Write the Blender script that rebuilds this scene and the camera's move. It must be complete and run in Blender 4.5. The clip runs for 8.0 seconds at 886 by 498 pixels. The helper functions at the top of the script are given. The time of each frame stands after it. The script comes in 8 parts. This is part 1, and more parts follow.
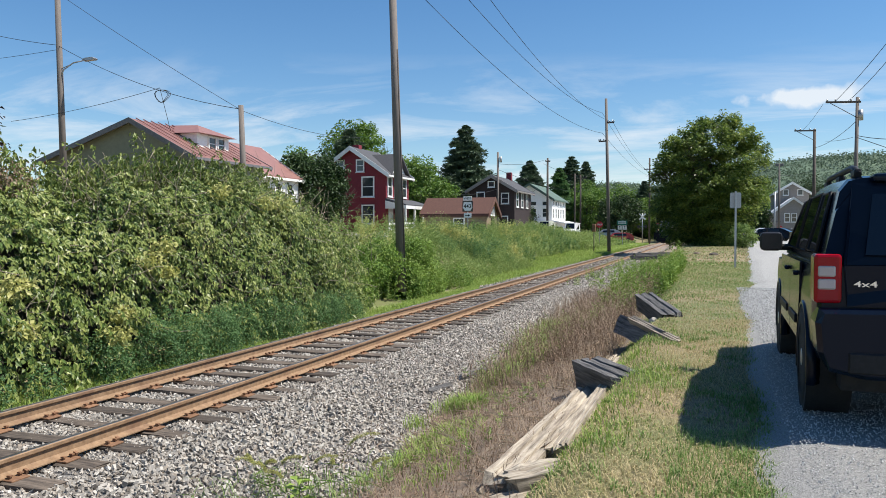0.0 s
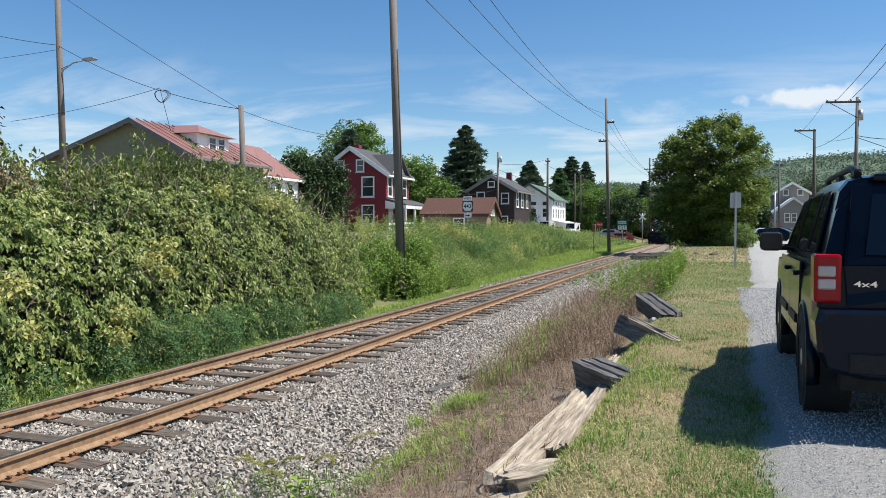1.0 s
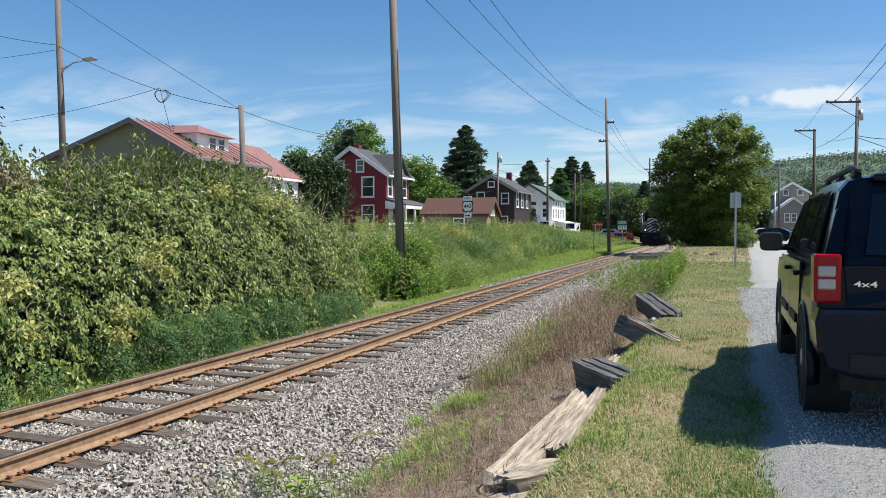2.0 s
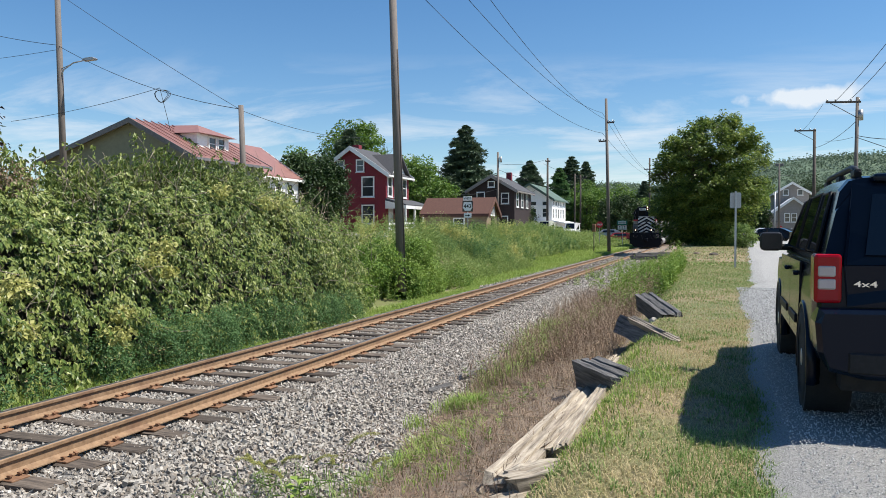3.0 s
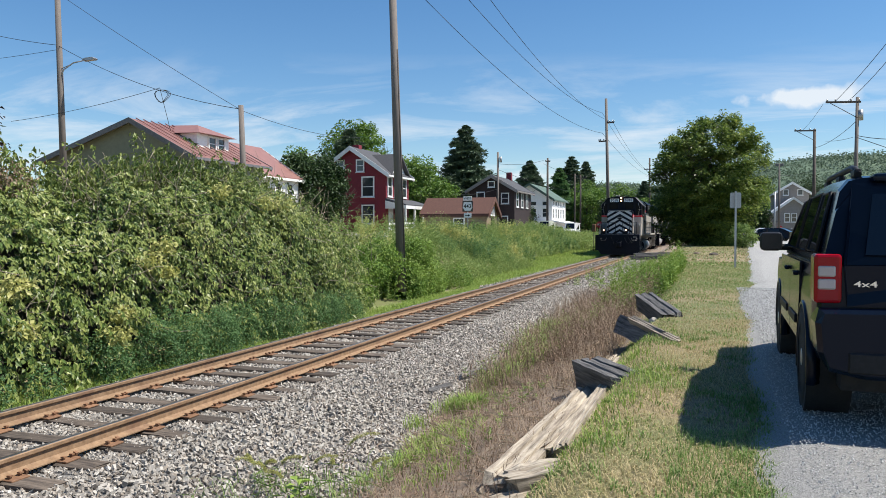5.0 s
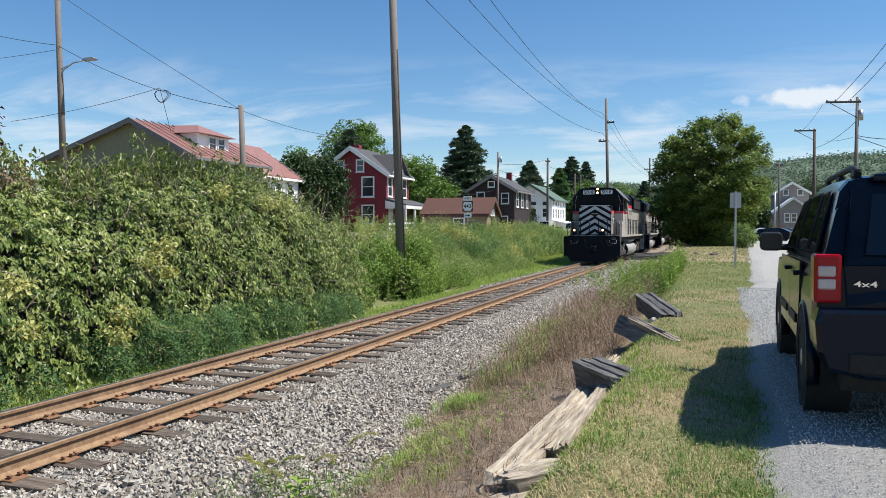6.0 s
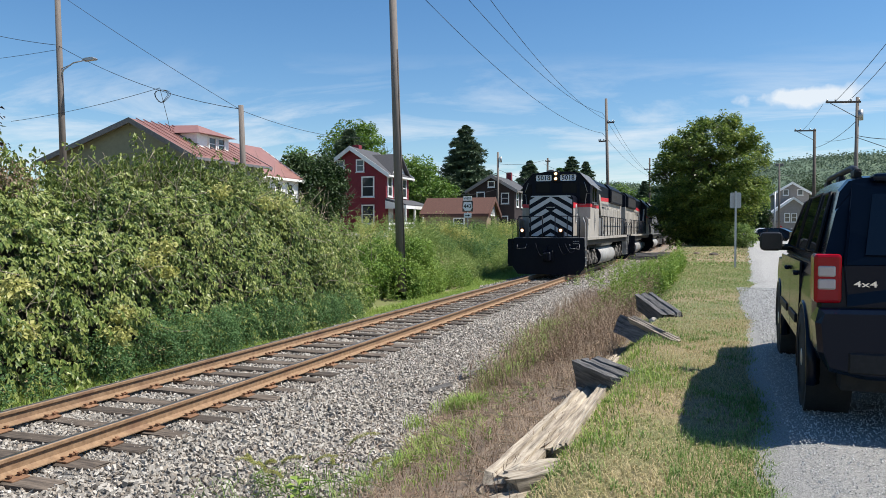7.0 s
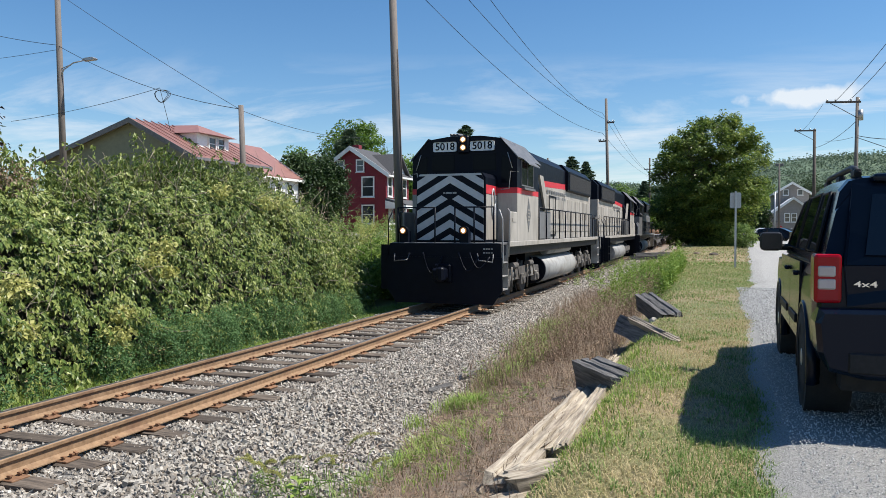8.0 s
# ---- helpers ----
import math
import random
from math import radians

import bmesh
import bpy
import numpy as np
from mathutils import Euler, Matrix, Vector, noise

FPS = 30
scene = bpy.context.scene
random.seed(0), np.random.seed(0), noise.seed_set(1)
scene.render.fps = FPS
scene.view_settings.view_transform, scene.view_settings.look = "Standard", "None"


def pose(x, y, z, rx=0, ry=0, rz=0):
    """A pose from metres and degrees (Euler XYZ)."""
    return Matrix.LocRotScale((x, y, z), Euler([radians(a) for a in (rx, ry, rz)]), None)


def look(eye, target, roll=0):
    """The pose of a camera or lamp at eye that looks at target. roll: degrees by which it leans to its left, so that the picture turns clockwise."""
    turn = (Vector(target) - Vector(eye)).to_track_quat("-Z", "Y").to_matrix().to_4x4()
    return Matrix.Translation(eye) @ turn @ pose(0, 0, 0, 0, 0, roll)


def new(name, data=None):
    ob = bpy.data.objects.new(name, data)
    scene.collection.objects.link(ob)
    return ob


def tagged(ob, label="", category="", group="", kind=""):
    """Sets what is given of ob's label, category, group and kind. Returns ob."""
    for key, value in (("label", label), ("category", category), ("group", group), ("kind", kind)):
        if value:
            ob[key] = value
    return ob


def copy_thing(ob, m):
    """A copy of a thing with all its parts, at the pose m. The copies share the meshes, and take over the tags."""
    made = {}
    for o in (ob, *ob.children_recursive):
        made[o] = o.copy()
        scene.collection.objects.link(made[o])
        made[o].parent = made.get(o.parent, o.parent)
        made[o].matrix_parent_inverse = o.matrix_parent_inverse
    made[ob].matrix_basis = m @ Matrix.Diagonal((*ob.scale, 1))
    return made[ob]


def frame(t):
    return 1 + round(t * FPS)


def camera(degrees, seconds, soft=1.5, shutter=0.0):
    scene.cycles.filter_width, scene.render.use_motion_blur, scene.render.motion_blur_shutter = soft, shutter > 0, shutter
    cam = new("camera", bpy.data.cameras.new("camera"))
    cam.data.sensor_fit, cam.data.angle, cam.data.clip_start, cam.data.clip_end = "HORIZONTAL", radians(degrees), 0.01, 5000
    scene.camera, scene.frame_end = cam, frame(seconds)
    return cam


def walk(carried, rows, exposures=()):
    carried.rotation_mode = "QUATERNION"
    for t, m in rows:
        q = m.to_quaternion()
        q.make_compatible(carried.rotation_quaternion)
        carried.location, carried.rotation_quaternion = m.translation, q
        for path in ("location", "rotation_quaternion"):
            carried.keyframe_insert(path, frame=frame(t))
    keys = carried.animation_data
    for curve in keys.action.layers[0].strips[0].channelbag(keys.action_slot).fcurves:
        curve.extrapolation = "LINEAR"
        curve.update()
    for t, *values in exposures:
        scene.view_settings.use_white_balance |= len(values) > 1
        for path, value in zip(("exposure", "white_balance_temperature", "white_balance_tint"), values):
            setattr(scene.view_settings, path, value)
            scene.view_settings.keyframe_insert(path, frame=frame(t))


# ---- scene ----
cam = camera(60.66, 8.0, soft=0.5)
EYE = pose(0, 0, 2.02, 90 - 1.45, 0, 19.29)
walk(cam, [(0.0, EYE), (8.0, EYE)])

# ---- daylight ----
SUN_DIR = Vector((0.60, 0.16, 1.0)).normalized()
world = bpy.data.worlds.new("world")
scene.world = world
world.use_nodes = True


def build_sky():
    nt = world.node_tree
    nt.nodes.clear()
    N, L = nt.nodes.new, nt.links.new
    out, bg = N("ShaderNodeOutputWorld"), N("ShaderNodeBackground")
    sky = N("ShaderNodeTexSky")
    sky.sky_type, sky.sun_disc = "NISHITA", False
    sky.sun_elevation = math.asin(SUN_DIR.z)
    sky.sun_rotation = math.atan2(SUN_DIR.x, SUN_DIR.y)
    sky.air_density, sky.dust_density, sky.ozone_density = 1.0, 0.15, 3.5
    bg.inputs["Strength"].default_value = 0.092
    co, sep = N("ShaderNodeTexCoord"), N("ShaderNodeSeparateXYZ")
    L(co.outputs["Generated"], sep.inputs[0])
    # clouds on a plane overhead: direction divided by height
    zz = N("ShaderNodeMath")
    zz.operation, zz.inputs[1].default_value = "MAXIMUM", 0.02
    L(sep.outputs["Z"], zz.inputs[0])
    add = N("ShaderNodeMath")
    add.operation, add.inputs[1].default_value = "ADD", 0.10
    L(zz.outputs[0], add.inputs[0])
    div = N("ShaderNodeVectorMath")
    div.operation = "DIVIDE"
    comb = N("ShaderNodeCombineXYZ")
    for k in range(3):
        L(add.outputs[0], comb.inputs[k])
    L(co.outputs["Generated"], div.inputs[0])
    L(comb.outputs[0], div.inputs[1])
    mp = N("ShaderNodeMapping")
    mp.inputs["Scale"].default_value = (0.75, 1.15, 0.0)
    mp.inputs["Rotation"].default_value = (0, 0, radians(24))
    mp.inputs["Location"].default_value = (3.1, 0.35, 0)
    L(div.outputs[0], mp.inputs[0])
    n1 = N("ShaderNodeTexNoise")
    n1.inputs["Scale"].default_value, n1.inputs["Detail"].default_value = 1.15, 9.0
    n1.inputs["Roughness"].default_value, n1.inputs["Distortion"].default_value = 0.62, 0.5
    L(mp.outputs[0], n1.inputs[0])
    r1 = N("ShaderNodeMapRange")
    r1.inputs[1].default_value, r1.inputs[2].default_value = 0.46, 0.74
    L(n1.outputs[0], r1.inputs[0])
    # thin cloud lies low over the skyline and thins out upwards
    r2 = N("ShaderNodeMapRange")
    r2.inputs[1].default_value, r2.inputs[2].default_value = 0.225, 0.14
    L(sep.outputs["Z"], r2.inputs[0])
    m1 = N("ShaderNodeMath")
    m1.operation = "MULTIPLY"
    L(r1.outputs[0], m1.inputs[0])
    L(r2.outputs[0], m1.inputs[1])
    # one small cumulus beyond the hill
    away = N("ShaderNodeVectorMath")
    away.operation = "SUBTRACT"
    away.inputs[1].default_value = CLOUD
    L(co.outputs["Generated"], away.inputs[0])
    sq = N("ShaderNodeVectorMath")
    sq.operation = "MULTIPLY"
    sq.inputs[1].default_value = (15.0, 15.0, 76.0)
    L(away.outputs[0], sq.inputs[0])
    ln = N("ShaderNodeVectorMath")
    ln.operation = "LENGTH"
    L(sq.outputs[0], ln.inputs[0])
    n2 = N("ShaderNodeTexNoise")
    n2.inputs["Scale"].default_value, n2.inputs["Detail"].default_value = 34.0, 6.0
    L(co.outputs["Generated"], n2.inputs[0])
    s2 = N("ShaderNodeMath")
    s2.operation, s2.inputs[1].default_value = "MULTIPLY_ADD", 2.0
    L(n2.outputs[0], s2.inputs[0])
    L(ln.outputs["Value"], s2.inputs[2])
    r3 = N("ShaderNodeMapRange")
    r3.inputs[1].default_value, r3.inputs[2].default_value = 2.1, 1.5
    L(s2.outputs[0], r3.inputs[0])
    mx = N("ShaderNodeMath")
    mx.operation = "MAXIMUM"
    L(m1.outputs[0], mx.inputs[0])
    L(r3.outputs[0], mx.inputs[1])
    mul = N("ShaderNodeMath")
    mul.operation, mul.inputs[1].default_value = "MULTIPLY", 0.88
    L(mx.outputs[0], mul.inputs[0])
    mix = N("ShaderNodeMix")
    mix.data_type = "RGBA"
    L(mul.outputs[0], mix.inputs["Factor"])
    hs = N("ShaderNodeHueSaturation")
    hs.inputs["Saturation"].default_value = 1.22
    L(sky.outputs[0], hs.inputs["Color"])
    L(hs.outputs[0], mix.inputs["A"])
    mix.inputs["B"].default_value = (6.6, 7.0, 7.4, 1)
    L(mix.outputs["Result"], bg.inputs["Color"])
    L(bg.outputs[0], out.inputs[0])


CLOUD = (0.115, 0.981, 0.157)
build_sky()
sun = new("sun", bpy.data.lights.new("sun", "SUN"))
sun.data.energy, sun.data.angle, sun.data.color = 5.0, radians(0.53), (1.0, 0.95, 0.87)
sun.matrix_world = look((40, 20, 60), Vector((40, 20, 60)) - SUN_DIR)
scene.view_settings.exposure = 0.52

# ---- tools for meshes ----
def link_mesh(name, bm, material, parent=None, label="", smooth=False):
    me = bpy.data.meshes.new(name)
    bm.to_mesh(me)
    bm.free()
    if smooth:
        me.polygons.foreach_set("use_smooth", [True] * len(me.polygons))
    for m in (material if isinstance(material, (list, tuple)) else [material]):
        me.materials.append(m)
    ob = new(name, me)
    ob.parent = parent
    if label:
        ob["label"] = label
    return ob


def part(name, bm, material, parent, label="", smooth=False):
    return link_mesh(name, bm, material, parent, label, smooth)


def np_mesh(name, verts, faces, material, parent=None, smooth=False):
    """A mesh from arrays: verts (n, 3), faces (m, 3 or 4)."""
    me = bpy.data.meshes.new(name)
    k = faces.shape[1]
    me.vertices.add(len(verts))
    me.vertices.foreach_set("co", np.asarray(verts, np.float32).ravel())
    me.loops.add(faces.size)
    me.loops.foreach_set("vertex_index", np.asarray(faces, np.int32).ravel())
    me.polygons.add(len(faces))
    me.polygons.foreach_set("loop_start", np.arange(0, faces.size, k, dtype=np.int32))
    me.polygons.foreach_set("use_smooth", np.full(len(faces), smooth))
    me.update(calc_edges=True)
    me.validate()
    me.materials.append(material)
    ob = new(name, me)
    ob.parent = parent
    return ob


def box(bm, x0, x1, y0, y1, z0, z1, m=None):
    vs = [bm.verts.new((x, y, z)) for x in (x0, x1) for y in (y0, y1) for z in (z0, z1)]
    if m is not None:
        for v in vs:
            v.co = m @ v.co
    fs = [bm.faces.new([vs[i] for i in f]) for f in
          ((0, 1, 3, 2), (4, 6, 7, 5), (0, 4, 5, 1), (2, 3, 7, 6), (0, 2, 6, 4), (1, 5, 7, 3))]
    return vs, fs


def bbox(bm, x0, x1, y0, y1, z0, z1, r=0.02, seg=1, m=None):
    """A box with rounded edges."""
    t = bmesh.new()
    box(t, x0, x1, y0, y1, z0, z1)
    bmesh.ops.bevel(t, geom=t.edges[:], offset=r, segments=seg, affect="EDGES", profile=0.5)
    join(bm, t, m)


def join(bm, t, m=None):
    vm = {}
    for v in t.verts:
        vm[v] = bm.verts.new(m @ v.co if m is not None else v.co)
    for f in t.faces:
        g = bm.faces.new([vm[v] for v in f.verts])
        g.material_index, g.smooth = f.material_index, f.smooth
    t.free()


def prism(bm, pts, axis, a, b, m=None):
    """A flat outline of (u, v) pushed from a to b along the axis: x: (u, v) = (y, z); y: (x, z); z: (x, y)."""
    def co(p, w):
        c = {"x": (w, p[0], p[1]), "y": (p[0], w, p[1]), "z": (p[0], p[1], w)}[axis]
        return m @ Vector(c) if m is not None else Vector(c)
    va, vb = [bm.verts.new(co(p, a)) for p in pts], [bm.verts.new(co(p, b)) for p in pts]
    n = len(pts)
    fs = [bm.faces.new(va[::-1]), bm.faces.new(vb)]
    fs += [bm.faces.new((va[i], va[(i + 1) % n], vb[(i + 1) % n], vb[i])) for i in range(n)]
    bmesh.ops.recalc_face_normals(bm, faces=fs)
    return fs


def rod(bm, p, q, r0, r1=None, n=8, caps=True):
    """A round bar from p to q."""
    p, q = Vector(p), Vector(q)
    r1 = r0 if r1 is None else r1
    rot = (q - p).to_track_quat("Z", "Y")
    rings = []
    for c, r in ((p, r0), (q, r1)):
        rings.append([bm.verts.new(c + rot @ Vector((r * math.cos(2 * math.pi * i / n), r * math.sin(2 * math.pi * i / n), 0)))
                      for i in range(n)])
    a, b = rings
    for i in range(n):
        bm.faces.new((a[i], a[(i + 1) % n], b[(i + 1) % n], b[i])).smooth = True
    if caps:
        bm.faces.new(a[::-1])
        bm.faces.new(b)


def tube(bm, pts, r, n=6):
    """A bent round bar through the points, one skin."""
    pts = [Vector(p) for p in pts]
    rings = []
    for k, p in enumerate(pts):
        d = pts[min(k + 1, len(pts) - 1)] - pts[max(k - 1, 0)]
        if d.length < 1e-6:
            d = Vector((0, 0, 1))
        rot = d.to_track_quat("Z", "Y")
        rings.append([bm.verts.new(p + rot @ Vector((r * math.cos(2 * math.pi * i / n), r * math.sin(2 * math.pi * i / n), 0))) for i in range(n)])
    for a, b in zip(rings, rings[1:]):
        # keep the rings from twisting against one another
        s = min(range(n), key=lambda j: (b[j].co - a[0].co).length)
        for i in range(n):
            bm.faces.new((a[i], a[(i + 1) % n], b[(s + i + 1) % n], b[(s + i) % n])).smooth = True
    bm.faces.new(rings[0][::-1])
    bm.faces.new(rings[-1])


def ball(bm, c, r, sub=2, scale=(1, 1, 1)):
    bmesh.ops.create_icosphere(bm, subdivisions=sub, radius=r,
                               matrix=Matrix.Translation(c) @ Matrix.Diagonal((*scale, 1)))


def thing(name, label, category, x=0.0, y=0.0, z=0.0, rz=0.0, group="", kind=""):
    """An Empty at a thing's base, which carries its parts."""
    ob = new(name)
    ob.matrix_basis = pose(x, y, z, 0, 0, rz)
    return tagged(ob, label, category, group, kind)


# ---- materials ----
def surf(name, c1, c2, scale=8.0, rough=0.7, bump=0.2, metal=0.0, stain=None, stain_scale=0.6, stain_at=(0.55, 0.75),
         stretch=(1, 1, 1), vary=0.15, coat=0.0, bump_scale=None):
    """Two tones in fine grain, broad stains with their own shape, fine relief, and a tone of its own for each object."""
    mat = bpy.data.materials.new(name)
    mat.use_nodes = True
    nt = mat.node_tree
    N, L = nt.nodes.new, nt.links.new
    b = nt.nodes["Principled BSDF"]
    co, info = N("ShaderNodeTexCoord"), N("ShaderNodeObjectInfo")
    off = N("ShaderNodeVectorMath")
    off.operation = "MULTIPLY_ADD"
    off.inputs[1].default_value = (37.0, 19.0, 53.0)
    L(info.outputs["Random"], off.inputs[0])
    L(co.outputs["Object"], off.inputs[2])
    mp = N("ShaderNodeMapping")
    mp.inputs["Scale"].default_value = stretch
    L(off.outputs[0], mp.inputs[0])
    n1 = N("ShaderNodeTexNoise")
    n1.inputs["Scale"].default_value, n1.inputs["Detail"].default_value, n1.inputs["Roughness"].default_value = scale, 6.0, 0.65
    L(mp.outputs[0], n1.inputs[0])
    r1 = N("ShaderNodeMapRange")
    r1.inputs[1].default_value, r1.inputs[2].default_value = 0.32, 0.68
    L(n1.outputs[0], r1.inputs[0])
    mix = N("ShaderNodeMix")
    mix.data_type = "RGBA"
    mix.inputs["A"].default_value, mix.inputs["B"].default_value = (*c1, 1), (*c2, 1)
    L(r1.outputs[0], mix.inputs["Factor"])
    last = mix.outputs["Result"]
    if stain:
        n2 = N("ShaderNodeTexNoise")
        n2.inputs["Scale"].default_value, n2.inputs["Detail"].default_value = stain_scale, 5.0
        L(mp.outputs[0], n2.inputs[0])
        r2 = N("ShaderNodeMapRange")
        r2.inputs[1].default_value, r2.inputs[2].default_value = stain_at
        L(n2.outputs[0], r2.inputs[0])
        m2 = N("ShaderNodeMix")
        m2.data_type = "RGBA"
        m2.inputs["B"].default_value = (*stain, 1)
        L(r2.outputs[0], m2.inputs["Factor"])
        L(last, m2.inputs["A"])
        last = m2.outputs["Result"]
    if vary:
        hs = N("ShaderNodeHueSaturation")
        rr = N("ShaderNodeMapRange")
        rr.inputs[3].default_value, rr.inputs[4].default_value = 1 - vary, 1 + vary
        L(info.outputs["Random"], rr.inputs[0])
        L(rr.outputs[0], hs.inputs["Value"])
        L(last, hs.inputs["Color"])
        last = hs.outputs[0]
    L(last, b.inputs["Base Color"])
    b.inputs["Metallic"].default_value = metal
    rg = N("ShaderNodeMapRange")
    rg.inputs[3].default_value, rg.inputs[4].default_value = max(rough - 0.1, 0.014), min(rough + 0.1, 1)
    L(n1.outputs[0], rg.inputs[0])
    L(rg.outputs[0], b.inputs["Roughness"])
    b.inputs["Coat Weight"].default_value = coat
    if bump:
        bp = N("ShaderNodeBump")
        bp.inputs["Strength"].default_value, bp.inputs["Distance"].default_value = bump, bump_scale or 0.02
        L(n1.outputs[0], bp.inputs["Height"])
        L(bp.outputs[0], b.inputs["Normal"])
    return mat


def plain(name, color, rough=0.5, metal=0.0, **more):
    mat = bpy.data.materials.new(name)
    mat.use_nodes = True
    b = mat.node_tree.nodes["Principled BSDF"]
    b.inputs["Base Color"].default_value, b.inputs["Roughness"].default_value, b.inputs["Metallic"].default_value = (*color, 1), rough, metal
    for key, value in more.items():
        b.inputs[key.replace("_", " ")].default_value = value
    return mat


def glow(name, color, strength):
    return plain(name, (0.8, 0.8, 0.8), 0.3, Emission_Color=(*color, 1), Emission_Strength=strength)


def leafy(name, tones, rough=0.55, through_light=0.35):
    """Leaves: one of the tones for each leaf, and light that comes through."""
    mat = bpy.data.materials.new(name)
    mat.use_nodes = True
    nt = mat.node_tree
    N, L = nt.nodes.new, nt.links.new
    b, out = nt.nodes["Principled BSDF"], nt.nodes["Material Output"]
    geo, co = N("ShaderNodeNewGeometry"), N("ShaderNodeTexCoord")
    big = N("ShaderNodeTexNoise")
    big.inputs["Scale"].default_value, big.inputs["Detail"].default_value = 0.9, 3.0
    L(co.outputs["Object"], big.inputs[0])
    sm = N("ShaderNodeMath")
    sm.operation, sm.inputs[1].default_value = "MULTIPLY_ADD", 0.55
    L(geo.outputs["Random Per Island"], sm.inputs[0])
    sc = N("ShaderNodeMapRange")
    sc.inputs[1].default_value, sc.inputs[2].default_value, sc.inputs[4].default_value = 0.3, 0.7, 0.45
    L(big.outputs[0], sc.inputs[0])
    L(sc.outputs[0], sm.inputs[2])
    ramp = N("ShaderNodeValToRGB")
    els = ramp.color_ramp.elements
    while len(els) < len(tones):
        els.new(0.5)
    for i, c in enumerate(tones):
        els[i].position, els[i].color = i / (len(tones) - 1), (*c, 1)
    L(sm.outputs[0], ramp.inputs[0])
    L(ramp.outputs[0], b.inputs["Base Color"])
    b.inputs["Roughness"].default_value = rough
    b.inputs["Specular IOR Level"].default_value = 0.35
    tr, ms = N("ShaderNodeBsdfTranslucent"), N("ShaderNodeMixShader")
    L(ramp.outputs[0], tr.inputs[0])
    ms.inputs[0].default_value = through_light
    L(b.outputs[0], ms.inputs[1])
    L(tr.outputs[0], ms.inputs[2])
    L(ms.outputs[0], out.inputs[0])
    return mat


M_SOIL = surf("soil", (0.15, 0.115, 0.085), (0.27, 0.21, 0.155), 9, 0.95, 0.5, stain=(0.24, 0.19, 0.125), stain_scale=0.7)
M_LAWN = surf("lawn_soil", (0.15, 0.115, 0.065), (0.33, 0.25, 0.145), 9, 0.95, 0.6, stain=(0.12, 0.135, 0.045), stain_scale=0.35, stain_at=(0.42, 0.6))
M_ROAD = surf("worn_asphalt", (0.23, 0.225, 0.212), (0.58, 0.57, 0.545), 85, 0.9, 0.9, stain=(0.34, 0.333, 0.315), stain_scale=0.4, bump_scale=0.03)
M_BALLAST = surf("ballast_bed", (0.10, 0.095, 0.088), (0.30, 0.285, 0.265), 22, 0.9, 1.0, bump_scale=0.06)
M_STONE = surf("ballast_stone", (0.26, 0.24, 0.21), (0.50, 0.465, 0.41), 18, 0.85, 0.3, vary=0.0)
M_RAIL = surf("rusty_rail", (0.19, 0.115, 0.062), (0.31, 0.20, 0.115), 14, 0.75, 0.15, stain=(0.16, 0.085, 0.05), stain_scale=2.0, vary=0.05)
M_RAILTOP = surf("polished_railhead", (0.13, 0.12, 0.115), (0.24, 0.23, 0.225), 30, 0.38, 0.05, metal=0.8, stretch=(1, 0.05, 1), vary=0)
M_PLATE = surf("rusty_plate", (0.17, 0.085, 0.045), (0.27, 0.145, 0.075), 20, 0.8, 0.2)
M_TIE = surf("old_tie", (0.035, 0.027, 0.021), (0.15, 0.118, 0.09), 30, 0.9, 0.6, stretch=(0.12, 1, 1), vary=0.35)
M_TIMBER = surf("grey_timber", (0.15, 0.12, 0.09), (0.53, 0.46, 0.36), 26, 0.9, 0.8, stretch=(1, 0.07, 1), vary=0.2, stain=(0.09, 0.08, 0.07), stain_scale=3.0)
M_TIMBER_DARK = surf("charred_timber", (0.014, 0.014, 0.015), (0.20, 0.19, 0.18), 24, 0.85, 0.9, stretch=(1, 0.07, 1), vary=0.15)
M_POLE = surf("pole_wood", (0.120, 0.102, 0.090), (0.195, 0.168, 0.150), 12, 0.85, 0.4, stretch=(4, 4, 0.15))
M_POLE_DARK = surf("dark_pole_wood", (0.055, 0.045, 0.04), (0.11, 0.09, 0.075), 12, 0.85, 0.4, stretch=(4, 4, 0.15))
M_WIRE = plain("wire", (0.02, 0.02, 0.022), 0.6)
M_STEEL = surf("galvanised_steel", (0.30, 0.31, 0.32), (0.42, 0.43, 0.44), 30, 0.45, 0.05, metal=0.7)
M_WHITE = surf("white_paint", (0.72, 0.72, 0.70), (0.80, 0.80, 0.78), 6, 0.6, 0.1)
M_GLASS = plain("window_glass", (0.03, 0.035, 0.04), 0.05, 0.0, Specular_IOR_Level=0.8)


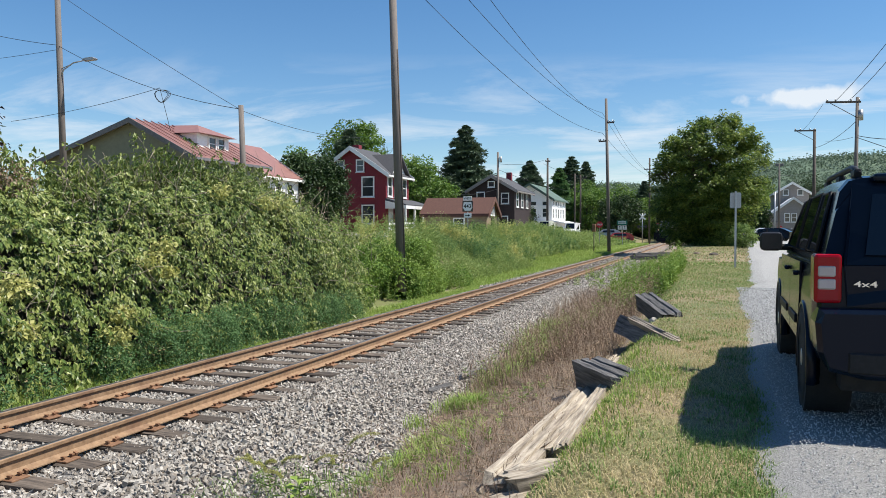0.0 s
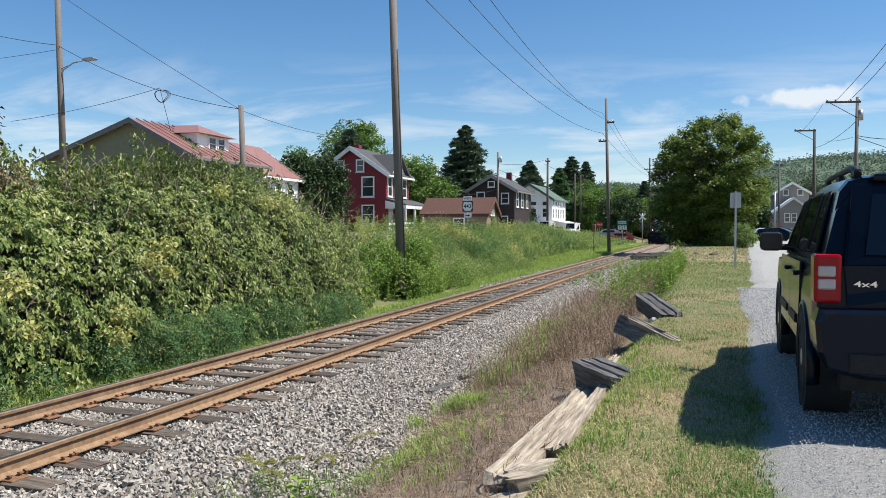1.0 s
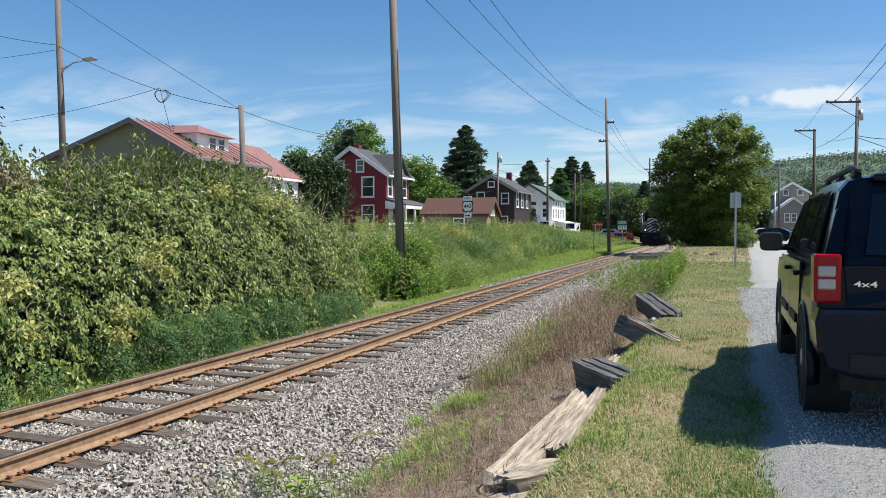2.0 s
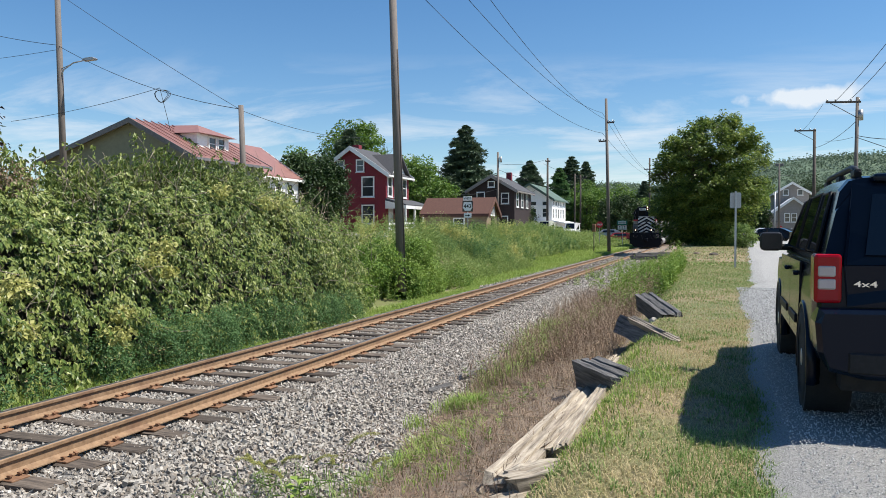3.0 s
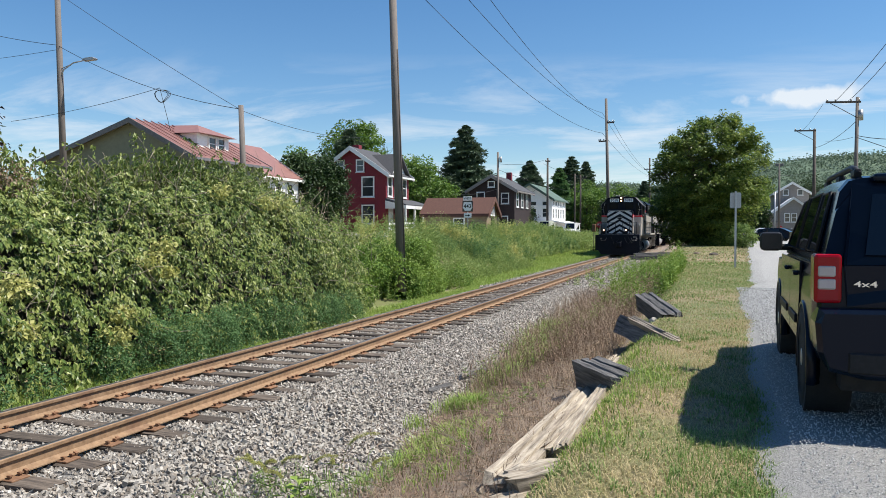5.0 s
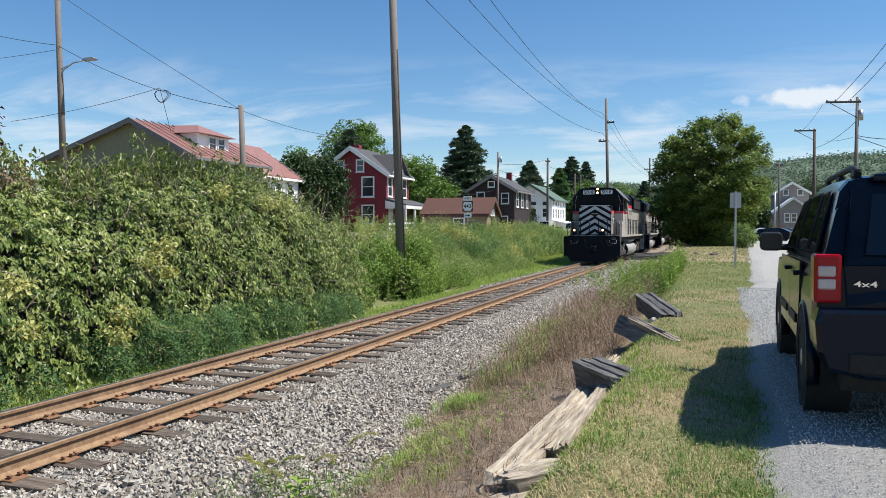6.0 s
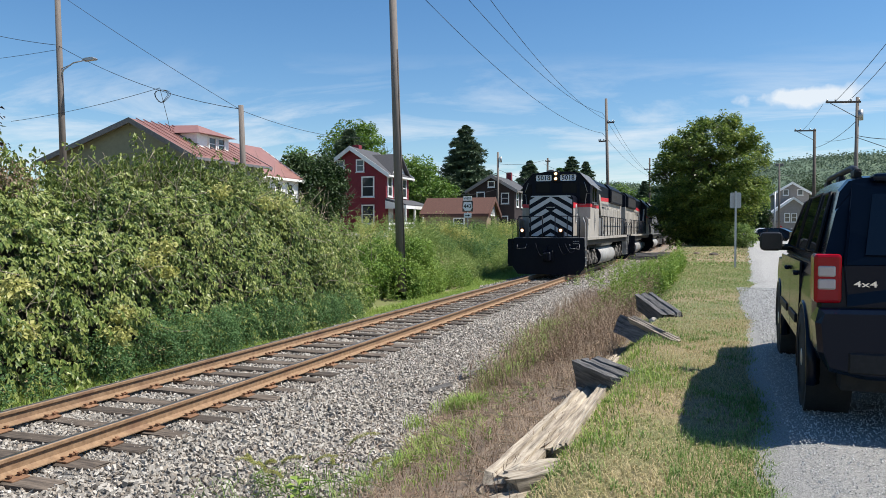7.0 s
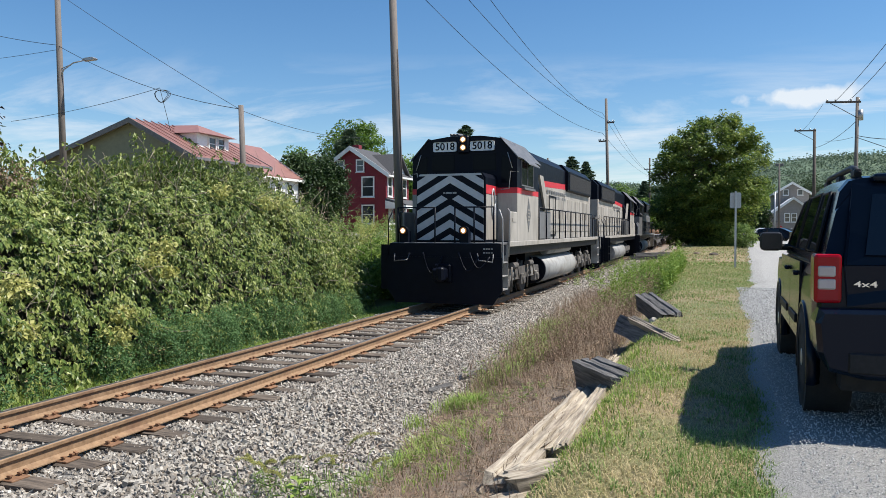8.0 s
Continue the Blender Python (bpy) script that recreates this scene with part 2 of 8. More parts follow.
def pebbles(name, tones):
    """Crushed stone: each stone a tone of its own, with fine grain."""
    mat = surf(name, (0.8, 0.8, 0.8), (1, 1, 1), 30, 0.88, 0.3, vary=0)
    nt = mat.node_tree
    N, L = nt.nodes.new, nt.links.new
    b = nt.nodes["Principled BSDF"]
    was = b.inputs["Base Color"].links[0].from_socket
    geo, ramp_, mul = N("ShaderNodeNewGeometry"), N("ShaderNodeValToRGB"), N("ShaderNodeMix")
    els = ramp_.color_ramp.elements
    while len(els) < len(tones):
        els.new(0.5)
    for i, c in enumerate(tones):
        els[i].position, els[i].color = i / (len(tones) - 1), (*c, 1)
    L(geo.outputs["Random Per Island"], ramp_.inputs[0])
    mul.data_type, mul.blend_type = "RGBA", "MULTIPLY"
    mul.inputs["Factor"].default_value = 1.0
    L(ramp_.outputs[0], mul.inputs["A"])
    L(was, mul.inputs["B"])
    L(mul.outputs["Result"], b.inputs["Base Color"])
    return mat


M_LANEGRAVEL = pebbles("lane_stone", [(0.42, 0.41, 0.39), (0.56, 0.55, 0.52), (0.70, 0.69, 0.66), (0.34, 0.33, 0.31)])
M_PEBBLE = pebbles("crushed_stone", [(0.13, 0.115, 0.10), (0.34, 0.31, 0.27), (0.48, 0.445, 0.39), (0.25, 0.205, 0.16), (0.62, 0.58, 0.51)])

# ---- ground ----
TRACK_X = -6.63


def ramp(v, a, b):
    t = np.clip((v - a) / (b - a), 0, 1)
    return t * t * (3 - 2 * t)


def lumps(x, y, s, seed=0.0):
    """Smooth unevenness, about -1 to 1."""
    return (np.sin(x * 1.7 / s + seed) * np.cos(y * 1.3 / s + 2 * seed) + np.sin((x + y) * 0.9 / s + 3 * seed) * 0.6
            + np.sin(x * 3.9 / s + y * 2.7 / s + seed) * 0.35) / 1.95


def ground_z(x, y):
    """Height of the ground: lawn and street beside the camera, the cutting with the track, the bank and the street beyond."""
    x, y = np.asarray(x, float), np.asarray(y, float)
    edge = -0.62 - 1.3 * ramp(y, 18, 50)
    lawn = 0.66 + 0.03 * lumps(x, y, 1.3)
    z = lawn - (0.36 * ramp(-x, -edge, -edge + 0.55) + 0.64 * ramp(-x, -edge + 0.4, 3.4)) * (1 - 0.25 * ramp(y, 40, 70))
    z = z - 0.07 * ramp(-x, 3.0, 4.2)
    # the bank beyond the track
    near = 1 - ramp(y, 14, 24)
    rise = 2.05 * ramp(-x, 9.6, 17.0) * (1 - near) + 2.6 * ramp(-x, 9.0, 13.5) * near
    rise = rise - 0.9 * ramp(y, 70, 105) * ramp(-x, 9.5, 15) * (1 - ramp(-x, 18, 30) * 0.4)
    z = z + rise + 0.05 * lumps(x, y, 2.1, 1.0) * ramp(-x, 9, 10.5)
    z = z + 1.2 * ramp(-x, 24, 70)
    return z


def grid_axis(knots):
    out = []
    for a, b, step in knots:
        out += list(np.arange(a, b - 1e-6, step))
    return np.array(out + [knots[-1][1]])


gx = grid_axis([(-2500, -400, 300), (-400, -60, 40), (-60, -18, 2.0), (-18, -9, 0.5), (-9, -3.5, 1.0), (-3.5, -0.6, 0.15), (-0.6, 4, 0.8), (4, 60, 8), (60, 400, 60), (400, 2500, 300)])
gy = grid_axis([(-600, -60, 90), (-60, -4, 8), (-4, 40, 0.5), (40, 130, 2.5), (130, 400, 30), (400, 3400, 300)])
GX, GY = np.meshgrid(gx, gy)
verts = np.stack([GX.ravel(), GY.ravel(), ground_z(GX, GY).ravel()], 1)
nx, ny = len(gx), len(gy)
ii, jj = np.meshgrid(np.arange(nx - 1), np.arange(ny - 1))
q0 = (jj * nx + ii).ravel()
ground = tagged(np_mesh("ground", verts, np.stack([q0, q0 + 1, q0 + nx + 1, q0 + nx], 1), M_LAWN, smooth=True),
                "dry summer grass and soil beside the railway", "ground", kind="structure")

ground.data.materials.append(M_SOIL)
fx = (verts[q0, 0] + verts[q0 + 1, 0]) / 2
fy = (verts[q0, 1] + verts[q0 + nx, 1]) / 2
ground.data.polygons.foreach_set("material_index", (((fx < -1.15 - 1.3 * ramp(fy, 18, 50)) & (fx > -8.4) & (fy > -60) & (fy < 130)).astype(np.int32)))


def strip(name, sections, material, thick, label, category):
    """A band of road: (y, x left, x right, z) rows, with real edges."""
    bm = bmesh.new()
    rows = []
    for y, x0, x1, z in sections:
        rows.append([bm.verts.new(c) for c in ((x0 - 0.30, y, z - thick), (x0, y, z - 0.03), (x0 + 0.2, y, z - 0.004), ((x0 + x1) / 2, y, z + 0.02), (x1, y, z), (x1 + 0.05, y, z - thick))])
    for a, b in zip(rows, rows[1:]):
        for k in range(5):
            bm.faces.new((a[k], a[k + 1], b[k + 1], b[k]))
    ob = link_mesh(name, bm, material, smooth=False)
    return tagged(ob, label, category, kind="structure")


# the street beside the camera: gravelly near edge, then a lawn that reaches into it
rng = np.random.default_rng(5)
rows = []
for y in np.concatenate([np.arange(-14, 30, 0.35), np.arange(30, 130, 4)]):
    x0 = 0.46 + 0.03 * (y - 4.5) if y < 17.5 else (0.86 + 0.30 * min(1, (y - 17.5) / 2.5) + max(0, y - 20) * 0.043)
    rows.append((float(y), float(x0 + rng.normal(0, 0.018 if y < 30 else 0.0)), 6.6 + max(0, y - 20) * 0.043, 0.742))
strip("road", rows, M_ROAD, 0.12, "worn grey gravelly asphalt lane", "road")
# the street beyond the bank
rows = [(float(y), -22.3, -16.8, float(ground_z(-19.5, y)) + 0.12) for y in np.arange(10, 150, 4)]
strip("street", rows, M_ROAD, 0.5, "grey asphalt street in front of the houses", "road")

# ---- railway track ----
TIE_STEP = 0.6
track = thing("railway_track", "rusty steel rails on weathered wooden ties in grey ballast", "railway track", TRACK_X, 0, 0, kind="structure")


def rail_mesh(bm, cx, y0, y1):
    """One rail: foot, web and head."""
    h = [(-0.070, -0.171), (0.070, -0.171), (0.070, -0.160), (0.018, -0.143), (0.009, -0.130), (0.009, -0.052), (0.034, -0.040),
         (0.036, -0.010), (0.027, -0.003), (-0.027, -0.003), (-0.036, -0.010), (-0.034, -0.040), (-0.009, -0.052), (-0.009, -0.130), (-0.018, -0.143), (-0.070, -0.160)]
    prism(bm, [(cx + u, w) for u, w in h], "y", y0, y1)


for cx in (-0.7525, 0.7525):
    bm = bmesh.new()
    rail_mesh(bm, cx, -12, 330)
    r = part("rail", bm, M_RAIL, track)
    bm = bmesh.new()
    prism(bm, [(cx - 0.026, -0.004), (cx + 0.026, -0.004), (cx + 0.022, 0.0), (cx - 0.022, 0.0)], "y", -12, 330)
    part("running_surface", bm, M_RAILTOP, r, "polished steel running surface")

rng = np.random.default_rng(11)


def tie_meshes():
    out = []
    for k in range(5):
        bm = bmesh.new()
        box(bm, -1.30, 1.30, -0.115, 0.115, -0.36, -0.188)
        bmesh.ops.subdivide_edges(bm, edges=[e for e in bm.edges if abs(e.verts[0].co.x - e.verts[1].co.x) > 1], cuts=5)
        bmesh.ops.bevel(bm, geom=[e for e in bm.edges if e.verts[0].co.z > -0.2 and e.verts[1].co.z > -0.2 and e.is_manifold and len({f.normal.to_tuple(1) for f in e.link_faces}) > 1], offset=0.012, segments=1, affect="EDGES")
        for v in bm.verts:
            v.co += Vector((rng.normal(0, 0.02) if abs(v.co.x) > 1.2 else 0, rng.normal(0, 0.006), rng.normal(0, 0.004)))
        me = bpy.data.meshes.new("tie")
        bm.to_mesh(me)
        bm.free()
        me.materials.append(M_TIE)
        out.append(me)
    return out


def plate_mesh():
    """A tie plate with its spikes."""
    bm = bmesh.new()
    bbox(bm, -0.175, 0.175, -0.095, 0.095, -0.190, -0.170, 0.005)
    for sx, sy in ((-0.105, -0.05), (0.105, 0.05), (0.105, -0.055), (-0.105, 0.055)):
        box(bm, sx - 0.011, sx + 0.011, sy - 0.011, sy + 0.011, -0.175, -0.140)
        box(bm, sx - 0.020, sx + 0.020, sy - 0.017, sy + 0.017, -0.150, -0.136)
    me = bpy.data.meshes.new("tie_plate")
    bm.to_mesh(me)
    bm.free()
    me.materials.append(M_PLATE)
    return me


def anchor_mesh():
    bm = bmesh.new()
    prism(bm, [(-0.09, -0.185), (0.085, -0.185), (0.10, -0.150), (0.06, -0.135), (0.055, -0.168), (-0.06, -0.175), (-0.075, -0.140), (-0.095, -0.150)], "y", -0.015, 0.015)
    me = bpy.data.meshes.new("rail_anchor")
    bm.to_mesh(me)
    bm.free()
    me.materials.append(M_PLATE)
    return me


TIES, PLATE, ANCHOR = tie_meshes(), plate_mesh(), anchor_mesh()
for k in range(250):
    y = 2.0 + k * TIE_STEP + rng.normal(0, 0.03)
    ob = new("tie", TIES[int(rng.integers(5))])
    ob.parent, ob.matrix_basis = track, pose(rng.normal(0, 0.03), y, rng.normal(0, 0.006), 0, 0, rng.normal(0, 0.8) + (180 if rng.random() < 0.5 else 0))
    if y < 45:
        for cx in (-0.7525, 0.7525):
            pl = new("tie_plate", PLATE)
            pl.parent, pl.matrix_basis = track, pose(cx, y + rng.normal(0, 0.01), 0, 0, 0, rng.normal(0, 1.5))
            if rng.random() < 0.55 and y < 35:
                an = new("rail_anchor", ANCHOR)
                an.parent, an.matrix_basis = track, pose(cx, y + 0.13 * (1 if rng.random() < 0.7 else -1), 0, 0, 0, rng.normal(0, 3))

# ballast bed under the stones


def bed_z(x):
    """Height of the ballast across the track."""
    u = np.abs(np.asarray(x, float) - TRACK_X)
    return -0.235 - 0.045 * ramp(u, 1.25, 1.8) - 0.17 * ramp(u, 1.6, 3.4)


bx = np.concatenate([np.linspace(-8.9, -5.0, 20), np.linspace(-4.8, -3.0, 10)])
by = np.concatenate([np.arange(-8, 60, 0.4), np.arange(60, 331, 6)])
BX, BY = np.meshgrid(bx, by)
BZ = bed_z(BX) + np.where(BY < 60, 0.012 * lumps(BX, BY, 0.12, 2.0), 0) - 0.25 * ramp(np.abs(BX + 5.95), 2.6, 2.95)
nx, ny = len(bx), len(by)
ii, jj = np.meshgrid(np.arange(nx - 1), np.arange(ny - 1))
q0 = (jj * nx + ii).ravel()
bed = tagged(np_mesh("ballast_bed", np.stack([BX.ravel(), BY.ravel(), BZ.ravel()], 1), np.stack([q0, q0 + 1, q0 + nx + 1, q0 + nx], 1), M_BALLAST, smooth=True),
             "grey crushed stone ballast bed under the track", "ballast", kind="structure")

# ---- train ----
M_BLACK = surf("black_paint", (0.003, 0.0045, 0.010), (0.005, 0.007, 0.014), 5, 0.45, 0.04, stain=(0.012, 0.012, 0.014), stain_scale=1.3, stain_at=(0.6, 0.85), vary=0.05)
M_GREY = surf("grey_white_paint", (0.31, 0.285, 0.255), (0.41, 0.38, 0.34), 4, 0.55, 0.05, stain=(0.17, 0.15, 0.125), stain_scale=1.8, stain_at=(0.48, 0.78), stretch=(1, 1, 0.35), vary=0.06)
M_CHEVRON = surf("pale_grey_paint", (0.43, 0.44, 0.455), (0.52, 0.53, 0.545), 5, 0.45, 0.04, vary=0.02)
M_RED = surf("red_stripe", (0.50, 0.022, 0.035), (0.60, 0.035, 0.05), 5, 0.45, 0.04, vary=0.03)
M_SILVER = surf("dusty_silver", (0.27, 0.265, 0.255), (0.38, 0.375, 0.36), 5, 0.55, 0.1, stain=(0.20, 0.18, 0.16), stain_scale=1.8, stain_at=(0.5, 0.75))
M_TRUCK = surf("dusty_running_gear", (0.035, 0.032, 0.030), (0.14, 0.125, 0.11), 7, 0.85, 0.3, stain=(0.36, 0.34, 0.31), stain_scale=2.2, stain_at=(0.55, 0.8))
M_SCREEN = surf("black_screen", (0.005, 0.005, 0.006), (0.014, 0.014, 0.015), 60, 0.8, 0.5)
M_CABGLASS = plain("cab_glass", (0.004, 0.005, 0.008), 0.12, Specular_IOR_Level=0.08)
M_HEADLIGHT = glow("lit_headlight", (1.0, 0.72, 0.36), 9.0)
M_DITCH = glow("lit_ditch_light", (1.0, 0.74, 0.60), 3.0)
M_REFLECTOR = plain("warm_reflector", (0.42, 0.26, 0.12), 0.25, 0.7, Emission_Color=(1.0, 0.40, 0.10, 1), Emission_Strength=0.22)
M_SIGNWHITE = surf("number_board", (0.74, 0.74, 0.74), (0.82, 0.82, 0.82), 5, 0.4, 0.0, vary=0)
M_DARKGREY = surf("dark_grey_panel", (0.10, 0.10, 0.105), (0.16, 0.16, 0.165), 5, 0.5, 0.05)
M_BLACK.node_tree.nodes["Principled BSDF"].inputs["Specular IOR Level"].default_value = 0.13
M_ROOFEDGE = surf("worn_dark_roof", (0.07, 0.072, 0.078), (0.16, 0.16, 0.165), 6, 0.5, 0.1)
LOCO_LEN = 18.9
HW = 1.2  # half the hood's width


def clip_poly(poly, axis, limit, keep_above):
    out = []
    for i, p in enumerate(poly):
        q = poly[(i + 1) % len(poly)]
        a, b = (p[axis] - limit) * (1 if keep_above else -1), (q[axis] - limit) * (1 if keep_above else -1)
        if a >= 0:
            out.append(p)
        if a * b < 0:
            t = a / (a - b)
            out.append((p[0] + t * (q[0] - p[0]), p[1] + t * (q[1] - p[1])))
    return out


def words(name, text, size, material, parent, m, depth=0.004):
    """Raised letters in the built-in font, as a mesh."""
    cu = bpy.data.curves.new(name, "FONT")
    cu.body, cu.size, cu.align_x, cu.align_y, cu.extrude, cu.resolution_u, cu.offset = text, size, "CENTER", "CENTER", depth, 3, size * 0.012
    tmp = bpy.data.objects.new(name, cu)
    scene.collection.objects.link(tmp)
    bpy.context.view_layer.update()
    me = bpy.data.meshes.new_from_object(tmp.evaluated_get(bpy.context.evaluated_depsgraph_get()))
    bpy.data.objects.remove(tmp)
    bpy.data.curves.remove(cu)
    me.materials.clear()
    me.materials.append(material)
    ob = new(name, me)
    ob.parent, ob.matrix_basis = parent, m
    return ob


def wheel_bm(r=0.51):
    """A wheelset: two flanged wheels on their axle."""
    bm = bmesh.new()
    for s in (-1, 1):
        rod(bm, (s * 0.69, 0, 0), (s * 0.83, 0, 0), r, r * 0.985, 24)
        rod(bm, (s * 0.675, 0, 0), (s * 0.70, 0, 0), r + 0.03, r + 0.03, 24)
        rod(bm, (s * 0.83, 0, 0), (s * 0.86, 0, 0), 0.14, 0.12, 10)
        for k in range(4):
            a = k * math.pi / 2
            box(bm, s * 0.83, s * 0.835, -0.03, 0.03, 0.2, 0.36, Matrix.Rotation(a, 4, "X"))
    rod(bm, (-0.8, 0, 0), (0.8, 0, 0), 0.09, n=10)
    return bm


def loco_truck(parent, yc, wheels):
    """A three-axle truck: side frames, springs, brake gear; its wheelsets turn."""
    bm = bmesh.new()
    for s in (-1, 1):
        x = s * 1.16
        prism(bm, [(yc - 2.55, 0.62), (yc - 2.45, 0.86), (yc - 0.9, 0.92), (yc + 0.9, 0.92), (yc + 2.45, 0.86), (yc + 2.55, 0.62), (yc + 2.1, 0.55), (yc - 2.1, 0.55)], "x", x - 0.07, x + 0.09)
        for dy in (-1.95, 0, 1.95):
            bbox(bm, x - 0.02, x + 0.16, yc + dy - 0.19, yc + dy + 0.19, 0.36, 0.70, 0.03)
            rod(bm, (x + 0.16, yc + dy, 0.51), (x + 0.21, yc + dy, 0.51), 0.13, 0.11, 12)
        for dy in (-1.0, 1.0):
            for k in (-0.16, 0.16):
                rod(bm, (x + 0.06, yc + dy + k, 0.62), (x + 0.06, yc + dy + k, 0.90), 0.085, n=8)
            rod(bm, (x + 0.14, yc + dy - 0.42, 0.98), (x + 0.14, yc + dy + 0.12, 0.98), 0.10, n=10)
            tube(bm, [(x + 0.16, yc + dy - 0.45, 0.95), (x + 0.18, yc + dy - 0.55, 0.5), (x + 0.16, yc + dy - 0.5, 0.25)], 0.025)
            tube(bm, [(x + 0.17, yc + dy + 0.1, 1.2), (x + 0.2, yc + dy + 0.25, 0.7), (x + 0.17, yc + dy + 0.4, 0.6)], 0.02)
    part("truck_frame", bm, M_TRUCK, parent, "dusty dark truck frame")
    for dy in (-1.95, 0, 1.95):
        w = part("wheelset", wheel_bm(), M_TRUCK, parent)
        w.matrix_basis = pose(0, yc + dy, 0.51)
        wheels.append((w, yc + dy))


def railing(parent, pts, z0, z1, step=1.25):
    """Black handrail along a walkway: posts and a top bar."""
    bm = bmesh.new()
    for (x0, y0), (x1, y1) in zip(pts, pts[1:]):
        n = max(1, round(math.hypot(x1 - x0, y1 - y0) / step))
        for k in range(n + 1):
            x, y = x0 + (x1 - x0) * k / n, y0 + (y1 - y0) * k / n
            rod(bm, (x, y, z0), (x, y, z1), 0.024, n=6)
        rod(bm, (x0, y0, z1), (x1, y1, z1), 0.022, n=6)
    part("handrail", bm, M_BLACK, parent, "black handrail")


def build_loco(number, lead, paint_low, paint_stripe, label):
    """A six-axle diesel with a short nose, a cab and a long hood with flared radiators; front at y = 0."""
    wheels = []
    g = thing("locomotive", label, "locomotive", TRACK_X, 0, 0, group="train")
    L_ = LOCO_LEN
    # frame, deck and end plates
    bm = bmesh.new()
    bbox(bm, -1.50, 1.50, 0.30, L_ - 0.3, 1.32, 1.62, 0.03)
    part("frame", bm, M_BLACK, g)
    bm = bmesh.new()
    for s in (-1, 1):
        bbox(bm, s * 1.56 - 0.03, s * 1.56 + 0.03, 0.85, L_ - 0.85, 1.56, 1.70, 0.01)
    part("side_sill", bm, paint_low, g, "pale grey sill below the walkway")
    bm = bmesh.new()
    bbox(bm, -1.53, 1.53, 0.05, L_ - 0.05, 1.62, 1.68, 0.01)
    part("walkway", bm, M_DARKGREY, g)
    # pilot with its plough, cut corners below
    for y, s in ((0.0, 1), (L_, -1)):
        bm = bmesh.new()
        prism(bm, [(-1.56, 1.66), (1.56, 1.66), (1.60, 0.42), (1.36, 0.10), (-1.36, 0.10), (-1.60, 0.42)], "y", y, y + s * 0.10)
        prism(bm, [(-1.60, 1.30), (1.60, 1.30), (1.62, 0.42), (1.36, 0.06), (-1.36, 0.06), (-1.62, 0.42)], "y", y - s * 0.03, y - s * 0.005)
        for k in range(14):
            a, b = random.uniform(-1.3, 1.3), random.uniform(0.35, 1.5)
            rod(bm, (a, y - s * 0.05, b), (a, y, b), 0.018, n=6)
        pilot = part("pilot", bm, M_BLACK, g, "black pilot plate with plough")
        bm = bmesh.new()
        bbox(bm, -0.16, 0.16, y - 0.55 if s > 0 else y, y if s > 0 else y + 0.55, 0.72, 1.02, 0.05)
        bbox(bm, -0.24, 0.24, y - 0.12, y + 0.12, 0.62, 1.12, 0.04)
        bbox(bm, 0.02, 0.22, y - s * 0.6 - 0.08, y - s * 0.6 + 0.16, 0.68, 1.06, 0.05)
        part("coupler", bm, M_BLACK, g)
        bm = bmesh.new()
        for x0, drop in ((-0.55, 0.5), (0.45, 0.42), (0.75, 0.35)):
            pts = [(x0 + 0.55 * t, y - s * (0.10 + 0.12 * math.sin(math.pi * t)), 1.42 - drop * math.sin(math.pi * t) - 0.1 * t) for t in np.linspace(0, 1, 8)]
            tube(bm, pts, 0.022)
            part("air_hose", bm, M_BLACK, g)
            bm = bmesh.new()
        tube(bm, [(0.95, y - s * 0.06, 1.40), (1.0, y - s * 0.12, 1.22), (1.38, y - s * 0.12, 1.18), (1.38, y - s * 0.06, 1.38)], 0.018)
        part("uncoupling_lever", bm, M_DARKGREY, g)
        bm = bmesh.new()
        tube(bm, [(-0.95, y - s * 0.06, 1.40), (-1.0, y - s * 0.12, 1.22), (-1.38, y - s * 0.12, 1.18), (-1.38, y - s * 0.06, 1.38)], 0.018)
        part("uncoupling_lever", bm, M_DARKGREY, g)
        # corner steps
        for sx in (-1, 1):
            bm = bmesh.new()
            for z in (0.42, 0.78, 1.14):
                box(bm, sx * 1.56 - 0.02 - 0.26, sx * 1.56 - 0.02 + 0.02, min(y + s * 0.12, y + s * 0.75), max(y + s * 0.12, y + s * 0.75), z, z + 0.03)
            for yy in (y + s * 0.12, y + s * 0.78):
                box(bm, sx * 1.56 - 0.30, sx * 1.56, yy - 0.012, yy + 0.012, 0.40, 1.62)
            part("steps", bm, M_SILVER if sx > 0 else M_BLACK, g)
            bm = bmesh.new()
            tube(bm, [(sx * 1.57, y + s * 0.05, 1.0), (sx * 1.62, y + s * 0.02, 1.2), (sx * 1.60, y + s * 0.04, 2.3), (sx * 1.5, y + s * 0.1, 2.55)], 0.02)
            part("grab_rail", bm, M_SILVER if sx > 0 else M_BLACK, g)
            bm = bmesh.new()
            tube(bm, [(sx * 1.57, y + s * 0.82, 1.3), (sx * 1.60, y + s * 0.82, 2.5), (sx * 1.5, y + s * 1.0, 2.6)], 0.02)
            part("grab_rail", bm, M_SILVER if sx > 0 else M_BLACK, g)
        railing(g, [(-1.35, y + s * 0.09), (-0.28, y + s * 0.09)], 1.66, 2.62, 0.6)
        railing(g, [(0.28, y + s * 0.09), (1.35, y + s * 0.09)], 1.66, 2.62, 0.6)
    # nose
    bm = bmesh.new()
    prism(bm, [(-0.99, 1.68), (0.99, 1.68), (0.99, 3.44), (0.90, 3.56), (-0.90, 3.56), (-0.99, 3.44)], "y", 0.52, 1.9)
    bmesh.ops.bevel(bm, geom=[e for e in bm.edges if abs(e.verts[0].co.y - 0.52) < 1e-3 and abs(e.verts[1].co.y - 0.52) < 1e-3], offset=0.05, segments=2, affect="EDGES")
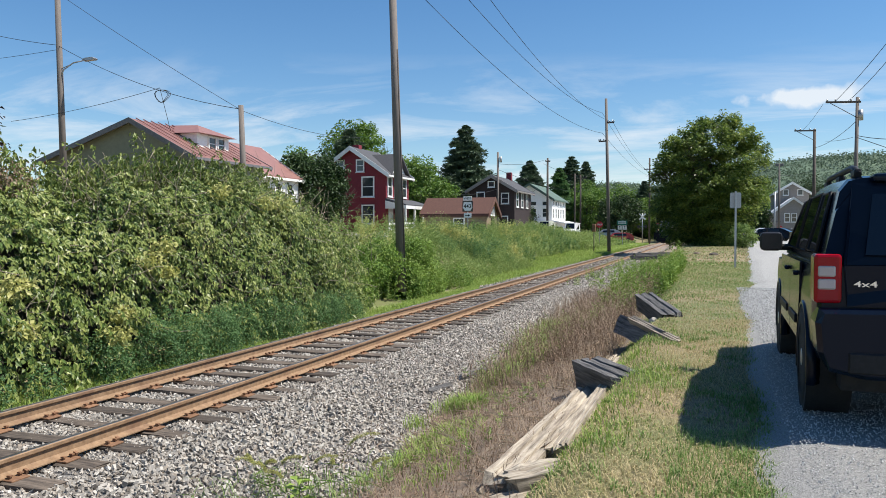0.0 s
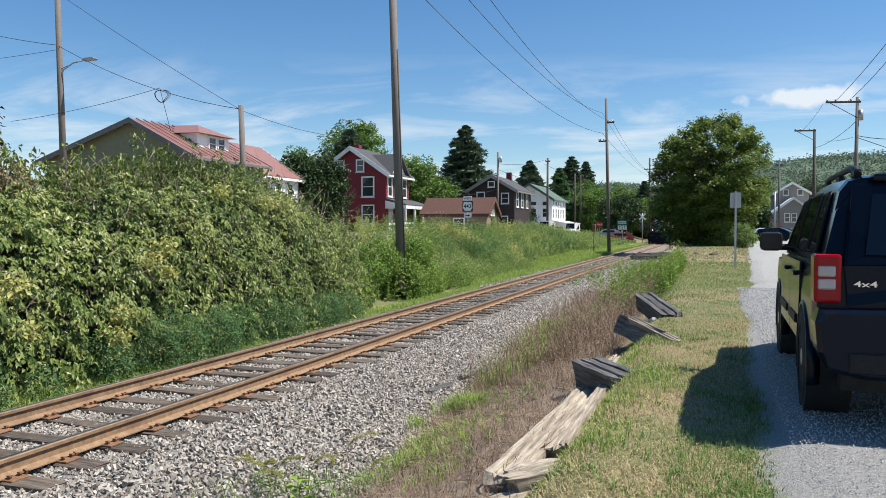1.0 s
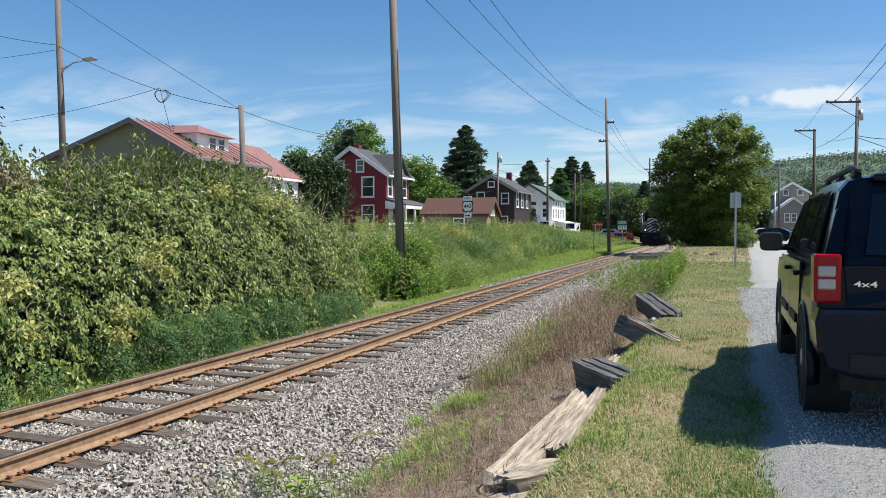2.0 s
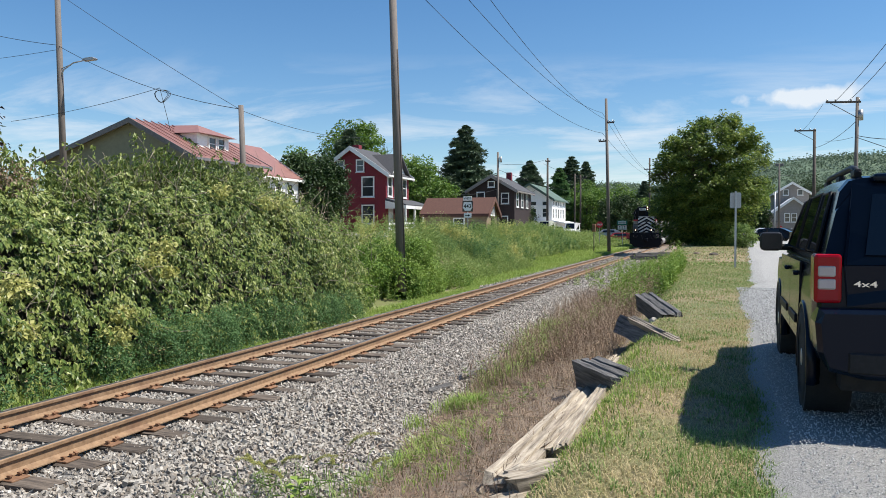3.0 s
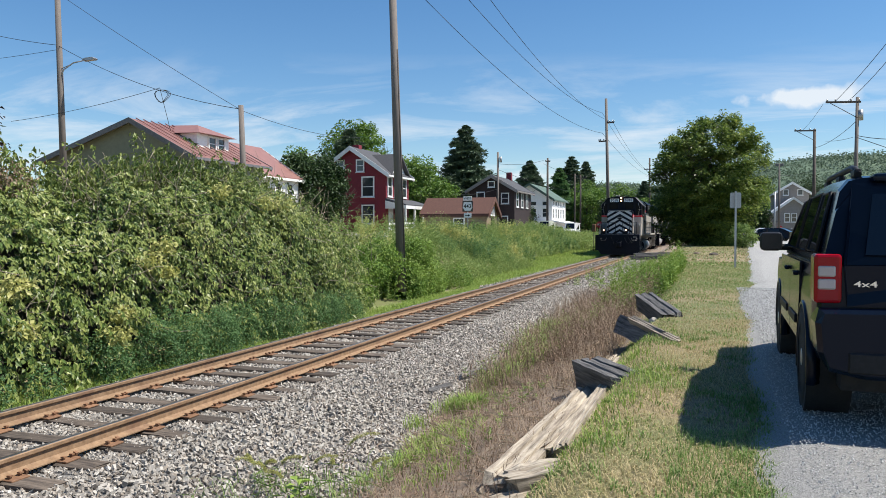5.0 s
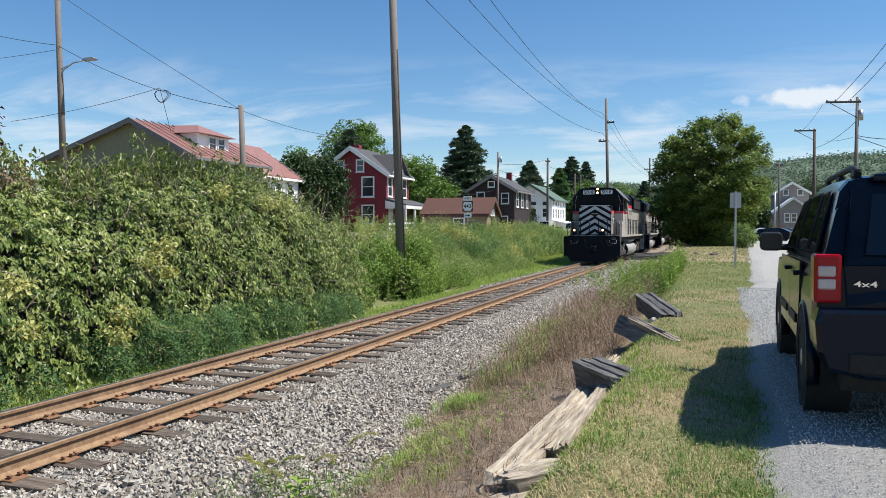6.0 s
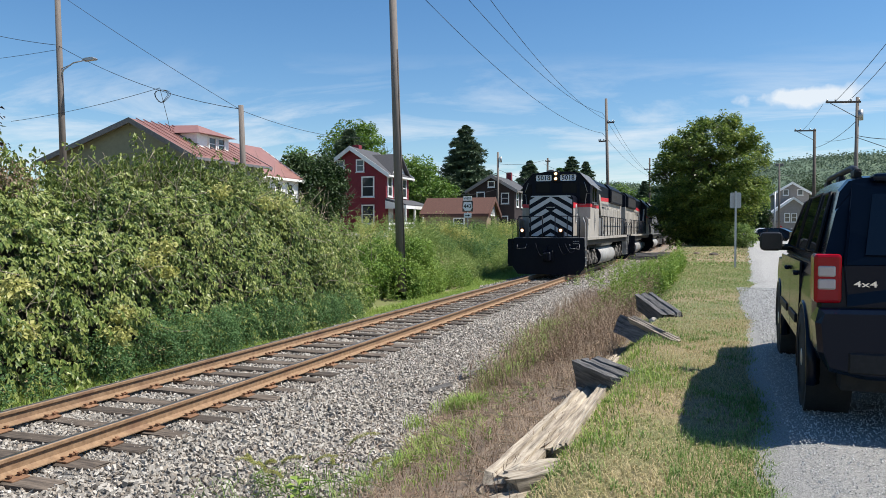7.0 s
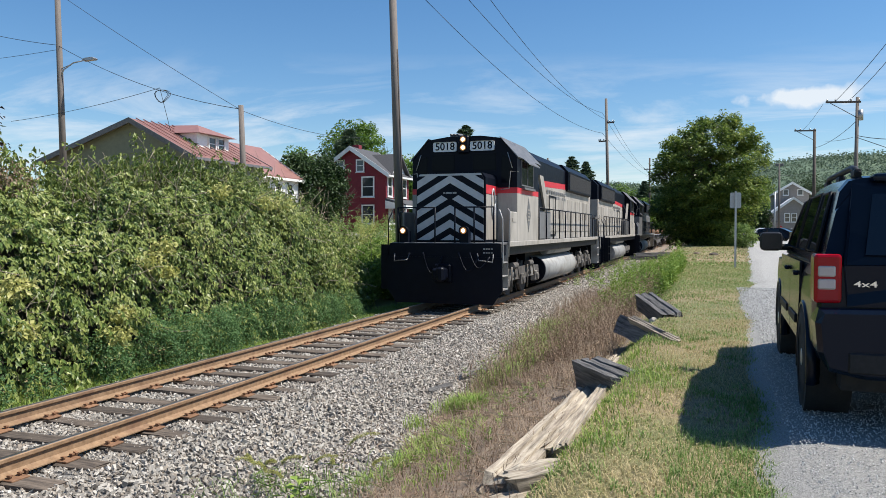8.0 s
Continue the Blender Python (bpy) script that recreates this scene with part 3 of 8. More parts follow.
    nose = part("nose", bm, M_BLACK, g, "black nose with pale chevrons")
    for k in range(-2, 5):
        for s in (-1, 1):
            top = 3.50 - k * 0.40
            poly = [(0, top), (0.955, top - 0.955 * 0.58), (0.955, top - 0.955 * 0.58 - 0.21), (0, top - 0.21)]
            poly = clip_poly(clip_poly(poly, 1, 3.50, False), 1, 1.74, True)
            if len(poly) > 2:
                bm = bmesh.new()
                prism(bm, [(s * a, b) for a, b in poly], "y", 0.514, 0.5185)
                part("chevron", bm, M_CHEVRON, nose, "pale grey chevron stripe")
    for s in (-1, 1):
        bm = bmesh.new()
        bbox(bm, s * 0.995 - 0.006, s * 0.995 + 0.006, 0.60, 1.72, 1.75, 2.98, 0.003)
        part("nose_door", bm, paint_low, nose, "pale grey nose side panel")
        bm = bmesh.new()
        box(bm, s * 0.994 - 0.006, s * 0.994 + 0.006, 0.60, 1.74, 3.0, 3.24)
        part("stripe", bm, paint_stripe, nose, "red stripe")
        bm = bmesh.new()
        tube(bm, [(s * 1.02, 1.25 + 0.16 * math.cos(a), 2.75 + 0.40 * math.sin(a)) for a in np.linspace(0, 2 * math.pi, 17)], 0.022)
        part("cable", bm, M_CHEVRON, nose, "loop of pale jumper cable")
    bm = bmesh.new()
    for z in (1.50, 1.40):
        for x in (1.10, 1.17, 1.24, 1.31):
            box(bm, x, x + 0.05, -0.036, -0.031, z, z + 0.04)
    tagged(part("lettering", bm, M_SILVER, g), "small pale lettering", kind="stuff")
    bm = bmesh.new()
    prism(bm, [(-0.86, 3.545), (0.86, 3.545), (0.90, 3.52), (0.90, 3.49), (-0.90, 3.49), (-0.90, 3.52)], "y", 0.509, 0.514)
    part("edge_band", bm, M_CHEVRON, nose, "pale band along the top of the nose")
    bm = bmesh.new()
    prism(bm, [(0, 3.22), (0.34, 3.02), (0, 2.82), (-0.34, 3.02)], "y", 0.508, 0.513)
    part("emblem_plate", bm, M_BLACK, nose, "black diamond emblem plate")
    bm = bmesh.new()
    for a, b in ((-0.19, -0.13), (-0.11, 0.06), (0.08, 0.19)):
        box(bm, a, b, 0.503, 0.507, 3.0, 3.045)
    part("emblem", bm, M_SILVER, nose, "silver emblem bars")
    # cab, with slanting roof sides
    bm = bmesh.new()
    outline = [(-1.57, 1.68), (1.57, 1.68), (1.57, 4.06), (1.08, 4.62), (0.5, 4.70), (-0.5, 4.70), (-1.08, 4.62), (-1.57, 4.06)]
    prism(bm, outline, "y", 1.75, 4.55)
    cab = part("cab", bm, M_BLACK, g, "black cab with grey lower side and red stripe")
    for s in (-1, 1):
        for name, m_, z0, z1, tag in (("lower_panel", paint_low, 1.70, 3.05, "pale grey lower cab panel"), ("stripe", paint_stripe, 3.052, 3.21, "red stripe")):
            bm = bmesh.new()
            prism(bm, [(s * 1.0, 1.741), (s * 1.578, 1.741), (s * 1.578, 4.52), (s * 1.571, 4.52), (s * 1.571, 1.748), (s * 1.0, 1.748)], "z", z0, z1)
            part(name, bm, m_, cab, tag)
        bm = bmesh.new()
        prism(bm, [(s * 1.60, 4.03), (s * 1.10, 4.63), (s * 1.06, 4.66), (s * 1.62, 4.06)], "y", 1.70, 4.75)
        part("roof_edge", bm, M_ROOFEDGE, cab, "weathered grey roof slope")
    # windows
    for s in (-1, 1):
        bm = bmesh.new()
        prism(bm, [(s * 0.28, 3.72), (s * 0.95, 3.72), (s * 0.95, 4.18), (s * 0.28, 4.18)], "y", 1.738, 1.747)
        part("windscreen", bm, M_CABGLASS, cab)
        bm = bmesh.new()
        prism(bm, [(s * 1.12, 3.35), (s * 1.42, 3.35), (s * 1.42, 4.02), (s * 1.12, 4.15)], "y", 1.738, 1.747)
        part("front_window", bm, M_CABGLASS, cab)
        for y0, y1 in ((2.25, 2.95), (3.02, 3.75)):
            bm = bmesh.new()
            box(bm, s * 1.575 - 0.006, s * 1.575 + 0.006, y0, y1, 3.32, 3.98)
            w = part("side_window", bm, M_CABGLASS, cab)
            bm = bmesh.new()
            for a, b, c, d in ((y0 - 0.04, y1 + 0.04, 3.28, 3.32), (y0 - 0.04, y1 + 0.04, 3.98, 4.02), (y0 - 0.04, y0, 3.32, 3.98), (y1, y1 + 0.04, 3.32, 3.98)):
                box(bm, s * 1.58 - 0.012, s * 1.58 + 0.012, a, b, c, d)
            part("window_frame", bm, M_DARKGREY, w)
        bm = bmesh.new()
        box(bm, s * 1.62 - 0.05, s * 1.62 + 0.05, 2.25, 3.7, 3.18, 3.24)
        part("armrest", bm, M_DARKGREY, cab)
        bm = bmesh.new()
        prism(bm, [(s * 1.57, 4.06), (s * 1.80, 3.88), (s * 1.80, 3.91), (s * 1.57, 4.10)], "y", 2.25, 3.75)
        part("sunshade", bm, M_DARKGREY, cab)
        bm = bmesh.new()
        tube(bm, [(s * 1.30, 1.72, 4.20), (s * 1.44, 1.70, 3.75)], 0.012)
        tube(bm, [(s * 1.60, 1.80, 3.65), (s * 1.40, 1.66, 3.66), (s * 1.36, 1.66, 3.18), (s * 1.12, 1.66, 3.15)], 0.014)
        part("wiper", bm, M_SILVER, cab)
        bm = bmesh.new()
        prism(bm, [(3.15, 3.0), (3.42, 2.45), (3.15, 1.95), (2.88, 2.45)], "x", s * 1.580, s * 1.584)
        part("emblem_plate", bm, M_DARKGREY, cab, "dark diamond emblem on the cab side")
        bm = bmesh.new()
        for z in (2.58, 2.48, 2.38, 2.28):
            box(bm, s * 1.588 - 0.003, s * 1.588 + 0.003, 3.0, 3.3, z, z + 0.05)
        part("emblem", bm, M_GREY, cab)
        bm = bmesh.new()
        bbox(bm, s * 1.55 - 0.03, s * 1.55 + 0.03, 0.95, 1.74, 1.68, 2.52, 0.02)
        box(bm, s * 1.585 - 0.006, s * 1.585 + 0.006, 1.15, 1.60, 2.24, 2.34)
        part("step_box", bm, paint_low, g, "pale grey box beside the steps")
    # lights and number boards
    if lead:
        bm = bmesh.new()
        bbox(bm, -0.17, 0.17, 1.66, 1.76, 4.20, 4.72, 0.04)
        housing = part("headlight_housing", bm, M_BLACK, cab)
        for z in (4.60, 4.37):
            bm = bmesh.new()
            rod(bm, (0, 1.645, z), (0, 1.665, z), 0.085, n=16)
            lens = part("headlight", bm, M_REFLECTOR, housing, "lit warm headlight")
            bm = bmesh.new()
            ball(bm, (0, 1.642, z), 0.052, 2, (1, 0.35, 1))
            part("bulb", bm, M_HEADLIGHT, lens, "glowing bulb")
        for s in (-1, 1):
            bm = bmesh.new()
            bbox(bm, s * 0.56 - 0.36, s * 0.56 + 0.36, 1.715, 1.75, 4.27, 4.55, 0.05, 2)
            board = part("number_board", bm, M_SIGNWHITE, cab, "white number board")
            words("number", number, 0.30, M_BLACK, board, pose(s * 0.56, 1.712, 4.41, 90, 0, 0))
            bm = bmesh.new()
            dx = -0.32 + s * 0.86
            rod(bm, (dx, 0.02, 2.0), (dx, 0.22, 2.0), 0.13, 0.11, 14)
            box(bm, dx - 0.12, dx + 0.12, 0.08, 0.3, 1.66, 1.98)
            dl = part("ditch_light_housing", bm, M_BLACK, g)
            bm = bmesh.new()
            rod(bm, (dx, 0.005, 2.0), (dx, 0.022, 2.0), 0.085, n=16)
            lens = part("ditch_light", bm, M_REFLECTOR, dl, "lit ditch light")
            bm = bmesh.new()
            ball(bm, (dx, 0.003, 2.0), 0.055, 2, (1, 0.35, 1))
            part("bulb", bm, M_DITCH, lens, "glowing bulb")
    # long hood
    bm = bmesh.new()
    prism(bm, [(-HW, 1.68), (HW, 1.68), (HW, 4.36), (0.92, 4.64), (-0.92, 4.64), (-HW, 4.36)], "y", 4.56, L_ - 0.75)
    hood = part("hood", bm, M_BLACK, g, "long hood, black above and pale grey below")
    for s in (-1, 1):
        bm = bmesh.new()
        prism(bm, [(4.58, 1.70), (L_ - 0.78, 1.70), (L_ - 0.78, 3.62), (11.3, 3.62), (4.58, 3.46)], "x", s * (HW - 0.001), s * (HW + 0.007))
        part("lower_panel", bm, paint_low, hood, "pale grey hood side")
        bm = bmesh.new()
        prism(bm, [(4.58, 3.465), (11.3, 3.625), (11.3, 3.83), (4.58, 3.67)], "x", s * (HW - 0.001), s * (HW + 0.009))
        part("stripe", bm, paint_stripe, hood, "red stripe")
    bm = bmesh.new()
    box(bm, -HW + 0.02, HW - 0.02, L_ - 0.754, L_ - 0.746, 1.70, 3.60)
    part("end_panel", bm, paint_low, hood, "pale grey hood end")
    for s in (-1, 1):
        for k in range(13):
            y = 5.0 + k * 0.98
            bm = bmesh.new()
            bbox(bm, s * (HW + 0.013) - 0.012, s * (HW + 0.013) + 0.012, y + 0.03, y + 0.93, 1.95, 3.25, 0.008)
            door = part("hood_door", bm, paint_low, hood)
            bm = bmesh.new()
            box(bm, s * (HW + 0.032) - 0.01, s * (HW + 0.032) + 0.01, y + 0.80, y + 0.86, 2.45, 2.80)
            part("latch", bm, paint_low, door)
        # radiator section, wider at the top
        bm = bmesh.new()
        prism(bm, [(s * (HW - 0.1), 3.50), (s * 1.33, 3.62), (s * 1.33, 4.34), (s * 1.05, 4.64), (s * 0.70, 4.65)], "y", 11.4, L_ - 1.3)
        rad = part("radiator", bm, M_BLACK, hood)
        bm = bmesh.new()
        box(bm, s * 1.335 - 0.006, s * 1.335 + 0.006, 11.7, L_ - 1.5, 3.66, 4.30)
        part("screen", bm, M_SCREEN, rad, "black radiator screen")
        bm = bmesh.new()
        for a, b, c, d in ((11.62, L_ - 1.42, 3.60, 3.66), (11.62, L_ - 1.42, 4.30, 4.36), (11.62, 11.7, 3.66, 4.30), (L_ - 1.5, L_ - 1.42, 3.66, 4.30)):
            box(bm, s * 1.34 - 0.01, s * 1.34 + 0.01, a, b, c, d)
        part("screen_frame", bm, M_BLACK, rad)
        # blower duct and walkway boxes
        # no real opening: a solid block in black carries the recess's shade
        bm = bmesh.new()
        prism(bm, [(s * (HW + 0.01), 2.64), (s * 1.44, 2.64), (s * 1.44, 3.3), (s * (HW + 0.01), 3.72)], "y", 4.62, 6.2)
        part("blower_duct", bm, M_BLACK, hood, "solid black block in place of the shaded duct opening behind the cab")
        bm = bmesh.new()
        bbox(bm, min(s * (HW + 0.01), s * 1.48), max(s * (HW + 0.01), s * 1.48), 4.62, 7.0, 1.72, 2.63, 0.02)
        part("equipment_box", bm, M_DARKGREY, hood, "dark grey box on the walkway")
        bm = bmesh.new()
        prism(bm, [(5.05, 3.78), (5.6, 3.78), (6.55, 2.75), (6.95, 2.64), (6.0, 2.64)], "x", s * 1.47 - 0.04, s * 1.47 + 0.04)
        part("duct_flange", bm, paint_low, hood, "pale slanting duct edge")
        bm = bmesh.new()
        for k in range(9):
            for zz in (3.28, 3.10):
                if zz > 3.2 or k % 3:
                    box(bm, s * (HW + 0.028) - 0.004, s * (HW + 0.028) + 0.004, 7.6 + 0.42 * k, 7.9 + 0.42 * k, zz + 0.06, zz + 0.17)
        tagged(part("lettering", bm, M_DARKGREY, hood), "faded dark lettering bars", kind="stuff")
        bm = bmesh.new()
        for a, b, c, d in ((8.0, 9.2, 1.8, 1.86), (8.0, 9.2, 3.2, 3.26), (8.0, 8.06, 1.86, 3.2), (9.14, 9.2, 1.86, 3.2)):
            box(bm, s * (HW + 0.03) - 0.012, s * (HW + 0.03) + 0.012, a, b, c, d)
        part("door_frame", bm, M_BLACK, hood)
        # fuel tank
        bm = bmesh.new()
        prism(bm, [(s * 0.50, 1.12)] + [(s * (1.02 + 0.44 * math.cos(a)), 0.66 + 0.46 * math.sin(a)) for a in np.linspace(1.45, -1.35, 12)] + [(s * 0.50, 0.17)], "y", 6.35, 12.5)
        for f in bm.faces:
            f.smooth = abs(f.normal.y) < 0.5
        tank = part("fuel_tank", bm, M_SILVER, g, "dusty silver fuel tank")
        bm = bmesh.new()
        prism(bm, [(s * 0.50, 1.12)] + [(s * (1.01 + 0.44 * math.cos(a)), 0.66 + 0.455 * math.sin(a)) for a in np.linspace(1.45, -1.35, 12)] + [(s * 0.50, 0.18)], "y", 6.30, 6.348)
        part("end_plate", bm, M_BLACK, tank, "black tank end")
        bm = bmesh.new()
        rod(bm, (s * 1.25, 7.0, 1.32), (s * 1.25, 11.6, 1.32), 0.16, n=16)
        part("air_reservoir", bm, M_SILVER, g)
        railing(g, [(s * 1.52, 4.9), (s * 1.52, L_ - 0.9)], 1.68, 2.72, 1.15)
    # roof gear
    bm = bmesh.new()
    bbox(bm, -0.72, 0.72, 4.7, 6.2, 4.60, 4.80, 0.05)
    part("roof_box", bm, M_BLACK, g)
    for y, r in ((7.0, 0.52), (8.1, 0.52), (9.2, 0.52), (12.4, 0.62), (13.9, 0.62), (15.4, 0.62), (16.9, 0.62)):
        bm = bmesh.new()
        rod(bm, (0, y, 4.60), (0, y, 4.74), r, r * 0.96, 20)
        part("roof_fan", bm, M_DARKGREY, g)
    bm = bmesh.new()
    bbox(bm, -0.3, 0.3, 9.9, 10.6, 4.60, 4.82, 0.04)
    part("exhaust", bm, M_DARKGREY, g)
    bm = bmesh.new()
    bbox(bm, -0.5, -0.2, 2.0, 2.1, 4.66, 4.80, 0.01)
    for x in (-0.45, -0.35, -0.25):
        rod(bm, (x, 1.9, 4.78), (x, 2.35, 4.80), 0.025, 0.05, 8)
    part("horn", bm, M_DARKGREY, g)
    bm = bmesh.new()
    box(bm, -0.9, 0.9, 5.6, 13.4, 0.45, 1.32)
    part("underframe", bm, M_BLACK, g)
    loco_truck(g, 3.6, wheels)
    loco_truck(g, 15.3, wheels)
    return g, wheels


def build_flat_car(label):
    """A low freight car: deep side sills, short load of pipes and spools, two small trucks."""
    wheels = []
    g = thing("freight_car", label, "freight car", TRACK_X, 0, 0, group="train")
    bm = bmesh.new()
    bbox(bm, -1.40, 1.40, 0.4, 14.6, 1.00, 1.16, 0.02)
    part("deck", bm, M_DARKGREY, g)
    bm = bmesh.new()
    for s in (-1, 1):
        prism(bm, [(0.3, 1.25), (0.3, 0.95), (3.6, 0.95), (4.6, 0.62), (10.4, 0.62), (11.4, 0.95), (14.7, 0.95), (14.7, 1.25)], "x", s * 1.40, s * 1.46)
        for k in range(11):
            box(bm, s * 1.45 - 0.03, s * 1.45 + 0.05, 0.9 + k * 1.3, 1.0 + k * 1.3, 0.98, 1.5)
    part("side_sill", bm, M_TRUCK, g, "dusty side sill with stakes")
    for yc in (2.3, 12.7):
        bm = bmesh.new()
        for s in (-1, 1):
            prism(bm, [(yc - 1.2, 0.42), (yc - 0.9, 0.66), (yc + 0.9, 0.66), (yc + 1.2, 0.42), (yc + 0.5, 0.26), (yc - 0.5, 0.26)], "x", s * 0.95, s * 1.07)
        box(bm, -0.95, 0.95, yc - 0.2, yc + 0.2, 0.4, 0.95)
        part("truck_frame", bm, M_TRUCK, g)
        for dy in (-0.85, 0.85):
            w = part("wheelset", wheel_bm(0.42), M_TRUCK, g)
            w.matrix_basis = pose(0, yc + dy, 0.42)
            wheels.append((w, yc + dy))
    rr = random.Random(4)
    for k in range(7):
        bm = bmesh.new()
        y = 1.2 + k * 1.9
        if k % 3 == 1:
            rod(bm, (-0.9, y, 1.62), (0.9, y, 1.62), 0.45, n=14)
        else:
            bbox(bm, -1.1, 1.1, y - 0.6, y + 0.6, 1.16, 1.16 + rr.uniform(0.25, 0.6), 0.05)
        part("load", bm, (M_SILVER, M_PLATE, M_DARKGREY)[k % 3], g, "weathered load on the deck")
    bm = bmesh.new()
    for y in (-0.05, 15.05):
        bbox(bm, -0.15, 0.15, y - 0.4, y + 0.4, 0.75, 1.0, 0.04)
    part("coupler", bm, M_TRUCK, g)
    return g, wheels


# the third unit wears plain dark paint
lead, lead_wheels = build_loco("5018", True, M_GREY, M_RED, "black, pale grey and red diesel locomotive with chevron nose")
second, second_wheels = build_loco("", False, M_GREY, M_RED, "black and pale grey diesel locomotive coupled backwards")
third, third_wheels = build_loco("", False, M_DARKGREY, M_BLACK, "dark grey diesel locomotive behind the others")
cars = [build_flat_car("low freight car with dusty sills and mixed load")]
for k in range(7):
    c = copy_thing(cars[0][0], pose(TRACK_X, 0, 0))
    cars.append((c, []))

# ---- parked car ----
M_CARPAINT = plain("dark_blue_paint", (0.004, 0.008, 0.018), 0.15, 0.0, Specular_IOR_Level=0.15, Coat_Weight=0.05, Coat_Roughness=0.04)
M_CARPLASTIC = surf("dark_plastic", (0.012, 0.013, 0.015), (0.022, 0.023, 0.026), 30, 0.5, 0.1, vary=0)
M_CARPLASTIC.node_tree.nodes["Principled BSDF"].inputs["Specular IOR Level"].default_value = 0.2
M_CARGLASS = plain("tinted_car_glass", (0.004, 0.006, 0.010), 0.03, Specular_IOR_Level=0.5)
M_TYRE = surf("tyre_rubber", (0.012, 0.012, 0.012), (0.028, 0.027, 0.026), 20, 0.85, 0.3)
M_RIM = surf("alloy_rim", (0.45, 0.45, 0.46), (0.58, 0.58, 0.58), 20, 0.3, 0.02, metal=0.8)
M_REDLENS = plain("red_lens", (0.30, 0.004, 0.012), 0.15, Specular_IOR_Level=0.3)
M_CLEARLENS = plain("clear_lens", (0.42, 0.36, 0.36), 0.15, Coat_Weight=1.0)
M_CHROME = plain("chrome_letters", (0.75, 0.75, 0.76), 0.15, 1.0)


def loft(bm, sections):
    """Skin over closed rings of equal count, with both ends closed."""
    rings = [[bm.verts.new(p) for p in s] for s in sections]
    n = len(rings[0])
    for a, b in zip(rings, rings[1:]):
        for i in range(n):
            bm.faces.new((a[i], b[i], b[(i + 1) % n], a[(i + 1) % n]))
    bm.faces.new(rings[0])
    bm.faces.new(rings[-1][::-1])
    bmesh.ops.recalc_face_normals(bm, faces=bm.faces[:])


def mirror_ring(half, y):
    """A ring at y from half an outline of (x, z), bottom to top; y may bend with height."""
    f = y if callable(y) else (lambda z: y)
    return [(x, f(z), z) for x, z in half] + [(-x, f(z), z) for x, z in half[::-1]]


def glass_x(z):
    return 0.845 - (z - 1.06) / 0.5 * 0.13


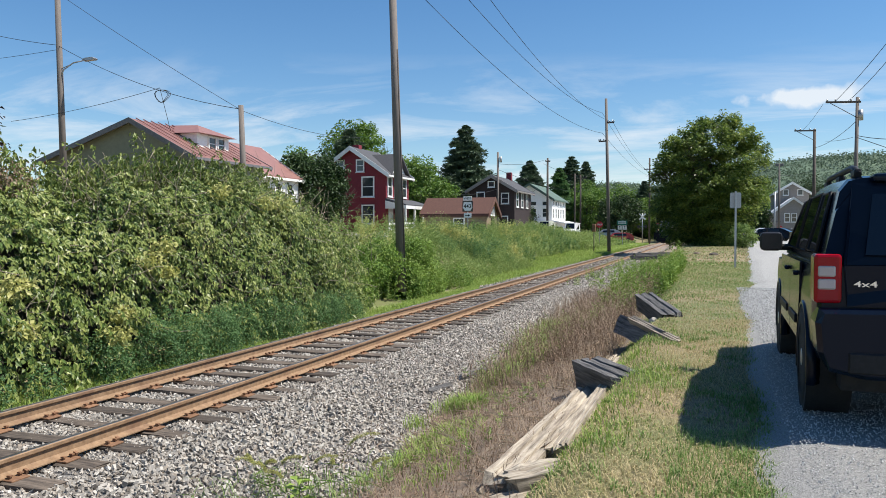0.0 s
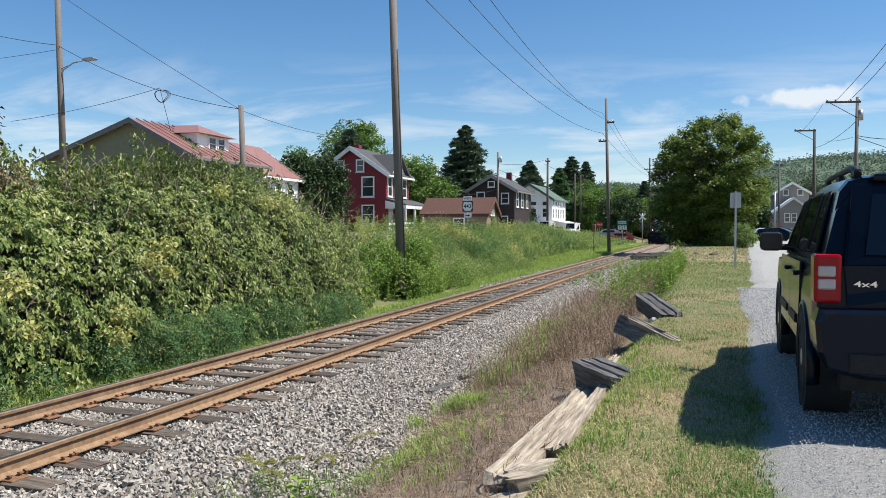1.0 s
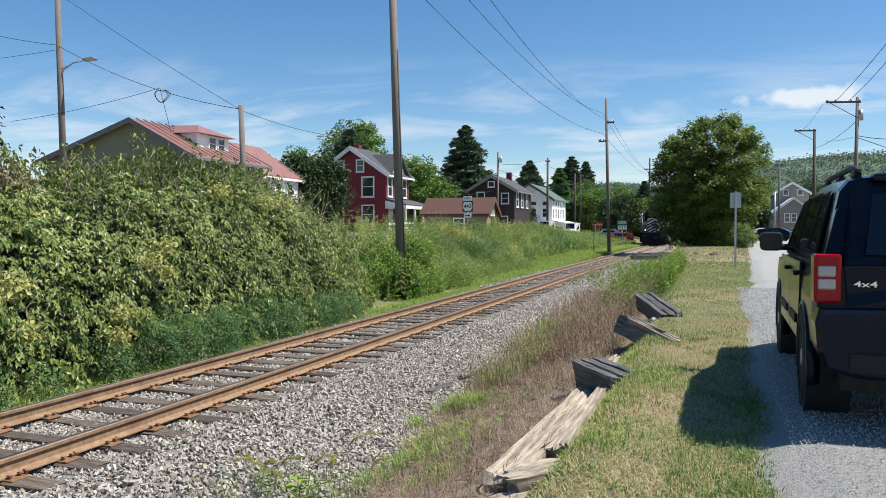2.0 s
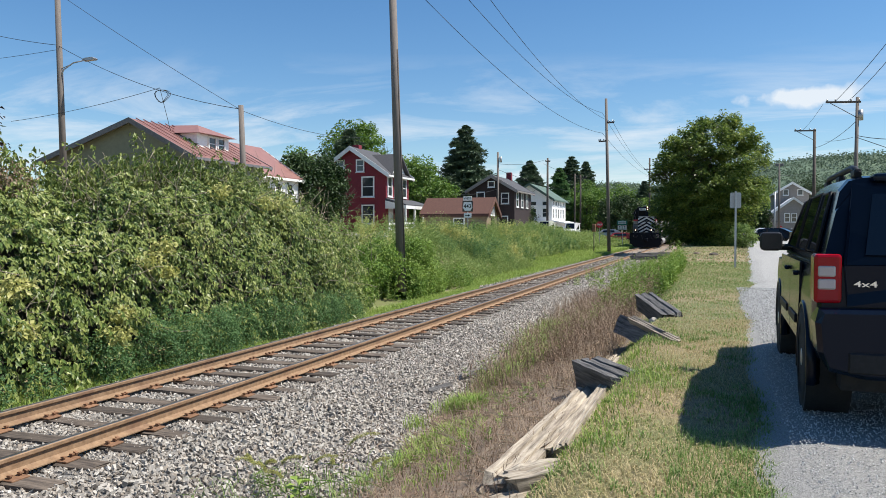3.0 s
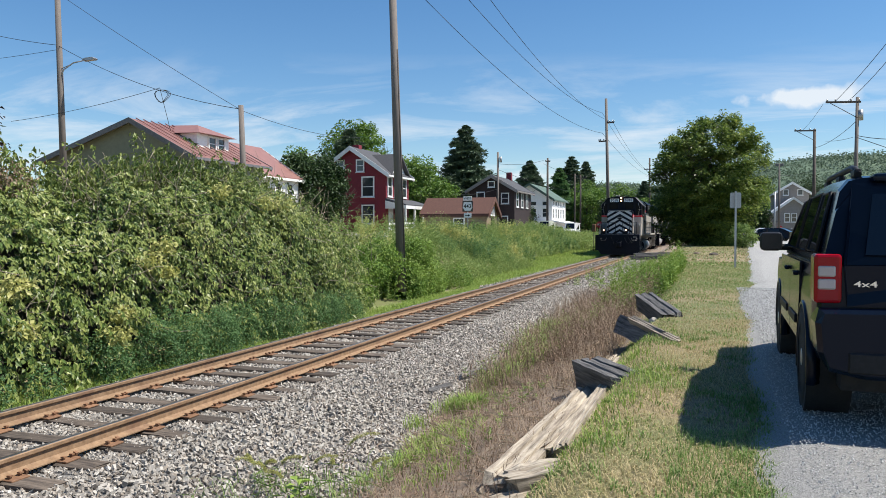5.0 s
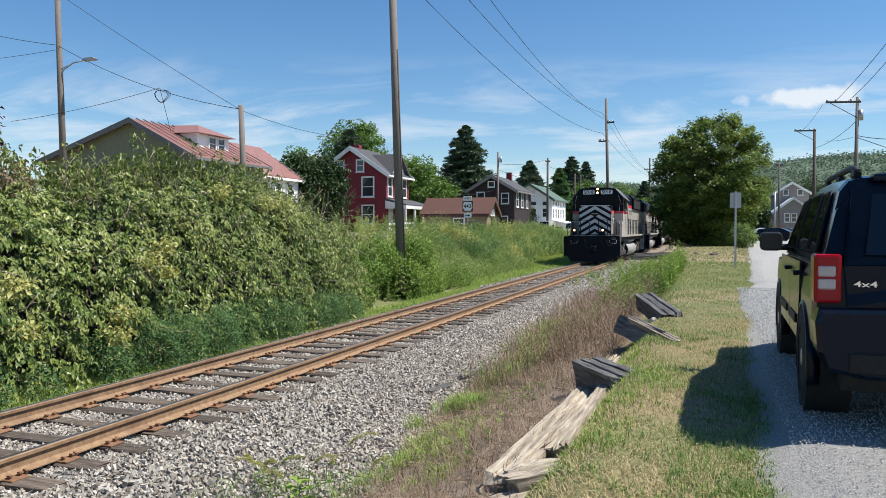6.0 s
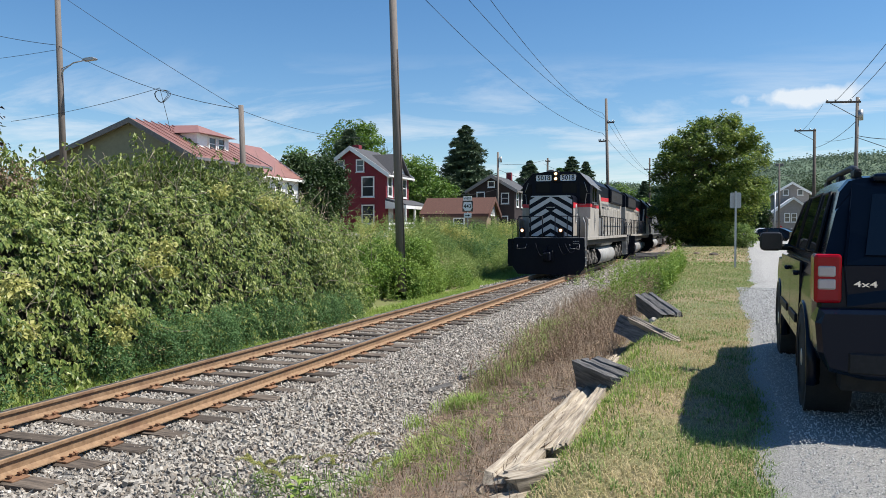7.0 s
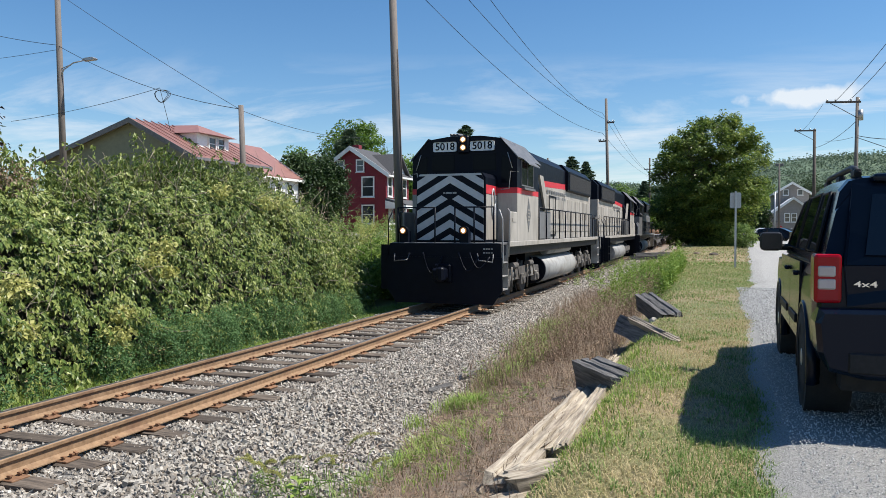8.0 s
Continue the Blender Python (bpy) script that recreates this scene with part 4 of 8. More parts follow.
def build_car():
    g = thing("car", "dark blue four-wheel-drive car parked on the lane", "car", 1.51, 5.12, 0.745, -1.3)
    # lower body
    bm = bmesh.new()
    def half(top, w, low):
        return [(0.60, low), (w - 0.05, low + 0.03), (w - 0.005, 0.55), (w, 0.82), (w - 0.012, 0.97), (w - 0.035, top - 0.02), (w - 0.07, top), (0.3, top + 0.01)]
    secs = [(0.10, 1.05, 0.84, 0.48), (0.16, 1.06, 0.862, 0.42), (0.32, 1.07, 0.876, 0.40), (1.2, 1.07, 0.88, 0.33), (2.6, 1.07, 0.88, 0.33), (3.05, 1.05, 0.88, 0.33),
            (3.25, 1.02, 0.88, 0.36), (3.9, 0.99, 0.875, 0.40), (4.2, 0.95, 0.85, 0.42), (4.33, 0.86, 0.80, 0.45)]
    loft(bm, [mirror_ring(half(t, w, lo), y) for y, t, w, lo in secs])
    body = part("body", bm, M_CARPAINT, g, "glossy dark blue body")
    # cabin
    bm = bmesh.new()
    def cabin(z1, in_):
        return [(0.838, 1.05), (0.838 - in_ * 0.05, 1.10), (0.72, z1 - 0.09), (0.665, z1 - 0.02), (0.58, z1), (0.2, z1 + 0.015)]
    lean = lambda a, b: (lambda z: a + (b - a) * max(0, (z - 1.05)) / 0.57)
    loft(bm, [mirror_ring(cabin(1.60, 0.3), lean(0.14, 0.30)), mirror_ring(cabin(1.625, 0.3), lean(0.30, 0.44)), mirror_ring(cabin(1.64, 0.3), lean(1.2, 1.2)),
              mirror_ring(cabin(1.635, 0.3), lean(2.1, 2.0)), mirror_ring(cabin(1.60, 0.3), lean(3.05, 2.30)), mirror_ring(cabin(1.585, 0.3), lean(3.18, 2.42))])
    bmesh.ops.bevel(bm, geom=[e for e in bm.edges if min(v.co.z for v in e.verts) > 1.5 and abs(e.verts[0].co.y - e.verts[1].co.y) < 0.03 and max(v.co.y for v in e.verts) < 0.4], offset=0.05, segments=2, affect="EDGES")
    cabin_ob = part("cabin", bm, M_CARPAINT, g)
    # side windows, each a curved pane proud of the cabin's side
    for s in (-1, 1):
        for name, poly in (("quarter_window", [(0.46, 1.13), (1.02, 1.13), (1.02, 1.53), (0.62, 1.53)]),
                           ("rear_door_window", [(1.10, 1.12), (1.92, 1.12), (1.92, 1.54), (1.10, 1.54)]),
                           ("front_door_window", [(2.0, 1.12), (2.92, 1.12), (2.42, 1.52), (2.0, 1.54)])):
            bm = bmesh.new()
            prism(bm, [(y, z) for y, z in poly], "x", 0, 0.012)
            for v in bm.verts:
                v.co.x = s * (glass_x(v.co.z) + v.co.x)
            bmesh.ops.recalc_face_normals(bm, faces=bm.faces[:])
            w = part(name, bm, M_CARGLASS, cabin_ob, "dark tinted window")
            bm = bmesh.new()
            tube(bm, [(s * (glass_x(z) + 0.012), y, z) for y, z in poly + poly[:1]], 0.011, 5)
            part("seal", bm, M_CARPLASTIC, w)
        # roof rail
        bm = bmesh.new()
        pts = [(s * 0.60, y, 1.635 + 0.06 * math.sin(math.pi * min(1, max(0, (y - 0.42) / 0.25)) / 2) * (1 if y < 1.9 else max(0, (2.15 - y) / 0.25))) for y in np.linspace(0.42, 2.15, 14)]
        tube(bm, pts, 0.022, 8)
        for y in (0.52, 1.25, 2.0):
            bbox(bm, s * 0.60 - 0.022, s * 0.60 + 0.022, y - 0.09, y + 0.09, 1.62, 1.675, 0.012, 2)
        part("roof_rail", bm, M_CARPLASTIC, g, "black roof rail")
        # tail light
        bm = bmesh.new()
        bbox(bm, s * 0.808 - 0.078, s * 0.808 + 0.078, 0.07, 0.30, 0.82, 1.125, 0.02, 2)
        tl = part("tail_light", bm, M_REDLENS, g, "red tail light with clear bands")
        for z in (0.905, 0.985):
            bm = bmesh.new()
            bbox(bm, s * 0.815 - 0.05, s * 0.815 + 0.05, 0.062, 0.12, z, z + 0.066, 0.008)
            part("reversing_lens", bm, M_CLEARLENS, tl, "clear lens")
        # wheel flares
        for yc in (0.90, 3.54):
            bm = bmesh.new()
            ring = []
            for k in range(17):
                a = math.pi * (-0.10 + 1.20 * k / 16)
                ring.append([(s * x, yc + r * math.cos(a), 0.35 + r * math.sin(a)) for x, r in ((0.80, 0.385), (0.884, 0.385), (0.889, 0.398), (0.884, 0.418), (0.84, 0.42))])
            vs = [[bm.verts.new(c) for c in r] for r in ring]
            for a, b in zip(vs, vs[1:]):
                for i in range(5):
                    bm.faces.new((a[i], b[i], b[(i + 1) % 5], a[(i + 1) % 5])).smooth = True
            bmesh.ops.recalc_face_normals(bm, faces=bm.faces[:])
            part("wheel_flare", bm, M_CARPAINT, g)
            # the body has no arch cut; a black disc paints the hollow's shade
            bm = bmesh.new()
            rod(bm, (s * 0.60, yc, 0.35), (s * 0.8815, yc, 0.35), 0.385, n=28)
            part("wheel_well", bm, M_TYRE, g, "black disc in place of the wheel well's shaded hollow")
        # mirror
        bm = bmesh.new()
        bbox(bm, min(s * 0.90, s * 1.10), max(s * 0.90, s * 1.10), 2.72, 2.86, 1.075, 1.255, 0.04, 2)
        bbox(bm, min(s * 0.82, s * 0.95), max(s * 0.82, s * 0.95), 2.76, 2.84, 1.08, 1.14, 0.02, 1)
        mi = part("side_mirror", bm, M_CARPLASTIC, g, "black side mirror")
        bm = bmesh.new()
        bbox(bm, min(s * 0.915, s * 1.085), max(s * 0.915, s * 1.085), 2.712, 2.722, 1.09, 1.24, 0.003)
        part("mirror_glass", bm, plain("mirror_glass", (0.03, 0.03, 0.035), 0.25, 0.6), mi)
        # doors: gaps, handles, moulding
        for y0, y1, name in ((1.08, 1.98, "rear_door"), (2.0, 3.06, "front_door")):
            bm = bmesh.new()
            poly = [(y0, 1.04), (y1, 1.04), (y1, 0.45), (y0 + (0.22 if y0 < 1.5 else 0), 0.45), (y0 + (0.02 if y0 < 1.5 else 0), 0.8)]
            prism(bm, poly, "x", s * 0.872, s * 0.887)
            d = part(name, bm, M_CARPAINT, g)
            bm = bmesh.new()
            bbox(bm, min(s * 0.886, s * 0.925), max(s * 0.886, s * 0.925), y0 + 0.08, y0 + 0.26, 0.93, 0.965, 0.012, 2)
            part("handle", bm, M_CARPAINT, d)
            bm = bmesh.new()
            bbox(bm, min(s * 0.886, s * 0.90), max(s * 0.886, s * 0.90), y0 + 0.25, y1 - 0.03, 0.55, 0.62, 0.006)
            part("moulding", bm, M_CARPLASTIC, d)
    # rear: bumper, hatch, glass, plate bars, letters
    bm = bmesh.new()
    def bump_half(d):
        return [(0.60, 0.36 + d), (0.80, 0.40 + d), (0.865 - d, 0.52), (0.88 - d, 0.70), (0.86 - d, 0.79 - d), (0.3, 0.80 - d)]
    loft(bm, [mirror_ring(bump_half(0.03), 0.0), mirror_ring(bump_half(0.0), 0.05), mirror_ring(bump_half(0.0), 0.30), mirror_ring(bump_half(0.01), 0.46)])
    bumper = part("rear_bumper", bm, M_CARPAINT, g)
    bm = bmesh.new()
    bbox(bm, -0.70, 0.70, -0.012, 0.01, 0.40, 0.53, 0.01)
    part("lower_trim", bm, M_CARPLASTIC, bumper, "black lower bumper trim")
    bm = bmesh.new()
    prism(bm, [(-0.70, 0.80), (0.70, 0.80), (0.72, 1.06), (0.66, 1.57), (-0.66, 1.57), (-0.72, 1.06)], "y", 0.0, 0.03)
    for v in bm.verts:
        v.co.y += 0.085 + max(0, v.co.z - 1.05) * 0.30
    hatch = part("hatch", bm, M_CARPAINT, g, "glossy dark blue tailgate")
    bm = bmesh.new()
    prism(bm, [(-0.60, 1.12), (0.60, 1.12), (0.55, 1.50), (-0.55, 1.50)], "y", 0.0, 0.02)
    for v in bm.verts:
        v.co.y += 0.078 + max(0, v.co.z - 1.05) * 0.30
    part("rear_window", bm, M_CARGLASS, hatch, "dark rear window")
    bm = bmesh.new()
    bbox(bm, -0.55, 0.55, 0.18, 0.36, 1.575, 1.625, 0.02, 2)
    part("spoiler", bm, M_CARPAINT, hatch)
    words("badge", "4x4", 0.050, M_CHROME, hatch, pose(-0.60, 0.082, 0.940, 90, 0, 0) @ Matrix.Diagonal((1.75, 1, 1, 1)), 0.003)
    bm = bmesh.new()
    bbox(bm, -0.20, 0.20, 0.06, 0.08, 0.86, 1.00, 0.01)
    part("plate_recess", bm, M_CARPLASTIC, hatch)
    bm = bmesh.new()
    rod(bm, (0.02, 0.09, 1.10), (-0.42, 0.12, 1.16), 0.012, n=6)
    part("rear_wiper", bm, M_CARPLASTIC, hatch)
    bm = bmesh.new()
    box(bm, -0.7, 0.7, 0.3, 4.1, 0.24, 0.42)
    part("underside", bm, M_TYRE, g)
    # wheels
    for s in (-1, 1):
        for yc in (0.90, 3.54):
            bm = bmesh.new()
            prof = [(0.67, 0.24), (0.67, 0.325), (0.69, 0.352), (0.85, 0.352), (0.882, 0.33), (0.888, 0.24)]
            vs = []
            for k in range(32):
                a = 2 * math.pi * k / 32
                vs.append([bm.verts.new((s * x, yc + r * math.cos(a), 0.352 + r * math.sin(a))) for x, r in prof])
            for k in range(32):
                a, b = vs[k], vs[(k + 1) % 32]
                for i in range(5):
                    bm.faces.new((a[i], b[i], b[i + 1], a[i + 1])).smooth = True
            for k in range(40):
                a = 2 * math.pi * k / 40
                box(bm, s * 0.775 - 0.09, s * 0.775 + 0.09, -0.012, 0.012, 0.348, 0.358, Matrix.Translation((0, yc, 0.352)) @ Matrix.Rotation(a, 4, "X"))
            bmesh.ops.recalc_face_normals(bm, faces=bm.faces[:])
            tyre = part("wheel", bm, M_TYRE, g, "black tyre on an alloy rim")
            bm = bmesh.new()
            rod(bm, (s * 0.72, yc, 0.352), (s * 0.84, yc, 0.352), 0.235, 0.23, 24)
            for k in range(5):
                box(bm, s * 0.855 - 0.015, s * 0.855 + 0.02, -0.035, 0.035, 0.03, 0.225, Matrix.Translation((0, yc, 0.352)) @ Matrix.Rotation(2 * math.pi * k / 5, 4, "X"))
            rod(bm, (s * 0.84, yc, 0.352), (s * 0.885, yc, 0.352), 0.07, 0.06, 14)
            part("rim", bm, M_RIM, tyre, "silver alloy rim")
    # windscreen and front
    bm = bmesh.new()
    prism(bm, [(-0.72, 1.10), (0.72, 1.10), (0.62, 1.55), (-0.62, 1.55)], "y", 0, 0.012)
    for v in bm.verts:
        v.co.y += 3.18 - (v.co.z - 1.05) / 0.57 * 0.76
    part("windscreen", bm, M_CARGLASS, cabin_ob)
    return g


build_car()

# ---- houses ----
M_REDBRICK = surf("dark_red_brick_paint", (0.155, 0.014, 0.024), (0.225, 0.024, 0.036), 9, 0.75, 0.3, stain=(0.15, 0.016, 0.026), stain_scale=0.8)
M_OLIVE = surf("olive_siding", (0.17, 0.185, 0.13), (0.22, 0.235, 0.17), 4, 0.75, 0.2)
M_REDROOF = surf("red_metal_roof", (0.225, 0.108, 0.092), (0.295, 0.150, 0.128), 3, 0.5, 0.1, stain=(0.24, 0.14, 0.12), stain_scale=0.4)
M_SHINGLE = surf("grey_shingles", (0.042, 0.043, 0.048), (0.085, 0.086, 0.092), 14, 0.9, 0.6)
M_BROWNROOF = surf("brown_shingles", (0.09, 0.042, 0.032), (0.14, 0.066, 0.048), 10, 0.9, 0.5, stain=(0.16, 0.075, 0.05), stain_scale=0.7)
M_TAN = surf("tan_plaster", (0.24, 0.18, 0.12), (0.32, 0.245, 0.165), 6, 0.85, 0.3)
M_DARKBROWN = surf("dark_brown_siding", (0.022, 0.013, 0.013), (0.038, 0.023, 0.021), 6, 0.8, 0.3)
M_CREAM = surf("cream_roof", (0.62, 0.58, 0.36), (0.70, 0.66, 0.45), 4, 0.7, 0.1)
M_GREENROOF = surf("green_roof_edge", (0.06, 0.10, 0.08), (0.10, 0.15, 0.12), 6, 0.8, 0.2)
M_TAUPE = surf("taupe_siding", (0.22, 0.20, 0.19), (0.29, 0.27, 0.25), 5, 0.8, 0.2)


def window(parent, face, at, a, z, w, h, name="window", split=True):
    """A window on a wall: casing, sill, sashes and panes. face: y (wall at y = at, seen from the camera's side) or x (wall at x = at)."""
    def slab(bm, a0, a1, z0, z1, d0, d1):
        if face == "y":
            box(bm, a0, a1, at - d1, at - d0, z0, z1)
        else:
            box(bm, at + d0, at + d1, a0, a1, z0, z1)
    bm = bmesh.new()
    t = 0.10
    for q in ((a - w / 2 - t, a - w / 2, z - t, z + h + t), (a + w / 2, a + w / 2 + t, z - t, z + h + t), (a - w / 2, a + w / 2, z + h, z + h + t), (a - w / 2, a + w / 2, z - t, z)):
        slab(bm, *q, 0.0, 0.07)
    if split:
        slab(bm, a - w / 2, a + w / 2, z + h / 2 - 0.025, z + h / 2 + 0.025, 0.0, 0.05)
    win = part(name, bm, M_WHITE, parent, "white window casing")
    for z0, z1 in (((z, z + h / 2 - 0.025), (z + h / 2 + 0.025, z + h)) if split else ((z, z + h),)):
        bm = bmesh.new()
        slab(bm, a - w / 2, a + w / 2, z0, z1, 0.005, 0.025)
        part("pane", bm, M_GLASS, win, "dark glass pane")
    bm = bmesh.new()
    slab(bm, a - w / 2 - t - 0.04, a + w / 2 + t + 0.04, z - t - 0.06, z - t, 0.0, 0.12)
    part("sill", bm, M_WHITE, win)
    return win


def house(x0, x1, y0, y1, z0, ze, zr, wall, roof, label, ridge="y", trim=None, over=0.35, thick=0.16, chimney=None, peak=None):
    """Walls with gables, a roof of two slabs that reach over, eave and rake boards."""
    g = thing("house", label, "house")
    bm = bmesh.new()
    if ridge == "y":
        prism(bm, [(x0, z0), (x1, z0), (x1, ze), (peak or (x0 + x1) / 2, zr), (x0, ze)], "y", y0, y1)
    else:
        prism(bm, [(y0, z0), (y1, z0), (y1, ze), ((y0 + y1) / 2, zr), (y0, ze)], "x", x0, x1)
    part("wall", bm, wall, g)
    a0, a1 = (x0, x1) if ridge == "y" else (y0, y1)
    b0, b1 = (y0 - over, y1 + over) if ridge == "y" else (x0 - over, x1 + over)
    mid = peak or (a0 + a1) / 2
    for s in (-1, 1):
        half = (a1 - mid) if s > 0 else (mid - a0)
        k = (zr - ze) / half
        e = half + over
        bm = bmesh.new()
        out = [(mid, zr + 0.02), (mid + s * e, zr + 0.02 - k * e), (mid + s * e, zr + 0.02 - k * e + thick), (mid, zr + 0.02 + thick)]
        prism(bm, out, "y" if ridge == "y" else "x", b0, b1)
        r = part("roof", bm, roof, g)
        for c0, c1 in ((b0 - 0.03, b0 + 0.02), (b1 - 0.02, b1 + 0.03)):
            bm = bmesh.new()
            prism(bm, [(mid, zr - 0.16), (mid + s * (e + 0.02), zr - 0.16 - k * e), (mid + s * (e + 0.02), zr + 0.06 - k * e + thick), (mid, zr + 0.06 + thick)], "y" if ridge == "y" else "x", c0, c1)
            part("rake_board", bm, trim or M_WHITE, r)
        bm = bmesh.new()
        lo, hi = sorted((mid + s * (e - 0.02), mid + s * (e + 0.10)))
        zz = zr - k * e
        if ridge == "y":
            box(bm, lo, hi, b0, b1, zz - 0.06, zz + 0.09)
        else:
            box(bm, b0, b1, lo, hi, zz - 0.06, zz + 0.09)
        part("gutter", bm, trim or M_WHITE, r)
    if chimney:
        bm = bmesh.new()
        cx, cy, top = chimney
        bbox(bm, cx - 0.3, cx + 0.3, cy - 0.3, cy + 0.3, ze, top, 0.02)
        part("chimney", bm, M_REDBRICK, g, "brick chimney")
    return g


def seams(g, x, y0, y1, z_of, step, material):
    """Raised seams of a metal roof, from ridge to eave."""
    y = y0
    while y < y1:
        bm = bmesh.new()
        p, q = Vector((x[0], y, z_of(x[0]))), Vector((x[1], y, z_of(x[1])))
        rod(bm, p, q, 0.03, n=4)
        part("roof_seam", bm, material, g)
        y += step


# olive gabled house with a red metal roof, a dormer and a lower wing
h = house(-36.6, -26.3, 34.3, 41.0, 1.4, 6.05, 8.1, M_OLIVE, M_REDROOF, "olive house with red metal roof and white dormer", trim=M_DARKGREY, over=0.4, thick=0.08, peak=-30.25)
k = (8.1 - 6.05) / 3.95
seams(h, (-30.2, -26.0), 34.4, 40.9, lambda x: 8.1 + 0.19 - k * (x + 30.25), 0.6, M_REDROOF)
bm = bmesh.new()
prism(bm, [(-30.0, 6.6), (-27.5, 6.5), (-27.5, 7.55), (-30.0, 7.55)], "y", 36.2, 39.2)
dormer = part("dormer", bm, M_WHITE, h, "white dormer with red roof")
bm = bmesh.new()
vs = [bm.verts.new(c) for c in ((-27.1, 35.9, 7.52), (-27.1, 39.5, 7.52), (-31.0, 39.5, 7.62), (-31.0, 35.9, 7.62), (-28.6, 37.7, 8.22), (-31.0, 37.7, 8.30))]
for f in ((0, 1, 4), (1, 2, 5, 4), (3, 0, 4, 5), (0, 3, 2, 1), (2, 3, 5)):
    bm.faces.new([vs[i] for i in f])
bmesh.ops.recalc_face_normals(bm, faces=bm.faces[:])
part("dormer_roof", bm, M_REDROOF, dormer)
for y in (37.55, 38.4):
    window(h, "x", -27.5, y, 6.72, 0.58, 0.66, "dormer_window")
h2 = house(-33.4, -27.0, 41.1, 46.6, 1.4, 5.55, 7.70, M_WHITE, M_REDROOF, "white wing with red roof beside the olive house", over=0.25)
for y in (43.9, 45.4):
    window(h2, "x", -27.0, y, 4.25, 0.6, 0.85)

# dark red house with a porch
h = house(-31.1, -24.9, 57, 62, 1.4, 6.65, 8.75, M_REDBRICK, M_SHINGLE, "dark red brick house with white trim and porch", chimney=(-28.2, 58.5, 9.2))
window(h, "y", 57, -27.2, 6.90, 0.55, 0.85)
window(h, "y", 57, -29.0, 6.90, 0.55, 0.85)
window(h, "y", 57, -26.5, 4.82, 0.95, 1.5)
window(h, "y", 57, -26.5, 2.6, 0.95, 1.4)
window(h, "y", 57, -29.6, 4.82, 0.95, 1.5)
for y in (57.75, 59.2, 60.9):
    window(h, "x", -24.9, y, 4.85, 0.75, 1.45)
window(h, "x", -24.9, 59.6, 2.3, 0.8, 1.5)
bm = bmesh.new()
prism(bm, [(57.7, 6.55), (61.3, 6.55), (59.5, 8.15)], "x", -27.4, -24.86)
gable = part("cross_gable", bm, M_WHITE, h, "white cross gable over the front")
for a, b in (((57.35, 6.45), (59.5, 8.30)), ((61.65, 6.45), (59.5, 8.30))):
    bm = bmesh.new()
    prism(bm, [a, b, (b[0], b[1] + 0.16), (a[0], a[1] + 0.16)], "x", -27.6, -24.55)
    part("gable_roof", bm, M_SHINGLE, gable, "grey shingle slope")
bm = bmesh.new()
box(bm, -24.9, -24.84, 57.5, 58.4, 1.9, 3.9)
part("door", bm, M_WHITE, h, "white front door")
bm = bmesh.new()
prism(bm, [(-24.9, 4.62), (-23.1, 4.10), (-23.1, 3.98), (-24.9, 4.40)], "y", 56.9, 63.2)
porch = part("porch_roof", bm, M_SHINGLE, h, "grey porch roof")
bm = bmesh.new()
box(bm, -23.2, -23.06, 56.85, 63.25, 3.74, 4.0)
prism(bm, [(-24.9, 4.42), (-23.1, 3.98), (-23.1, 3.76), (-24.9, 3.76)], "y", 56.86, 56.92)
part("porch_fascia", bm, M_WHITE, porch, "white porch fascia")
for y in (57.0, 59.0, 61.0, 63.0):
    bm = bmesh.new()
    bbox(bm, -23.24, -23.10, y - 0.07, y + 0.07, 1.9, 3.76, 0.015)
    part("porch_post", bm, M_WHITE, porch, "white porch post")
bm = bmesh.new()
bbox(bm, -24.9, -23.0, 56.8, 63.3, 1.3, 1.92, 0.02)
part("porch_floor", bm, M_TAUPE, h)

# white rail fence in front of the houses
fence = thing("fence", "white wooden rail fence along the street", "fence")
for k in range(5):
    y = 53.0 + k * 1.3
    z = float(ground_z(-22.9, y))
    bm = bmesh.new()
    bbox(bm, -22.96, -22.84, y - 0.06, y + 0.06, z - 0.2, z + 0.85, 0.01)
    part("post", bm, M_WHITE, fence)
    if k:
        for dz in (0.3, 0.68):
            bm = bmesh.new()
            box(bm, -22.93, -22.87, y - 1.24, y - 0.06, z + dz, z + dz + 0.13)
            part("rail", bm, M_WHITE, fence)

# tan garage with a brown roof
h = house(-22.0, -16.7, 58.2, 61.4, 1.2, 3.35, 4.5, M_TAN, M_BROWNROOF, "tan garage with brown shingle roof", ridge="x", over=0.3, trim=M_BROWNROOF)
for y in (59.45, 60.15):
    window(h, "x", -16.7, y, 3.3, 0.26, 0.62, split=False)
bm = bmesh.new()
box(bm, -16.7, -16.64, 59.6, 60.4, 1.5, 3.0)
part("door", bm, M_DARKBROWN, h, "dark brown door")
window(h, "y", 58.2, -19.0, 2.2, 0.8, 0.7)

# dark brown house, with brick side
h = house(-24.9, -19.8, 80, 88, 1.0, 6.35, 7.85, M_DARKBROWN, M_SHINGLE, "dark brown house with grey shingle roof", trim=M_TAUPE, chimney=(-22.3, 87.5, 8.8))
window(h, "y", 80, -22.4, 6.75, 0.6, 0.5, split=False)
window(h, "y", 80, -20.85, 4.95, 0.7, 1.0)
window(h, "y", 80, -23.6, 5.0, 0.75, 1.1)
for y in (81.2, 83.4, 85.8):
    window(h, "x", -19.8, y, 4.6, 0.75, 1.5)
bm = bmesh.new()
box(bm, -21.6, -20.5, 79.9, 80, 1.2, 3.55)
part("door", bm, M_WHITE, h, "pale door frame")
bm = bmesh.new()
box(bm, -21.5, -20.6, 79.86, 79.9, 1.2, 3.45)
